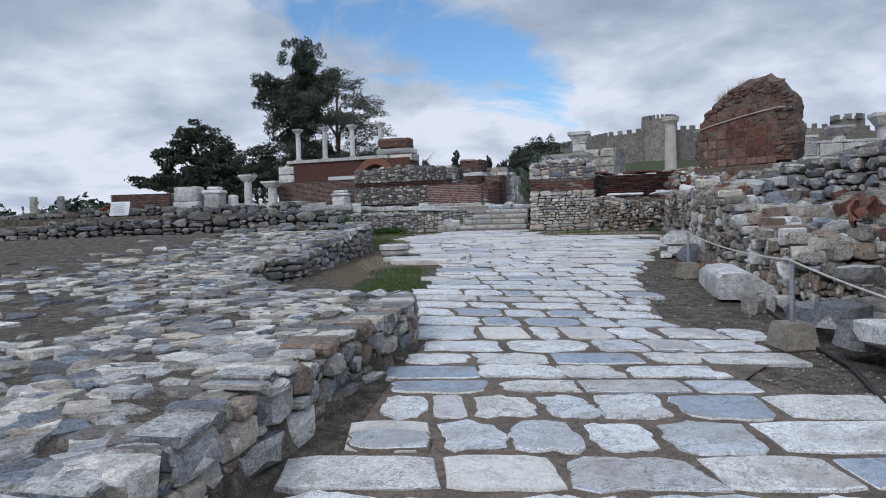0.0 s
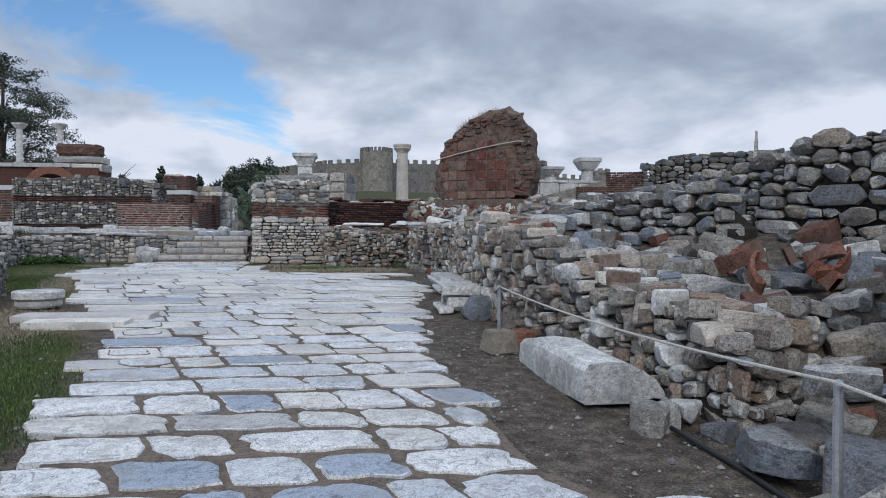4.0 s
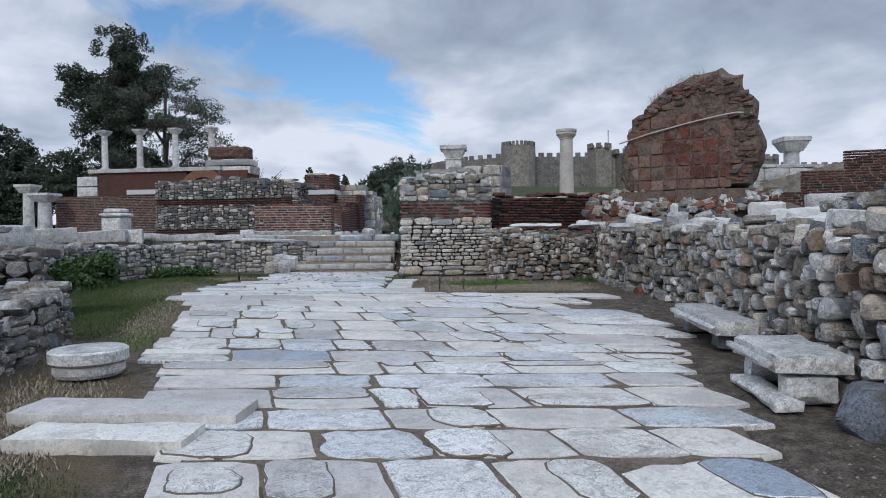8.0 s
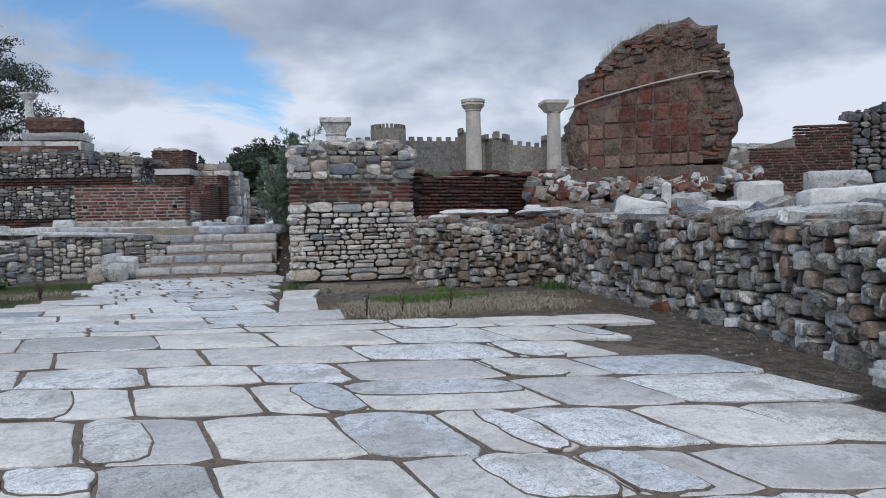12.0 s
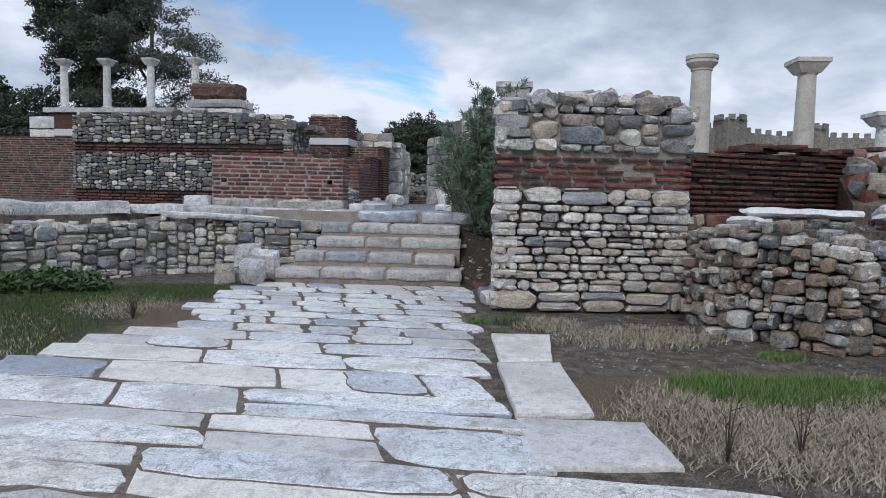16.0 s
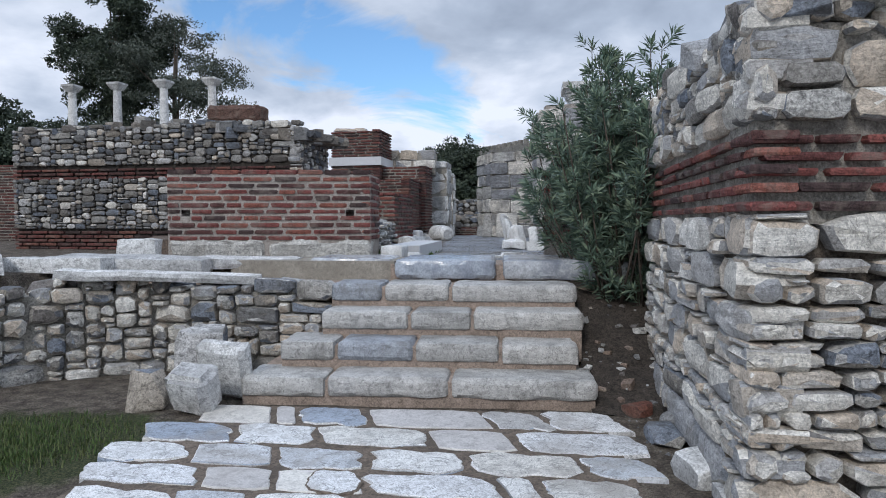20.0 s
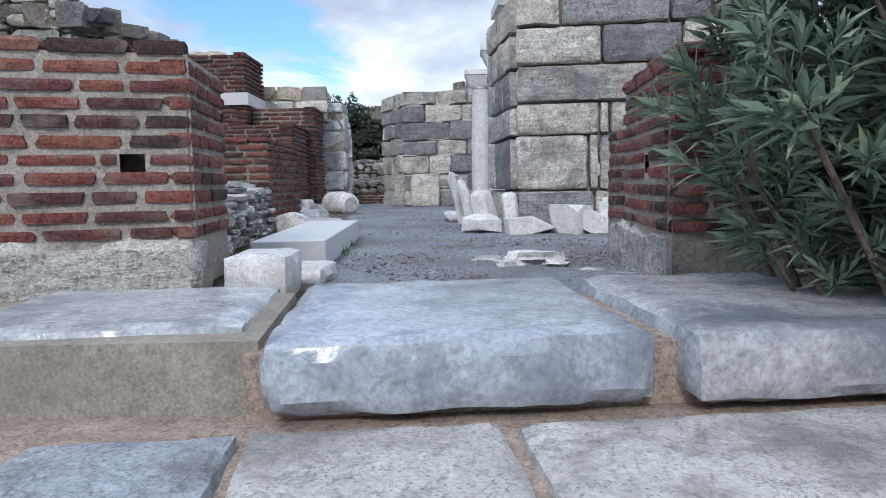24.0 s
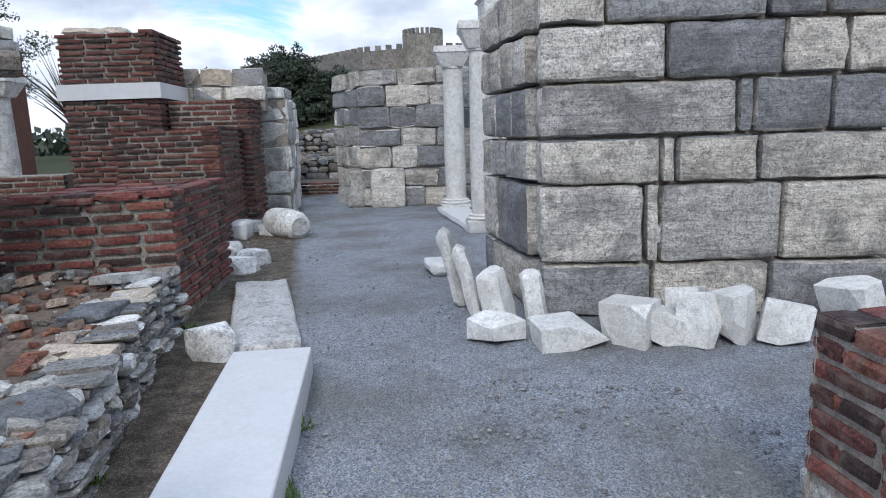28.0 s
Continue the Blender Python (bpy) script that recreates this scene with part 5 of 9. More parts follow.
# ---------- far brick and ashlar walls of the church ----------
def faced(name, label, outline, z0, tops, runs, kit, style, **kw):
    core = prism(name, outline, z0, tops, kw.pop("bed", OLDMORTAR))
    tagged(core, label, "wall", kind="structure")
    g = Pieces(core, kw.pop("limit", 120))
    for a, b, za, zb in runs:
        if style == "brick":
            brick_courses(g, kit, a, b, za, zb, **kw)
        else:
            a2, b2 = np.array(a, float), np.array(b, float)
            total = np.hypot(*(b2 - a2))
            u = (b2 - a2) / total
            nrm = np.array((u[1], -u[0]))
            rf = random.Random(name + str(round(za, 2)))
            course = sum(kw["hs"]) / 2
            spans = []
            if kw["hs"][0] >= 0.2:
                z = za
                while z < zb - 0.1:
                    h, d = min(rf.uniform(*kw["hs"]), zb - z), 0.0
                    while d < total - 0.02:
                        w = rf.uniform(*kw["ws"])
                        w = total - d if total - d - w < kw["ws"][0] * 0.5 else w
                        spans.append((d, d + w, z, z + h))
                        d += w
                    z += h
            else:
                spans = pack(total, lambda d: za, lambda d: zb + 0.12 * course, course, kw["ws"], rf)
            for d0, d1, z0_, z1_ in spans:
                c = a2 + u * (d0 + d1) / 2 + nrm * rf.uniform(0.0, 0.025)
                k_ = rf.choice(kit) if isinstance(kit, tuple) else kit
                vs, fs = cut_stone(d1 - d0 - rf.uniform(0.005, 0.015), z1_ - z0_ - rf.uniform(0.004, 0.012), 0.2, rf, worn=0.12 if kw["hs"][0] >= 0.2 else 0.75, bulge=0.012 + (0.015 if kw["hs"][0] >= 0.2 else 0.05) * min(d1 - d0, z1_ - z0_))
                g.own(k_.name, vs, fs, k_.material, place(c[0], c[1], (z0_ + z1_) / 2, 1, 1, 1, math.atan2(u[1], u[0])))
    g.done()
    return core


# low brick pier by the gravel path
faced("wall_brick_low", "low square pier of red bricks with a flat top", [(3.2, 36.2), (4.26, 35.95), (4.83, 37.35), (3.6, 37.7)], 0.8, 1.8, [((3.12, 36.18), (4.28, 35.92), 0.95, 1.86), ((4.28, 35.92), (4.86, 37.35), 0.95, 1.86)], K_BRICK, "brick", length=0.3, h=0.047, gap=0.03, deep=0.16, limit=280)
g = Pieces(bpy.data.objects["wall_brick_low"], 40)
for a in np.arange(0.14, 1.0, 0.3):
    for b in np.arange(0.12, 1.4, 0.28):
        g.add(K_BRICK, place(3.2 + 0.97 * a + 0.37 * b, 36.15 - 0.22 * a + 0.93 * b, 1.82 + random.uniform(-0.012, 0.012), 0.28, 0.25, 0.045, -0.22 + random.uniform(-0.06, 0.06)))
g.done()
# tall brick pier with a white marble band, stepping down to the east
faced("wall_brick_tall", "tall stepped brick pier with a white marble band", [(3.46, 41.52), (4.6, 40.97), (5.04, 42.1), (3.9, 42.7)], 0.8, 3.62, [((3.42, 41.5), (4.62, 40.92), 0.9, 2.76), ((4.62, 40.92), (5.09, 42.1), 0.9, 2.76), ((3.42, 41.5), (4.62, 40.92), 3.0, 3.68), ((4.62, 40.92), (5.09, 42.1), 3.0, 3.68)], K_FARBRICK, "brick", length=0.36, h=0.046, gap=0.03, deep=0.2)
band = prism("marble_band", [(3.37, 41.5), (4.64, 40.86), (5.13, 42.12), (3.85, 42.75)], 2.77, 2.98, NEWMARBLE, bpy.data.objects["wall_brick_tall"])
faced("wall_brick_step", "lower brick wall beside the tall pier", [(4.0, 40.0), (5.1, 39.45), (5.6, 40.75), (4.6, 41.1)], 0.8, 2.3, [((3.96, 39.98), (5.12, 39.42), 0.9, 2.36), ((5.12, 39.42), (5.66, 40.8), 0.9, 2.36)], K_FARBRICK, "brick", length=0.36, h=0.046, gap=0.03, deep=0.2)
faced("wall_brick_jamb", "brick door jamb", [(4.75, 41.2), (5.75, 40.75), (6.1, 41.7), (5.2, 42.2)], 0.8, 2.74, [((4.72, 41.2), (5.77, 40.72), 0.9, 2.8), ((5.77, 40.72), (6.14, 41.7), 0.9, 2.8)], K_FARBRICK, "brick", length=0.36, h=0.046, gap=0.03, deep=0.2)
faced("wall_white_top", "pale ashlar blocks on top of the brick", [(4.8, 42.3), (6.2, 41.7), (6.4, 42.3), (5.0, 43.0)], 2.6, 3.2, [((4.78, 42.28), (6.22, 41.68), 2.76, 3.3)], K_LIME, "stone", hs=(0.2, 0.28), ws=(0.4, 0.7))
faced("wall_brick_far_west", "low brick wall behind the pier", [(-0.5, 43.2), (3.3, 41.9), (3.5, 42.4), (-0.3, 43.7)], 0.8, 1.75, [((-0.5, 43.18), (3.3, 41.88), 0.9, 1.8)], K_FARBRICK, "brick", length=0.4, h=0.05, gap=0.03, deep=0.2)
for nm, pts, h in (("gate_pier_near", [(6.0, 42.3), (6.6, 42.0), (7.0, 43.2), (6.4, 43.5)], 2.95), ("gate_pier_mid", [(6.85, 45.4), (7.5, 45.1), (7.8, 46.0), (7.1, 46.3)], 2.85), ("gate_pier_far", [(7.6, 49.0), (8.3, 48.7), (8.5, 49.6), (7.8, 49.9)], 2.6)):
    p = [np.array(q) for q in pts]
    faced(nm, "upright gate pier of white ashlar blocks", pts, 0.8, h, [(p[0], p[1], 0.86, h + 0.05), (p[1], p[2], 0.86, h + 0.05)], K_MARB, "stone", hs=(0.34, 0.42), ws=(0.5, 0.9))
faced("wall_far_ashlar", "far wall of squared pale and grey blocks", [(8.02, 42.47), (9.4, 41.62), (11.8, 43.0), (8.9, 44.6)], 0.8, 3.3, [((7.92, 43.6), (7.98, 42.42), 0.86, 3.3), ((7.98, 42.42), (9.45, 41.52), 0.86, 3.33), ((9.45, 41.52), (12.3, 39.8), 0.86, 3.3)], Kit("stone", BLOCKY, ASHLAR), "stone", hs=(0.3, 0.42), ws=(0.4, 0.8))
faced("wall_far_brick_low", "low brick wall across the end of the path", [(7.2, 46.3), (9.4, 44.9), (9.6, 45.4), (7.4, 46.8)], 0.8, 1.05, [((7.2, 46.28), (9.4, 44.88), 0.86, 1.14)], K_FARBRICK, "brick", length=0.36, h=0.046, gap=0.03, deep=0.2)
rubble_wall("wall_far_ruin", "distant ruined rubble and brick walls", [(4.0, 60), (9.0, 56), (16, 52)], [0.8, 0.8, 0.8], [2.5, 2.3, 2.4], -1, kit=K_FARSTONE, course=0.22, length=(0.3, 0.7), deep=0.4, thick=1.0, limit=0)
rubble_wall("wall_far_ruin_low", "distant low rubble heaps", [(5.5, 53), (12.0, 49.5)], [0.8, 0.8], [1.6, 1.5], -1, kit=K_FARSTONE, course=0.2, length=(0.3, 0.7), deep=0.5, thick=1.2, limit=0)

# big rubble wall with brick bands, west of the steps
core = faced("wall_rubble_big", "large ruined rubble wall with brick bands and grass on top", [(-2.25, 37.02), (2.55, 35.0), (3.05, 36.5), (-1.6, 38.6)], 0.8, [2.75, 2.75, 2.75, 2.75], [((-2.3, 36.98), (2.62, 34.94), 1.22, 2.05), ((-2.3, 36.98), (2.62, 34.94), 2.3, 2.95), ((2.62, 34.94), (3.12, 36.5), 0.85, 2.75)], (K_FARSTONE, K_FARSTONE, K_FARSTONE, K_RUBBLE, K_FARLIME), "stone", hs=(0.06, 0.115), ws=(0.1, 0.3), bed=SHADECORE)
g = Pieces(core, 0)
brick_courses(g, K_FARBRICK, (-2.3, 36.98), (2.62, 34.94), 0.87, 1.22, h=0.042, gap=0.024, length=0.34, deep=0.2)
brick_courses(g, K_FARBRICK, (-2.3, 36.98), (2.62, 34.94), 2.07, 2.3, h=0.042, gap=0.024, length=0.34, deep=0.2)
for k in range(320):
    s, t = random.random(), random.random()
    g.add(K_FARSTONE, place(-2.2 + 5.0 * s + 0.65 * t, 36.98 - 2.1 * s + 1.5 * t, 2.74 + 0.34 * random.random() * math.sin(math.pi * min(1, max(0, s * 1.1))), random.uniform(0.12, 0.34), 0.22, random.uniform(0.08, 0.2), random.uniform(0, 3)))
g.done()
faced("wall_brick_church", "dark red brick wall of the church", [(-7.2, 43.9), (-2.4, 41.8), (-2.0, 42.6), (-6.8, 44.7)], 0.8, 2.75, [((-7.2, 43.88), (-2.4, 41.78), 0.85, 2.8)], K_FARBRICK, "brick", length=0.4, h=0.046, gap=0.026, deep=0.2)
prism("marble_cap", [(-4.1, 42.45), (-2.3, 41.65), (-2.2, 41.9), (-4.0, 42.7)], 2.8, 3.0, NEWMARBLE, bpy.data.objects["wall_brick_church"])
# red plastered podium with arches that carries four columns
DARKSTUB = surface("weathered_far_brick", [(0.13, 0.075, 0.06)], grain=(5, 50), contrast=0.6, bump=1.0, step=0.03, stain=((0.2, 0.16, 0.13), 0.6), scab=0.5, strata=0.6)
podium = thing("arcade_podium", "red-brown brick arcade podium with marble cornice", "building")
PA, PB = np.array((-8.9, 59.8)), np.array((0.9, 55.4))
pu = (PB - PA) / np.hypot(*(PB - PA))
pn = np.array((pu[1], -pu[0]))
plen = float(np.hypot(*(PB - PA)))


def on_pod(s, back=0.0):
    return tuple(PA + pu * s - pn * back)


prism("wall", [on_pod(0.0, 0.02), on_pod(plen * 0.62, 0.02), on_pod(plen * 0.62, 2.0), on_pod(0.0, 2.0)], 0.6, 5.15, PLASTER, podium)
prism("wall_end", [on_pod(plen * 0.84, 0.02), on_pod(plen, 0.02), on_pod(plen, 2.0), on_pod(plen * 0.84, 2.0)], 0.6, 5.15, PLASTER, podium)
bm = bmesh.new()
mid, rad = plen * 0.73, plen * 0.11
prev = None
for i in range(19):
    a = math.pi * i / 18
    ring = []
    for r in (rad, rad + 0.55):
        for back in (-0.14, 2.0):
            q = on_pod(mid - r * math.cos(a), back)
            ring.append(bm.verts.new((q[0], q[1], 3.55 + r * 1.0 * math.sin(a))))
    if prev:
        for i0, i1 in ((0, 1), (1, 3), (3, 2), (2, 0)):
            bm.faces.new((prev[i0], prev[i1], ring[i1], ring[i0]))
    prev = ring
part("arch", bm, TERRA, podium, "brick arch")
prism("spandrel", [on_pod(plen * 0.62, 0.5), on_pod(plen * 0.84, 0.5), on_pod(plen * 0.84, 1.8), on_pod(plen * 0.62, 1.8)], 4.75, 5.15, PLASTER, podium)
prism("cornice", [on_pod(-0.2, -0.15), on_pod(plen * 0.84, -0.15), on_pod(plen * 0.84, 2.1), on_pod(-0.2, 2.1)], 5.16, 5.4, MARBLE, podium)
for s in (-0.7,):
    for k in range(6):
        c = on_pod(s + 0.35, 0.6)
        part("block", block_mesh(1.5, 1.4, 0.66, k + 0.4, rough=0.02, soft=0.03, cell=0.3), MARBLE, podium, "white marble block", m=pose(c[0], c[1], 0.9 + 0.68 * k, 0, 0, math.degrees(math.atan2(pu[1], pu[0]))), flat=False)
for k, (w, h, z) in enumerate(((3.2, 0.55, 4.9), (3.0, 0.45, 5.45))):
    c = on_pod(plen - 1.4, 0.9)
    part("block", block_mesh(w, 1.6, h, k + 0.7, rough=0.03, soft=0.05, cell=0.3), LIME, podium, "pale corner masonry", m=pose(c[0], c[1], z, 0, 0, math.degrees(math.atan2(pu[1], pu[0]))), flat=False)
c = on_pod(plen - 1.5, 0.9)
part("wall_stub", block_mesh(2.7, 1.2, 0.85, 7.7, rough=0.09, soft=0.12, cell=0.2), DARKSTUB, podium, "broken brick stub", m=pose(c[0], c[1], 5.88, 0, 0, math.degrees(math.atan2(pu[1], pu[0]))), flat=False)


# ---------- columns ----------
def column(x, y, z, height, radius, cap, label, base=True, turn=0.0, mat_=None, group="", kind_cap="impost"):
    mat_ = mat_ or MARBLE
    col = thing("column", label, "column", pose(x, y, z, 0, 0, turn), group)
    hb = 0.0
    if base:
        hb = radius * 0.9
        part("plinth", block_mesh(radius * 2.9, radius * 2.9, hb * 0.5, x, rough=0.008, soft=0.01, cell=0.15), mat_, col, flat=False)
        part("base_moulding", lathe([(radius * 1.4, hb * 0.5), (radius * 1.45, hb * 0.62), (radius * 1.4, hb * 0.72), (radius * 1.2, hb * 0.78), (radius * 1.28, hb * 0.9), (radius * 1.12, hb)]), mat_, col, flat=False)
    hc = cap
    part("shaft", lathe([(radius, hb), (radius * 1.02, hb + (height - hc - hb) * 0.3), (radius * 0.9, height - hc - 0.04), (radius * 1.0, height - hc - 0.03), (radius * 1.0, height - hc)]), mat_, col, flat=False)
    if kind_cap == "round":
        part("capital", lathe([(radius * 0.95, height - hc), (radius * 1.25, height - hc * 0.75), (radius * 1.45, height - hc * 0.55), (radius * 1.4, height - hc * 0.3), (radius * 1.5, height - hc * 0.28), (radius * 1.5, height)], 20), mat_, col, flat=False)
    else:
        bm = bmesh.new()
        rings = []
        for w, zz in ((radius * 1.0, height - hc), (radius * 1.15, height - hc * 0.85), (radius * 1.6, height - hc * 0.35), (radius * 1.72, height - hc * 0.3), (radius * 1.72, height)):
            rings.append([bm.verts.new((sx * w, sy * w, zz)) for sx, sy in ((-1, -1), (1, -1), (1, 1), (-1, 1))])
        for a, b in zip(rings, rings[1:]):
            for i in range(4):
                bm.faces.new((a[i], a[(i + 1) % 4], b[(i + 1) % 4], b[i]))
        bm.faces.new(rings[0][::-1])
        bm.faces.new(rings[-1])
        part("capital", bm, mat_, col)
    return col


for k in range(4):
    q = PA + pu * (0.45 + k * 2.53) - pn * 0.7
    column(q[0], q[1], 5.4, 2.65, 0.2, 0.34, "pale marble column standing on the arcade podium", turn=-24, group="columns on the podium")
column(12.9, 34.6, 1.9, 3.05, 0.27, 0.34, "free-standing marble column with a rounded capital", mat_=COLUMNSTONE, base=False, group="free-standing columns", kind_cap="round")
column(16.4, 34.8, 1.9, 3.25, 0.26, 0.38, "free-standing marble column with a flaring capital", mat_=COLUMNSTONE, base=False, group="free-standing columns", turn=-20)
column(8.98, 40.6, 0.95, 2.55, 0.17, 0.3, "smooth marble column with a flaring capital beside the wall", turn=-25, mat_=SHARD, group="columns by the gravel path")
column(8.36, 38.6, 0.95, 2.6, 0.17, 0.32, "veined marble column with a flaring capital beside the wall", turn=-25, mat_=SHARD, group="columns by the gravel path")
column(23.5, 34.4, 1.2, 3.7, 0.34, 0.6, "distant column with a wide impost capital", base=False, group="far columns", turn=-20)
column(21.6, 35.0, 1.2, 3.2, 0.32, 0.45, "distant column with a square capital", base=False, group="far columns", turn=-20)
column(20.2, 35.6, 1.2, 2.8, 0.30, 0.4, "distant column with a square capital", base=False, group="far columns", turn=-20)
column(-11.4, 55.2, 0.87, 3.2, 0.3, 0.5, "distant column with a broad capital", base=False, group="far columns", turn=-20)
column(-7.4, 43.0, 0.87, 2.0, 0.28, 0.35, "short column with a square capital", base=False, group="far columns", turn=-20)
column(1.6, 51.0, 0.87, 3.0, 0.3, 0.5, "distant pale column beside the gate", base=False, group="far columns", turn=-20)
column(-1.2, 47.0, 0.87, 2.6, 0.3, 0.4, "distant veined column", base=False, group="far columns", turn=-20)

# ashlar pier with an impost capital behind the rubble pier
ashp = prism("wall_ashlar_pier", [(8.6, 36.4), (10.4, 35.2), (11.4, 36.6), (9.6, 37.9)], 0.8, 3.3, MORTAR)
tagged(ashp, "square pier of pale ashlar blocks", "wall", kind="structure")
for row in range(6):
    for a, b in ((0, 0.62), (0.64, 1.4), (1.42, 2.15)):
        c = np.array((8.6, 36.4)) + np.array((0.832, -0.555)) * (a + b) / 2 + np.array((0.555, 0.832)) * 0.16
        part("block", block_mesh(b - a - 0.02, 0.5, 0.42, row + a, rough=0.015, soft=0.03, cell=0.16), ASHLAR, ashp, m=pose(c[0], c[1], 0.98 + 0.445 * row, 0, 0, -33.7), flat=False)
    c = np.array((10.4, 35.2)) + np.array((0.58, 0.81)) * 0.8 + np.array((-0.81, 0.58)) * 0.2
    part("block", block_mesh(1.5, 0.5, 0.42, row + 9, rough=0.015, soft=0.03, cell=0.2), ASHLAR, ashp, m=pose(c[0], c[1], 0.98 + 0.445 * row, 0, 0, 54), flat=False)
impost = thing("impost_capital", "marble impost capital set on a pier", "capital", pose(10.4, 41.4, 0.9, 0, 0, -20))
bm = bmesh.new()
rings = []
for w, zz in ((0.36, 0.0), (0.36, 3.5), (0.42, 3.55), (0.34, 3.58), (0.55, 4.0), (0.62, 4.02), (0.62, 4.2)):
    rings.append([bm.verts.new((sx * w, sy * w, zz)) for sx, sy in ((-1, -1), (1, -1), (1, 1), (-1, 1))])
for a, b in zip(rings, rings[1:]):
    for i in range(4):
        bm.faces.new((a[i], a[(i + 1) % 4], b[(i + 1) % 4], b[i]))
bm.faces.new(rings[0][::-1])
bm.faces.new(rings[-1])
part("block", bm, MARBLE, impost)

# ---------- the great fallen piece of masonry ----------
MA, MB = np.array((10.25, 26.35)), np.array((12.55, 23.95))
mu = (MB - MA) / np.hypot(*(MB - MA))
mn = np.array((mu[1], -mu[0]))
SHAPE = [(0.2, 1.95), (0.0, 2.35), (0.04, 2.9), (0.2, 3.42), (0.36, 3.86), (0.62, 4.0), (0.74, 4.22), (1.15, 4.56), (1.6, 4.7), (2.1, 4.8), (2.36, 4.86), (2.55, 4.76), (2.8, 4.72), (2.92, 4.42), (3.16, 4.2), (3.25, 3.7), (3.3, 3.3), (3.3, 2.6), (3.12, 2.04), (2.45, 2.02), (1.6, 1.94)]
cx_, cz_ = 1.65, 3.1
bm = bmesh.new()
loops = []
dense = []
for (a, b) in zip(SHAPE, SHAPE[1:] + SHAPE[:1]):
    n = max(2, int(math.hypot(a[0] - b[0], a[1] - b[1]) / 0.12))
    dense += [(a[0] + (b[0] - a[0]) * i / n, a[1] + (b[1] - a[1]) * i / n) for i in range(n)]
for back, f in ((0.0, 0.0), (0.0, 0.35), (0.0, 0.62), (0.0, 0.82), (0.0, 0.95), (0.08, 1.0), (0.35, 1.02), (0.7, 1.0), (1.1, 0.97), (1.5, 0.92), (1.8, 0.8), (1.9, 0.5), (1.9, 0.0)):
    ring = []
    for (s, z) in dense:
        s2, z2 = cx_ + (s - cx_) * max(f, 0.02), cz_ + (z - cz_) * max(f, 0.02)
        p = MA + mu * s2 - mn * back
        v = Vector((p[0], p[1], z2))
        r = 0.16 if back > 0.05 else 0.05
        v += noise.noise_vector(v * 1.6) * r + noise.noise_vector(v * 5.5) * r * 0.45 + noise.noise_vector(v * 13) * r * 0.25
        ring.append(bm.verts.new(v))
    loops.append(ring)
for a, b in zip(loops, loops[1:]):
    for i in range(len(a)):
        bm.faces.new((a[i], a[(i + 1) % len(a)], b[(i + 1) % len(b)], b[i]))
boulder = thing("fallen_masonry", "huge fallen chunk of red brick vaulting tied with a strap", "ruin")
part("body", bm, RED, boulder, flat=False)
strap = []
for (s, z) in ((0.03, 3.26), (0.8, 3.46), (1.7, 3.64), (2.45, 3.76), (2.82, 3.8), (3.15, 3.76)):
    p = MA + mu * s + mn * 0.07
    strap.append((p[0], p[1], z))
q = MA + mu * 3.12 - mn * 0.45
strap.append((q[0], q[1], 3.7))
tube("strap", strap, 0.018, ROPE, boulder, "pale tension strap")
FACING = surface("red_brick_facing", [(0.165, 0.06, 0.045), (0.12, 0.05, 0.04), (0.18, 0.08, 0.06), (0.14, 0.07, 0.055), (0.2, 0.115, 0.09)], grain=(5, 60), contrast=0.5, bump=1.0, step=0.02, stain=((0.27, 0.215, 0.175), 0.6), scab=0.5)
PINK = surface("cracked_pink_plaster", [(0.24, 0.155, 0.125), (0.28, 0.2, 0.165), (0.2, 0.12, 0.095)], grain=(5, 60), contrast=0.4, bump=1.0, step=0.02, stain=((0.17, 0.09, 0.07), 0.7), scab=0.45)
K_FACE = Kit("facing_panel", BRICKS, FACING)
K_PINK = Kit("plaster_panel", BRICKS, PINK)
COREMIX = surface("bared_core_masonry", [(0.13, 0.1, 0.085), (0.17, 0.13, 0.11), (0.1, 0.075, 0.065), (0.15, 0.075, 0.06), (0.19, 0.155, 0.13)], grain=(8, 80), contrast=0.5, bump=1.0, step=0.02, stain=((0.07, 0.055, 0.048), 0.6), scab=0.4)
K_CORE = Kit("core_stone", STONES, COREMIX)
rb = random.Random(91)
side_x = [0.22, 0.5, 0.81, 1.13, 1.45, 1.78, 2.1, 2.43, 2.72]
side_z = [2.02, 2.27, 2.6, 2.92, 3.25, 3.57, 3.9, 4.1]
gb = Pieces(boulder, 300)
face_turn = math.atan2(mu[1], mu[0])
for x0, x1 in zip(side_x, side_x[1:]):
    for z0, z1 in zip(side_z, side_z[1:]):
        mid_s, mid_z = (x0 + x1) / 2, (z0 + z1) / 2
        if mid_z > np.interp(mid_s, [0.2, 0.8, 1.4, 2.0, 2.45, 2.8], [3.4, 3.85, 4.0, 3.9, 3.55, 3.2]) or rb.random() < 0.1:
            continue
        pale = z0 < 2.2 or (mid_s < 1.0 and mid_z < 2.95)
        p = MA + mu * mid_s - mn * (0.02 + rb.uniform(-0.012, 0.018))
        gb.add(K_PINK if pale else K_FACE, place(p[0], p[1], mid_z, x1 - x0 - 0.022, 0.085, z1 - z0 - 0.02, face_turn + rb.uniform(-0.02, 0.02), rb.uniform(-0.02, 0.02), rb.uniform(-0.02, 0.02)), rb.randrange(8))
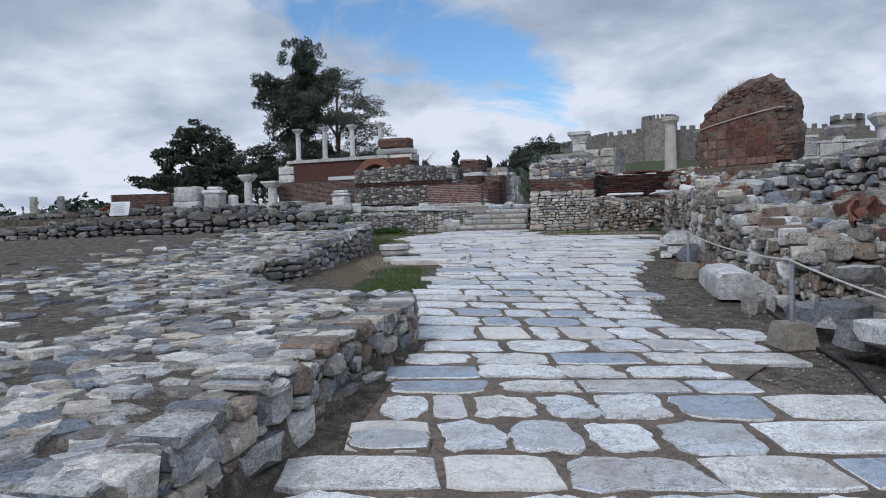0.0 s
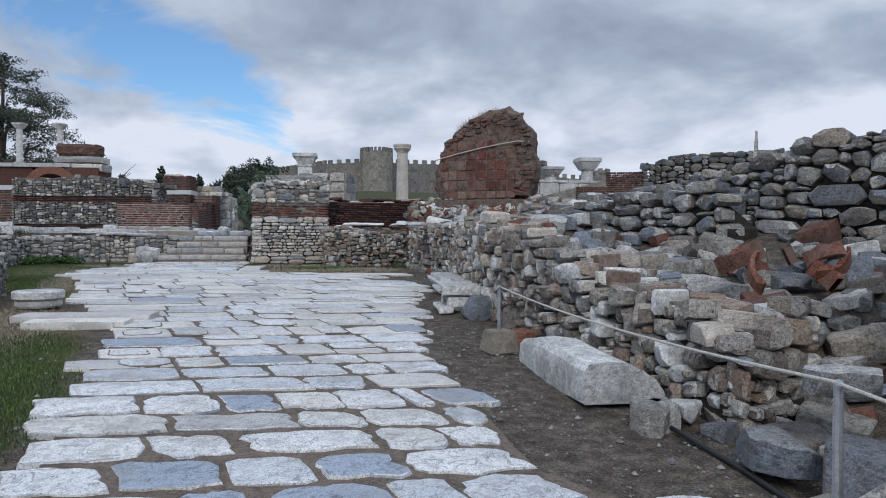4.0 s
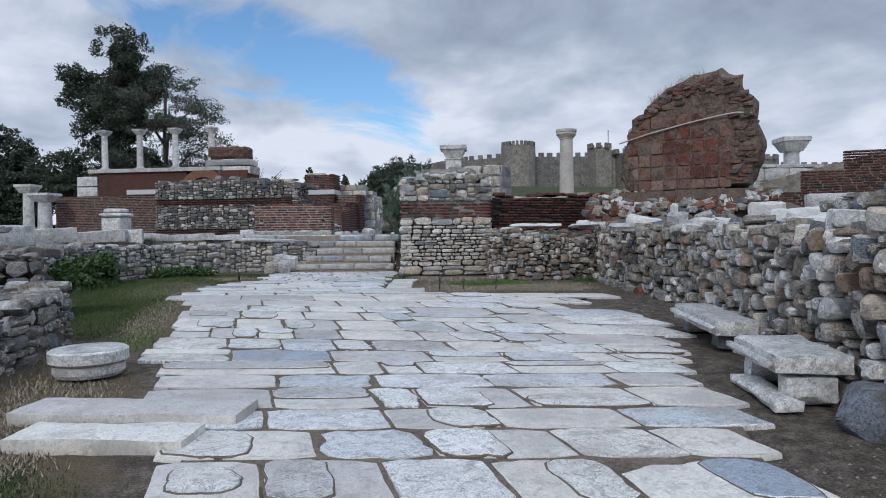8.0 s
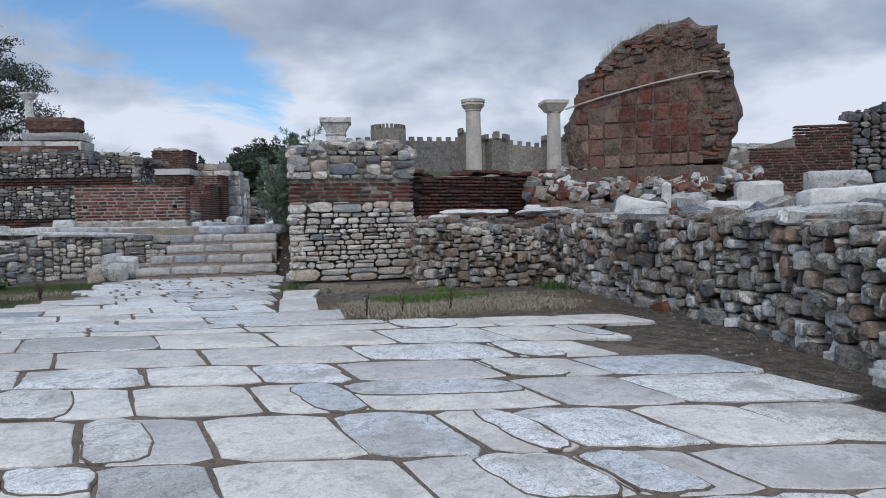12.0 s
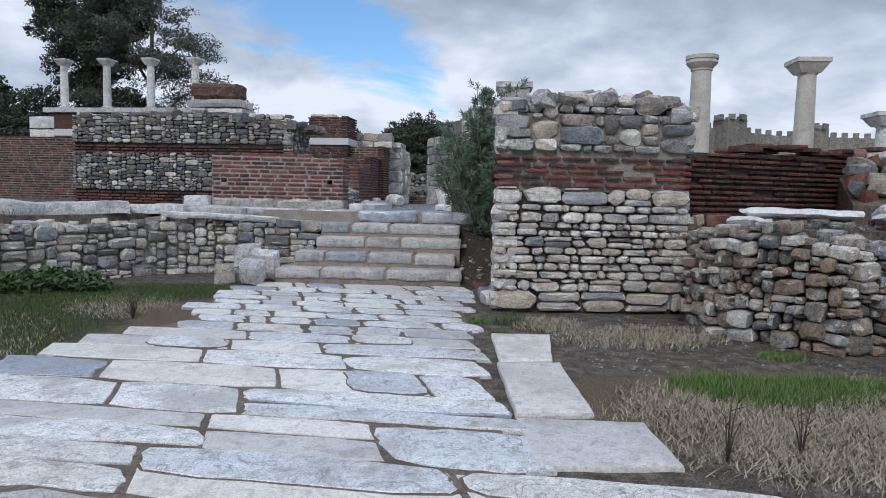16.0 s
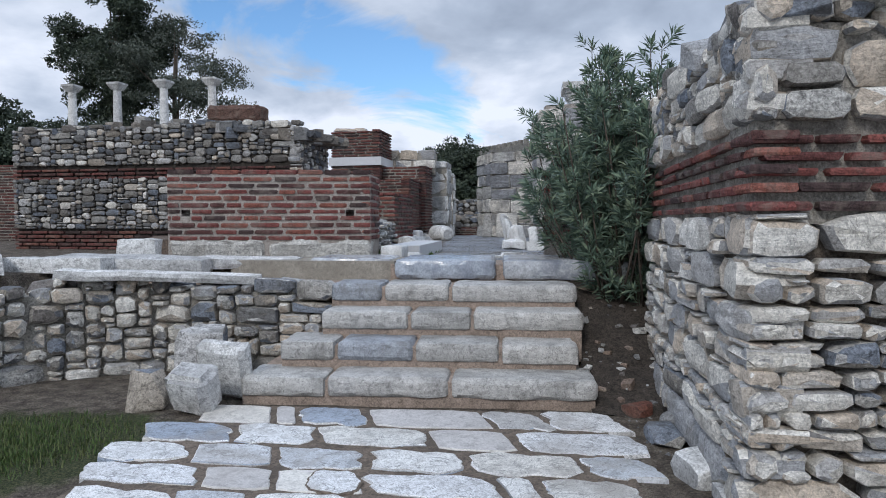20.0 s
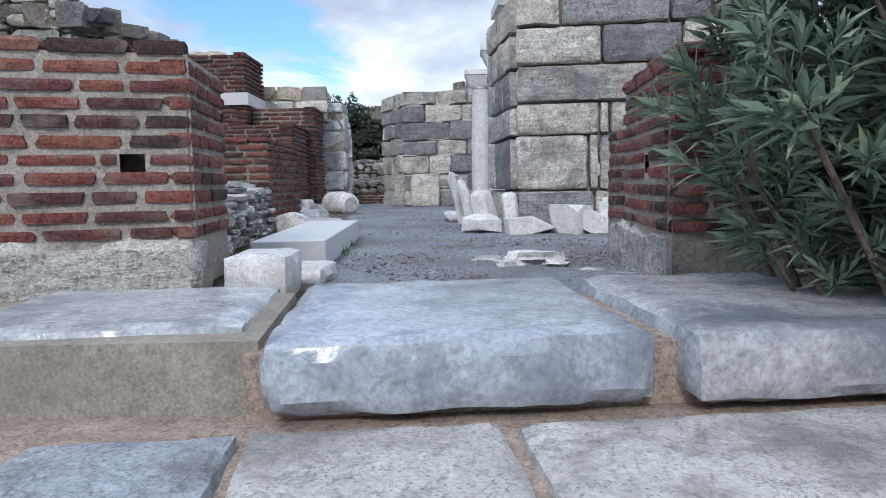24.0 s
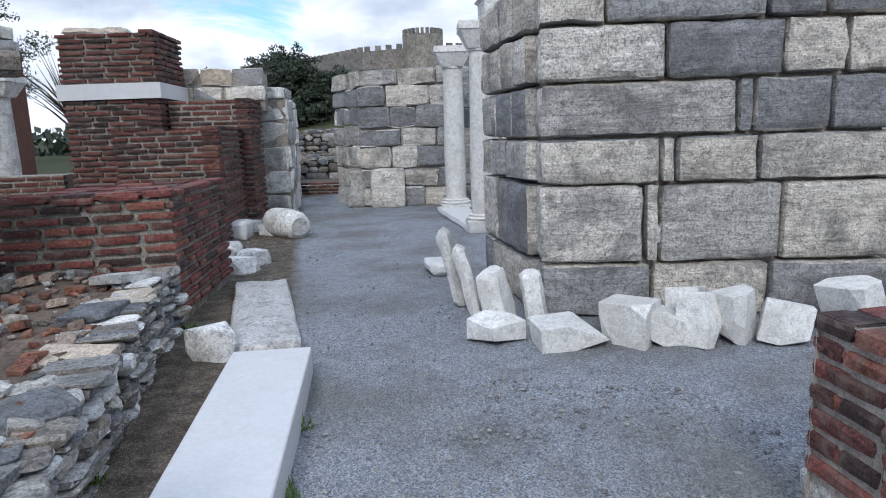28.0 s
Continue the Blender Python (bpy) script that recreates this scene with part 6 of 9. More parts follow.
# rubble and brick of the core, bared round the rim and over the top
for k in range(560):
    i = rb.randrange(len(dense))
    inner = 0.97 - abs(rb.gauss(0, 0.13))
    s_, z_ = cx_ + (dense[i][0] - cx_) * inner, cz_ + (dense[i][1] - cz_) * inner
    if z_ < 2.2 or (s_ < 2.6 and z_ < np.interp(s_, [0.0, 0.8, 1.4, 2.0, 2.6], [3.4, 3.9, 4.05, 3.95, 3.4])):
        continue
    back = rb.uniform(-0.01, 0.05) if inner < 0.93 else rb.uniform(0.0, 0.9)
    p = MA + mu * s_ - mn * back
    kit = rb.choice((K_CORE, K_CORE, K_CORE, K_CORE, K_TERRA))
    r = rb.choice((0.06, 0.09, 0.12, 0.15))
    gb.add(kit, place(p[0], p[1], z_, r * 1.5, r, r * (0.45 if kit is K_TERRA else 0.75), face_turn + rb.uniform(-0.3, 0.3), rb.uniform(-0.3, 0.3), rb.uniform(-0.2, 0.2)), rb.randrange(8))
gb.done()
tuft_v, tuft_f = [], []
for k in range(260):
    s_ = rb.uniform(0.75, 2.1)
    z_ = float(np.interp(s_, [0.74, 1.15, 1.6, 2.1], [4.2, 4.54, 4.68, 4.78]))
    p = MA + mu * s_ - mn * rb.uniform(0.0, 0.5)
    h, lean = rb.uniform(0.08, 0.26), rb.uniform(-0.16, 0.08)
    o = len(tuft_v)
    tuft_v += [(p[0] - 0.006, p[1], z_ - 0.03), (p[0] + 0.006, p[1], z_ - 0.03), (p[0] + mu[0] * lean, p[1] + mu[1] * lean, z_ + h)]
    tuft_f.append((o, o + 1, o + 2))
link_mesh("dry_grass", tuft_v, tuft_f, DRYGRASS, boulder, "dry grass growing along the top")
# rubble mound under it
mound = prism("mound", [(9.2, 26.3), (10.0, 24.9), (11.6, 23.4), (13.4, 22.6), (14.4, 25.0), (12.0, 28.0), (10.0, 27.4)], 0.7, [1.25, 1.2, 1.15, 1.2, 1.7, 1.8, 1.75], EARTHTOP)
tagged(mound, "mound of rubble and broken brick", "rubble", kind="structure")
prism("mound_top", [(10.0, 26.6), (10.4, 25.8), (12.0, 24.1), (12.9, 23.7), (13.6, 25.0), (11.6, 27.4)], 1.1, 1.98, EARTHTOP, mound)
g = Pieces(mound, 280)
for k in range(260):
    s = random.uniform(-0.7, 3.7)
    out = abs(random.gauss(0, 0.55))
    p = MA + mu * s + mn * (out - 0.1)
    z = 1.95 - out * 0.75 + random.uniform(-0.08, 0.05)
    if z < 1.0:
        continue
    kit = K_RUBBLE if random.random() < 0.6 else (K_MARB if random.random() < 0.45 else K_TERRA)
    g.add(kit, place(p[0], p[1], z, random.uniform(0.14, 0.42), random.uniform(0.14, 0.3), random.uniform(0.08, 0.2), random.uniform(0, 3), random.uniform(-0.4, 0.4), random.uniform(-0.4, 0.4)))
g.done()

# ---------- eastern wall remains beyond the plateau ----------
rubble_wall("wall_east_far", "high rubble wall with a dark brick band", [(18.35, 25.3), (19.2, 24.5), (21.5, 22.5), (26, 18.5)], [0.9, 0.9, 0.9, 0.9], [3.4, 3.75, 3.85, 3.9], -1, kit=K_FARSTONE, course=0.2, length=(0.2, 0.55), deep=0.35, thick=0.9, limit=0)
faced("wall_east_far_brick", "sloping remains of a dark red brick wall", [(15.0, 27.7), (18.4, 25.25), (18.8, 25.8), (15.4, 28.3)], 0.9, [2.2, 3.25, 3.25, 2.2], [((15.0, 27.66), (18.4, 25.2), 0.95, 2.1), ((16.4, 26.65), (18.4, 25.2), 2.1, 2.7), ((17.3, 26.0), (18.4, 25.2), 2.7, 3.2)], K_FARBRICK, "brick", length=0.4, h=0.05, gap=0.026, deep=0.25)
faced("wall_east_far_ashlar", "distant pale ashlar wall", [(17.0, 31.5), (27.0, 29.0), (27.2, 30.0), (17.2, 32.5)], 0.9, 3.3, [((17.0, 31.45), (27.0, 28.95), 1.0, 3.35)], K_MARB, "stone", hs=(0.35, 0.5), ws=(0.6, 1.2))
# rubble ridge on the bank near the start
rubble_wall("wall_bank_ridge", "high ridge of stacked rubble above the bank", [(7.2, 17.0), (7.0, 13.5), (6.8, 11.3), (7.2, 9.0), (6.6, 6.5), (6.0, 3.5)], [0.9, 0.9, 0.9, 0.9, 0.7, 0.5], [1.35, 1.45, 1.75, 2.1, 2.15, 2.1], -1, course=0.15, length=(0.16, 0.42), deep=0.3, thick=0.8, limit=260, ragged=0.9, skew=0.2)
rubble_wall("wall_bank_mid", "low stacked rubble on the bank", [(6.2, 15.6), (5.9, 13.4), (6.0, 11.6)], [0.85, 0.8, 0.8], [1.2, 1.25, 1.3], -1, course=0.13, length=(0.14, 0.38), deep=0.3, thick=0.6, limit=140, ragged=1.5, skew=0.25)


# ---------- castle on its hill ----------
castle = thing("castle", "distant medieval castle with battlements and towers", "castle")
LINE = [(30, 176, 15.5), (40, 158, 15.6), (45, 143.5, 15.9), (54, 141, 16.6), (64, 141.5, 16.8), (75, 137, 16.6), (84, 131, 15.2), (95, 125, 13.6), (112, 112, 12.6), (135, 96, 11.8)]
for (x0, y0, z0), (x1, y1, z1) in zip(LINE, LINE[1:]):
    L_ = math.hypot(x1 - x0, y1 - y0)
    ux, uy = (x1 - x0) / L_, (y1 - y0) / L_
    nx0, ny0 = -uy * 1.2, ux * 1.2
    prism("curtain_wall", [(x0, y0), (x1, y1), (x1 + nx0, y1 + ny0), (x0 + nx0, y0 + ny0)], 0.0, [z0, z1, z1, z0], CASTLE, castle)
    n = int(L_ / 1.7)
    for k in range(n):
        f = (k + 0.25) / n
        g0 = (k + 0.78) / n
        a, b = (x0 + (x1 - x0) * f, y0 + (y1 - y0) * f), (x0 + (x1 - x0) * g0, y0 + (y1 - y0) * g0)
        zz = z0 + (z1 - z0) * f
        prism("merlon", [a, b, (b[0] + nx0 * 0.5, b[1] + ny0 * 0.5), (a[0] + nx0 * 0.5, a[1] + ny0 * 0.5)], zz - 0.1, zz + 0.85, CASTLE, castle)


def tower(x, y, r, top, sides):
    ring = [(x + r * math.cos(2 * math.pi * (i + 0.5) / sides), y + r * math.sin(2 * math.pi * (i + 0.5) / sides)) for i in range(sides)]
    prism("tower", ring, 0.0, top, CASTLE, castle)
    for i in range(sides * 2):
        a = 2 * math.pi * i / (sides * 2)
        b = a + math.pi / sides * 0.55
        prism("merlon", [(x + r * 0.98 * math.cos(a), y + r * 0.98 * math.sin(a)), (x + r * 0.98 * math.cos(b), y + r * 0.98 * math.sin(b)), (x + r * 0.8 * math.cos(b), y + r * 0.8 * math.sin(b)), (x + r * 0.8 * math.cos(a), y + r * 0.8 * math.sin(a))], top - 0.1, top + 0.9, CASTLE, castle)


tower(55.5, 141, 3.6, 18.6, 12)
tower(72.5, 137.5, 2.6, 18.3, 4)
tower(78, 136, 3.2, 17.0, 4)
tower(88, 128.5, 3.0, 16.4, 4)
tower(100, 121, 2.6, 14.6, 4)
tube("flagpole", [(75.5, 139, 15), (75.5, 139, 22.5)], 0.12, STEEL, castle, "slim flagpole")
prism("chimney", [(80, 139), (81, 139), (81, 140), (80, 140)], 14, 19.2, CASTLE, castle)


# ---------- trees ----------
GREYLEAF = surface("grey_green_leaf", [(0.085, 0.10, 0.082), (0.115, 0.13, 0.105), (0.065, 0.08, 0.065)], grain=(3, 20), contrast=0.3, bump=0.1, rough=0.7)
def leaf_cloud(name, blobs, count, size, material, parent, seed, label="", long=1.0):
    """A crown of many small leaf clumps inside a set of soft blobs (x, y, z, rx, ry, rz)."""
    rng = np.random.RandomState(seed)
    vol = np.array([b[3] * b[4] * b[5] for b in blobs])
    pick = rng.choice(len(blobs), count, p=vol / vol.sum())
    B = np.array(blobs)[pick]
    d = rng.normal(size=(count, 3))
    d /= np.linalg.norm(d, axis=1)[:, None]
    r = rng.uniform(0.35, 1.0, count) ** 0.5
    r *= 1 + 0.18 * rng.normal(size=count)
    P = B[:, :3] + d * r[:, None] * B[:, 3:]
    a = rng.normal(size=(count, 3))
    a /= np.linalg.norm(a, axis=1)[:, None]
    b = np.cross(a, rng.normal(size=(count, 3)))
    b /= np.linalg.norm(b, axis=1)[:, None]
    s = size * rng.uniform(0.5, 1.3, count)[:, None]
    V = np.stack([P - a * s * long, P + b * s * 0.5, P + a * s * long, P - b * s * 0.5], 1).reshape(-1, 3)
    F = np.arange(count * 4).reshape(-1, 4)
    me = bpy.data.meshes.new(name)
    me.from_pydata(V.tolist(), [], F.tolist())
    me.materials.append(material)
    ob = new(name, me)
    ob.parent = parent
    if label:
        ob["label"] = label
    return ob


def tree(name, label, x, y, z, height, blobs, count, size, seed, trunk=0.35, wide=1.0, leaf=None):
    """blobs: offsets and radii of the crown's parts, in shares of the height."""
    t = thing(name, label, "tree", pose(x, y, z))
    rng = random.Random(seed)
    tube("trunk", [(0, 0, -0.5), (0.1, 0, height * 0.25), (-0.1, 0.1, height * 0.55), (0, 0, height * 0.9)], [trunk, trunk * 0.85, trunk * 0.55, trunk * 0.1], BARK, t)
    world_blobs = []
    for bx, bz, rx, rz in blobs:
        by = rng.uniform(-0.1, 0.1)
        world_blobs.append((bx * wide * height, by * height, bz * height, rx * wide * height * 1.22, rx * wide * height * 1.1, rz * height * 1.1))
        tube("limb", [(0, 0, height * max(0.12, bz - 0.22)), (bx * wide * height * 0.5, by * height * 0.5, height * (bz - 0.08)), (bx * wide * height, by * height, bz * height)], [trunk * 0.4, trunk * 0.28, trunk * 0.08], BARK, t, sides=6)
    small = []
    for b in world_blobs:
        for k in range(52):
            d = Vector((rng.gauss(0, 1), rng.gauss(0, 1), rng.gauss(0, 1))).normalized()
            f = rng.uniform(0.15, 1.08)
            small.append((b[0] + d.x * b[3] * f, b[1] + d.y * b[4] * f, b[2] + d.z * b[5] * f, b[3] * rng.uniform(0.14, 0.34), b[4] * rng.uniform(0.14, 0.34), b[5] * rng.uniform(0.12, 0.3)))
    leaf_cloud("crown", small, count, size, leaf or LEAF, t, seed)
    return t


tree("tall_cypress_oak", "tall dark evergreen tree with a ragged crown", -11.2, 80, 0.5, 19.8, [(0.04, 0.88, 0.06, 0.11), (0.06, 0.74, 0.09, 0.15), (-0.07, 0.74, 0.065, 0.1), (0.01, 0.6, 0.09, 0.13), (0.0, 0.46, 0.08, 0.12), (-0.11, 0.34, 0.07, 0.09), (0.07, 0.32, 0.09, 0.1), (-0.03, 0.24, 0.12, 0.1)], 120000, 0.125, 1, 0.42, wide=1.75)
tree("eucalyptus", "airy grey-green tree with an open crown", -6.3, 78, 0.5, 16.8, [(0.0, 0.88, 0.09, 0.09), (0.09, 0.76, 0.09, 0.08), (-0.10, 0.74, 0.09, 0.10), (0.02, 0.63, 0.13, 0.09), (0.14, 0.56, 0.07, 0.07), (0.12, 0.40, 0.12, 0.12), (-0.10, 0.40, 0.10, 0.12), (0.0, 0.30, 0.14, 0.10)], 46000, 0.1, 2, 0.34, wide=1.65, leaf=GREYLEAF)
tree("pine", "dark broad pine behind the ruins", -27.0, 97, -1.0, 15, [(0.0, 0.86, 0.16, 0.12), (-0.14, 0.68, 0.2, 0.12), (0.16, 0.66, 0.18, 0.12), (-0.26, 0.48, 0.22, 0.09), (0.2, 0.44, 0.22, 0.12), (-0.05, 0.45, 0.25, 0.12)], 36000, 0.22, 3, 0.4)
tree("round_tree", "rounded dark tree behind the ruins", -23.2, 95, -1.0, 13.2, [(0.0, 0.75, 0.17, 0.17), (-0.1, 0.55, 0.2, 0.17), (0.1, 0.5, 0.2, 0.2), (0.0, 0.32, 0.22, 0.15)], 30000, 0.22, 4, 0.4)
tree("olive_tree", "rounded dark olive tree", 21.6, 96, 1.5, 9.0, [(0.0, 0.72, 0.22, 0.2), (-0.3, 0.55, 0.26, 0.2), (0.3, 0.55, 0.26, 0.2), (-0.55, 0.4, 0.2, 0.16), (0.0, 0.4, 0.35, 0.2)], 26000, 0.2, 5, 0.3)
tree("dark_bush_tree", "dense round dark-green tree behind the path", 25.3, 118, 2.0, 11.7, [(0.0, 0.72, 0.24, 0.24), (-0.25, 0.55, 0.26, 0.24), (0.28, 0.52, 0.26, 0.26), (0.6, 0.38, 0.28, 0.2), (-0.1, 0.35, 0.4, 0.25)], 46000, 0.2, 6, 0.4, wide=1.35)
for k, (x, y, h) in enumerate(((9.0, 102, 9.0), (13.5, 101, 7.8), (16.0, 101, 7.4), (4.5, 103, 7.9))):
    tree("cypress", "slim dark cypress far behind the ruins", x, y, 0.8, h, [(0.0, 0.85, 0.05, 0.14), (0.0, 0.6, 0.08, 0.2), (0.02, 0.35, 0.09, 0.2)], 2500, 0.32, 20 + k, 0.2)
# bare winter tree
bare = thing("bare_tree", "leafless pale winter tree", "tree", pose(1.5, 96, 0.8))
rng = random.Random(5)
tube("trunk", [(0, 0, -0.3), (0, 0, 4)], [0.25, 0.18], BARK, bare)
for k in range(70):
    a, e = rng.uniform(0, 6.28), rng.uniform(0.5, 1.4)
    s = rng.uniform(2.5, 4.0)
    r = rng.uniform(3.0, 6.4)
    d = Vector((math.cos(a) * math.cos(e), math.sin(a) * math.cos(e), math.sin(e)))
    tube("branch", [(0, 0, s), tuple(Vector((0, 0, s)) + d * r * 0.5 + Vector((0, 0, 0.3))), tuple(Vector((0, 0, s)) + d * r)], [0.07, 0.04, 0.015], BARK, bare, sides=4)
# low dark scrub along the distance
scrub = thing("scrub", "dark scrub and hedges in the distance", "shrub", kind="stuff")
rng = random.Random(8)
leaf_cloud("foliage", [(rng.uniform(-60, 60), rng.uniform(100, 125), rng.uniform(0.5, 2.5), rng.uniform(3, 7), 3, rng.uniform(1.2, 2.6)) for k in range(60)], 16000, 0.6, LEAF, scrub, 11)


# ---------- oleander beside the steps ----------
ole = thing("oleander", "tall dense oleander bush with long narrow leaves", "shrub", pose(5.6, 29.78, 0.3))
rng = np.random.RandomState(4)
stems, V, F = 135, [], []
for k in range(stems):
    a = rng.uniform(0, 2 * math.pi)
    lean = rng.uniform(0.05, 0.95)
    h = rng.uniform(1.6, 2.7) * (1.08 - 0.42 * lean)
    root = np.array((rng.uniform(-0.25, 0.3), rng.uniform(-0.3, 0.3), 0.0))
    reach = 1.06
    tip = root + np.array((math.cos(a) * lean * reach, math.sin(a) * lean * reach, h))
    midp = root * 0.5 + tip * 0.5 + np.array((math.cos(a), math.sin(a), 0)) * lean * 0.1
    tube("stem", [tuple(root), tuple(midp), tuple(tip)], [0.014, 0.01, 0.004], BARK, ole, sides=5)
    for i in range(21):
        f = 1.0 if i == 0 else rng.uniform(0.13, 1.0) ** 0.8
        p0 = (1 - f) ** 2 * root + 2 * f * (1 - f) * midp + f * f * tip
        axis = (tip - root) / np.linalg.norm(tip - root)
        if i:
            b = rng.uniform(0, 2 * math.pi)
            twig = np.array((math.cos(b), math.sin(b), rng.uniform(0.3, 1.1)))
            twig /= np.linalg.norm(twig)
            p0 = p0 + twig * rng.uniform(0.04, 0.2)
            axis = axis * 0.4 + twig
            axis /= np.linalg.norm(axis)
        e1 = np.cross(axis, (0.31, 0.52, 0.1))
        e1 /= np.linalg.norm(e1)
        e2 = np.cross(axis, e1)
        size = rng.uniform(0.75, 1.15)
        for j in range(17):
            b = j * 2.4 + rng.uniform(-0.3, 0.3)
            open_ = 0.35 + 0.85 * (j / 17) + rng.uniform(-0.12, 0.12)
            out = e1 * math.cos(b) + e2 * math.sin(b)
            d = axis * math.cos(open_) + out * math.sin(open_)
            p = p0 - axis * 0.09 * (j / 17)
            L0 = rng.uniform(0.08, 0.145) * size
            w = L0 * 0.095
            side = np.cross(d, axis)
            side /= max(np.linalg.norm(side), 1e-6)
            bend = out * 0.0 + np.array((0, 0, -0.16 * L0))
            o = len(V)
            V += [p, p + d * L0 * 0.45 + side * w, p + d * L0 * 0.45 - side * w, p + d * L0 + bend]
            F += [(o, o + 1, o + 3, o + 2)]
link_mesh("foliage", V, F, OLEANDER, ole)


# ---------- things beside the road ----------
def block_thing(name, label, category, x, y, z, sx, sy, sz, turn=0, tilt=0, roll=0, mat_=None, seed=None, rough=0.015, soft=0.02, group=""):
    if len(label.split()) < 4:
        label += " lying among the ruins"
    ob = thing(name, label, category, pose(x, y, z, tilt, roll, turn), group)
    part("body", block_mesh(sx, sy, sz, seed if seed is not None else x * 3 + y, rough=rough, soft=soft, cell=max(0.05, max(sx, sy, sz) / 12)), mat_ or MARBLE, ob, flat=False)
    return ob


def boulder_thing(label, x, y, z, sx, sy, sz, turn=0.0, mat_=None, k=0, name="boulder", group="loose boulders"):
    vs, fs = STONES[k % len(STONES)]
    ob = link_mesh(name, vs * np.array((sx, sy, sz)), fs, mat_ or RUBBLE, m=pose(x, y, z + sz * 0.42, 0, 0, turn), flat=False)
    return tagged(ob, label if len(label.split()) > 3 else label + " among the ruins", "stone", group)


def rope_post(x, y, top):
    g = road_z(y) - 0.03
    ob = thing("rope_post", "steel rope post set in a tapered concrete foot", "post", pose(x, y, g, 0, 0, random.uniform(-12, 12)), "rope posts along the road")
    bm = bmesh.new()
    lo = [bm.verts.new((sx * 0.15, sy * 0.15, 0)) for sx, sy in ((-1, -1), (1, -1), (1, 1), (-1, 1))]
    hi = [bm.verts.new((sx * 0.115, sy * 0.115, 0.21)) for sx, sy in ((-1, -1), (1, -1), (1, 1), (-1, 1))]
    for i in range(4):
        bm.faces.new((lo[i], lo[(i + 1) % 4], hi[(i + 1) % 4], hi[i]))
    bm.faces.new(lo[::-1])
    bm.faces.new(hi)
    bmesh.ops.bevel(bm, geom=bm.edges[:], offset=0.012, segments=2, affect="EDGES")
    part("foot", bm, CONCRETE, ob, "grey concrete foot")
    bm = block_mesh(0.035, 0.035, top - g - 0.2, 1.0, rough=0.001, soft=0.004, cell=0.1)
    upright = part("upright", bm, STEEL, ob, "galvanised steel upright", m=pose(0, 0, 0.2))
    bm = lathe([(0.012, 0), (0.02, 0.006), (0.02, 0.02), (0.012, 0.026)], 10)
    part("eyelet", bm, STEEL, upright, m=pose(-0.013, 0, top - g - 0.22, 90, 0, 0))
    return ob


rope_post(2.83, 8.46, 0.27)
rope_post(3.68, 12.24, 0.36)
rope_post(2.3, 4.3, 0.08)


def sag(a, b, drop, n=14):
    return [tuple(Vector(a).lerp(Vector(b), i / n) - Vector((0, 0, drop * 4 * (i / n) * (1 - i / n)))) for i in range(n + 1)]


rope = tube("rope", sag((3.68, 12.24, 0.35), (2.81, 8.47, 0.26), 0.06) + sag((2.81, 8.47, 0.26), (2.3, 4.3, 0.07), 0.10)[1:], 0.008, ROPE)
tagged(rope, "pale rope barrier strung between steel posts", "rope")
cable = tube("cable", [(4.35, 12.1, -0.22), (3.95, 11.0, -0.31), (3.5, 10.1, -0.36), (3.25, 9.2, -0.40), (2.98, 8.5, -0.42), (2.85, 7.8, -0.45), (2.5, 7.0, -0.47), (2.35, 6.2, -0.51), (2.3, 5.0, -0.55)], 0.016, CABLE)
tagged(cable, "thin black cable lying on the ground", "cable")

# half column drum lying beside the road
drum = thing("column_piece", "large split marble column piece lying on its side", "column", pose(3.74, 11.05, -0.36, 0, 2, 73))
bm = bmesh.new()
rings = []
prof = [(-0.32, 0.0), (-0.33, 0.14), (-0.32, 0.28), (-0.28, 0.335), (-0.14, 0.345), (0.0, 0.325), (0.12, 0.27), (0.22, 0.19), (0.28, 0.09), (0.3, 0.0)]
for i in range(15):
    s = -0.74 + 1.48 * i / 14
    ring = []
    for a, b in prof:
        v = Vector((s, -a, b * (1.0 + 0.05 * math.sin(s * 4)) * (0.86 + 0.14 * float(smooth(-0.75, -0.2, -abs(s)))))) + noise.noise_vector(Vector((s * 3, a * 4, b * 4))) * 0.016
        if i in (0, 14):
            v.x *= 0.985
        ring.append(bm.verts.new(v))
    rings.append(ring)
for a, b in zip(rings, rings[1:]):
    for k in range(len(prof)):
        bm.faces.new((a[k], b[k], b[(k + 1) % len(prof)], a[(k + 1) % len(prof)]))
bm.faces.new(rings[0])
bm.faces.new(rings[-1][::-1])
part("body", bm, MARBLE, drum, flat=False)

# stone benches against the wall
for (x, y, z, turn, w, d) in ((4.63, 14.76, -0.15, 68, 0.88, 0.52), ):
    b = thing("stone_bench", "moulded marble slab resting on two stones", "bench", pose(x, y, z, 0, 0, turn))
    part("seat", block_mesh(w, d, 0.15, 4.0, rough=0.01, soft=0.015, cell=0.06), MARBLE, b, m=pose(0, 0, 0.2), flat=False)
    part("edge_moulding", block_mesh(w * 0.97, 0.06, 0.06, 5.0, rough=0.006, soft=0.012, cell=0.06), MARBLE, b, m=pose(0, d / 2 + 0.015, 0.245), flat=False)
    part("support", block_mesh(0.2, 0.36, 0.2, 6.0, rough=0.012, soft=0.02, cell=0.06), MARBLE, b, m=pose(-0.32, 0.0, 0.0), flat=False)
    part("support", block_mesh(0.2, 0.36, 0.2, 7.0, rough=0.012, soft=0.02, cell=0.06), MARBLE, b, m=pose(0.33, 0.0, 0.0), flat=False)
    part("foot_slab", block_mesh(w * 1.05, 0.2, 0.09, 8.0, rough=0.01, soft=0.015, cell=0.06), MARBLE, b, m=pose(-0.1, 0.2, -0.02), flat=False)
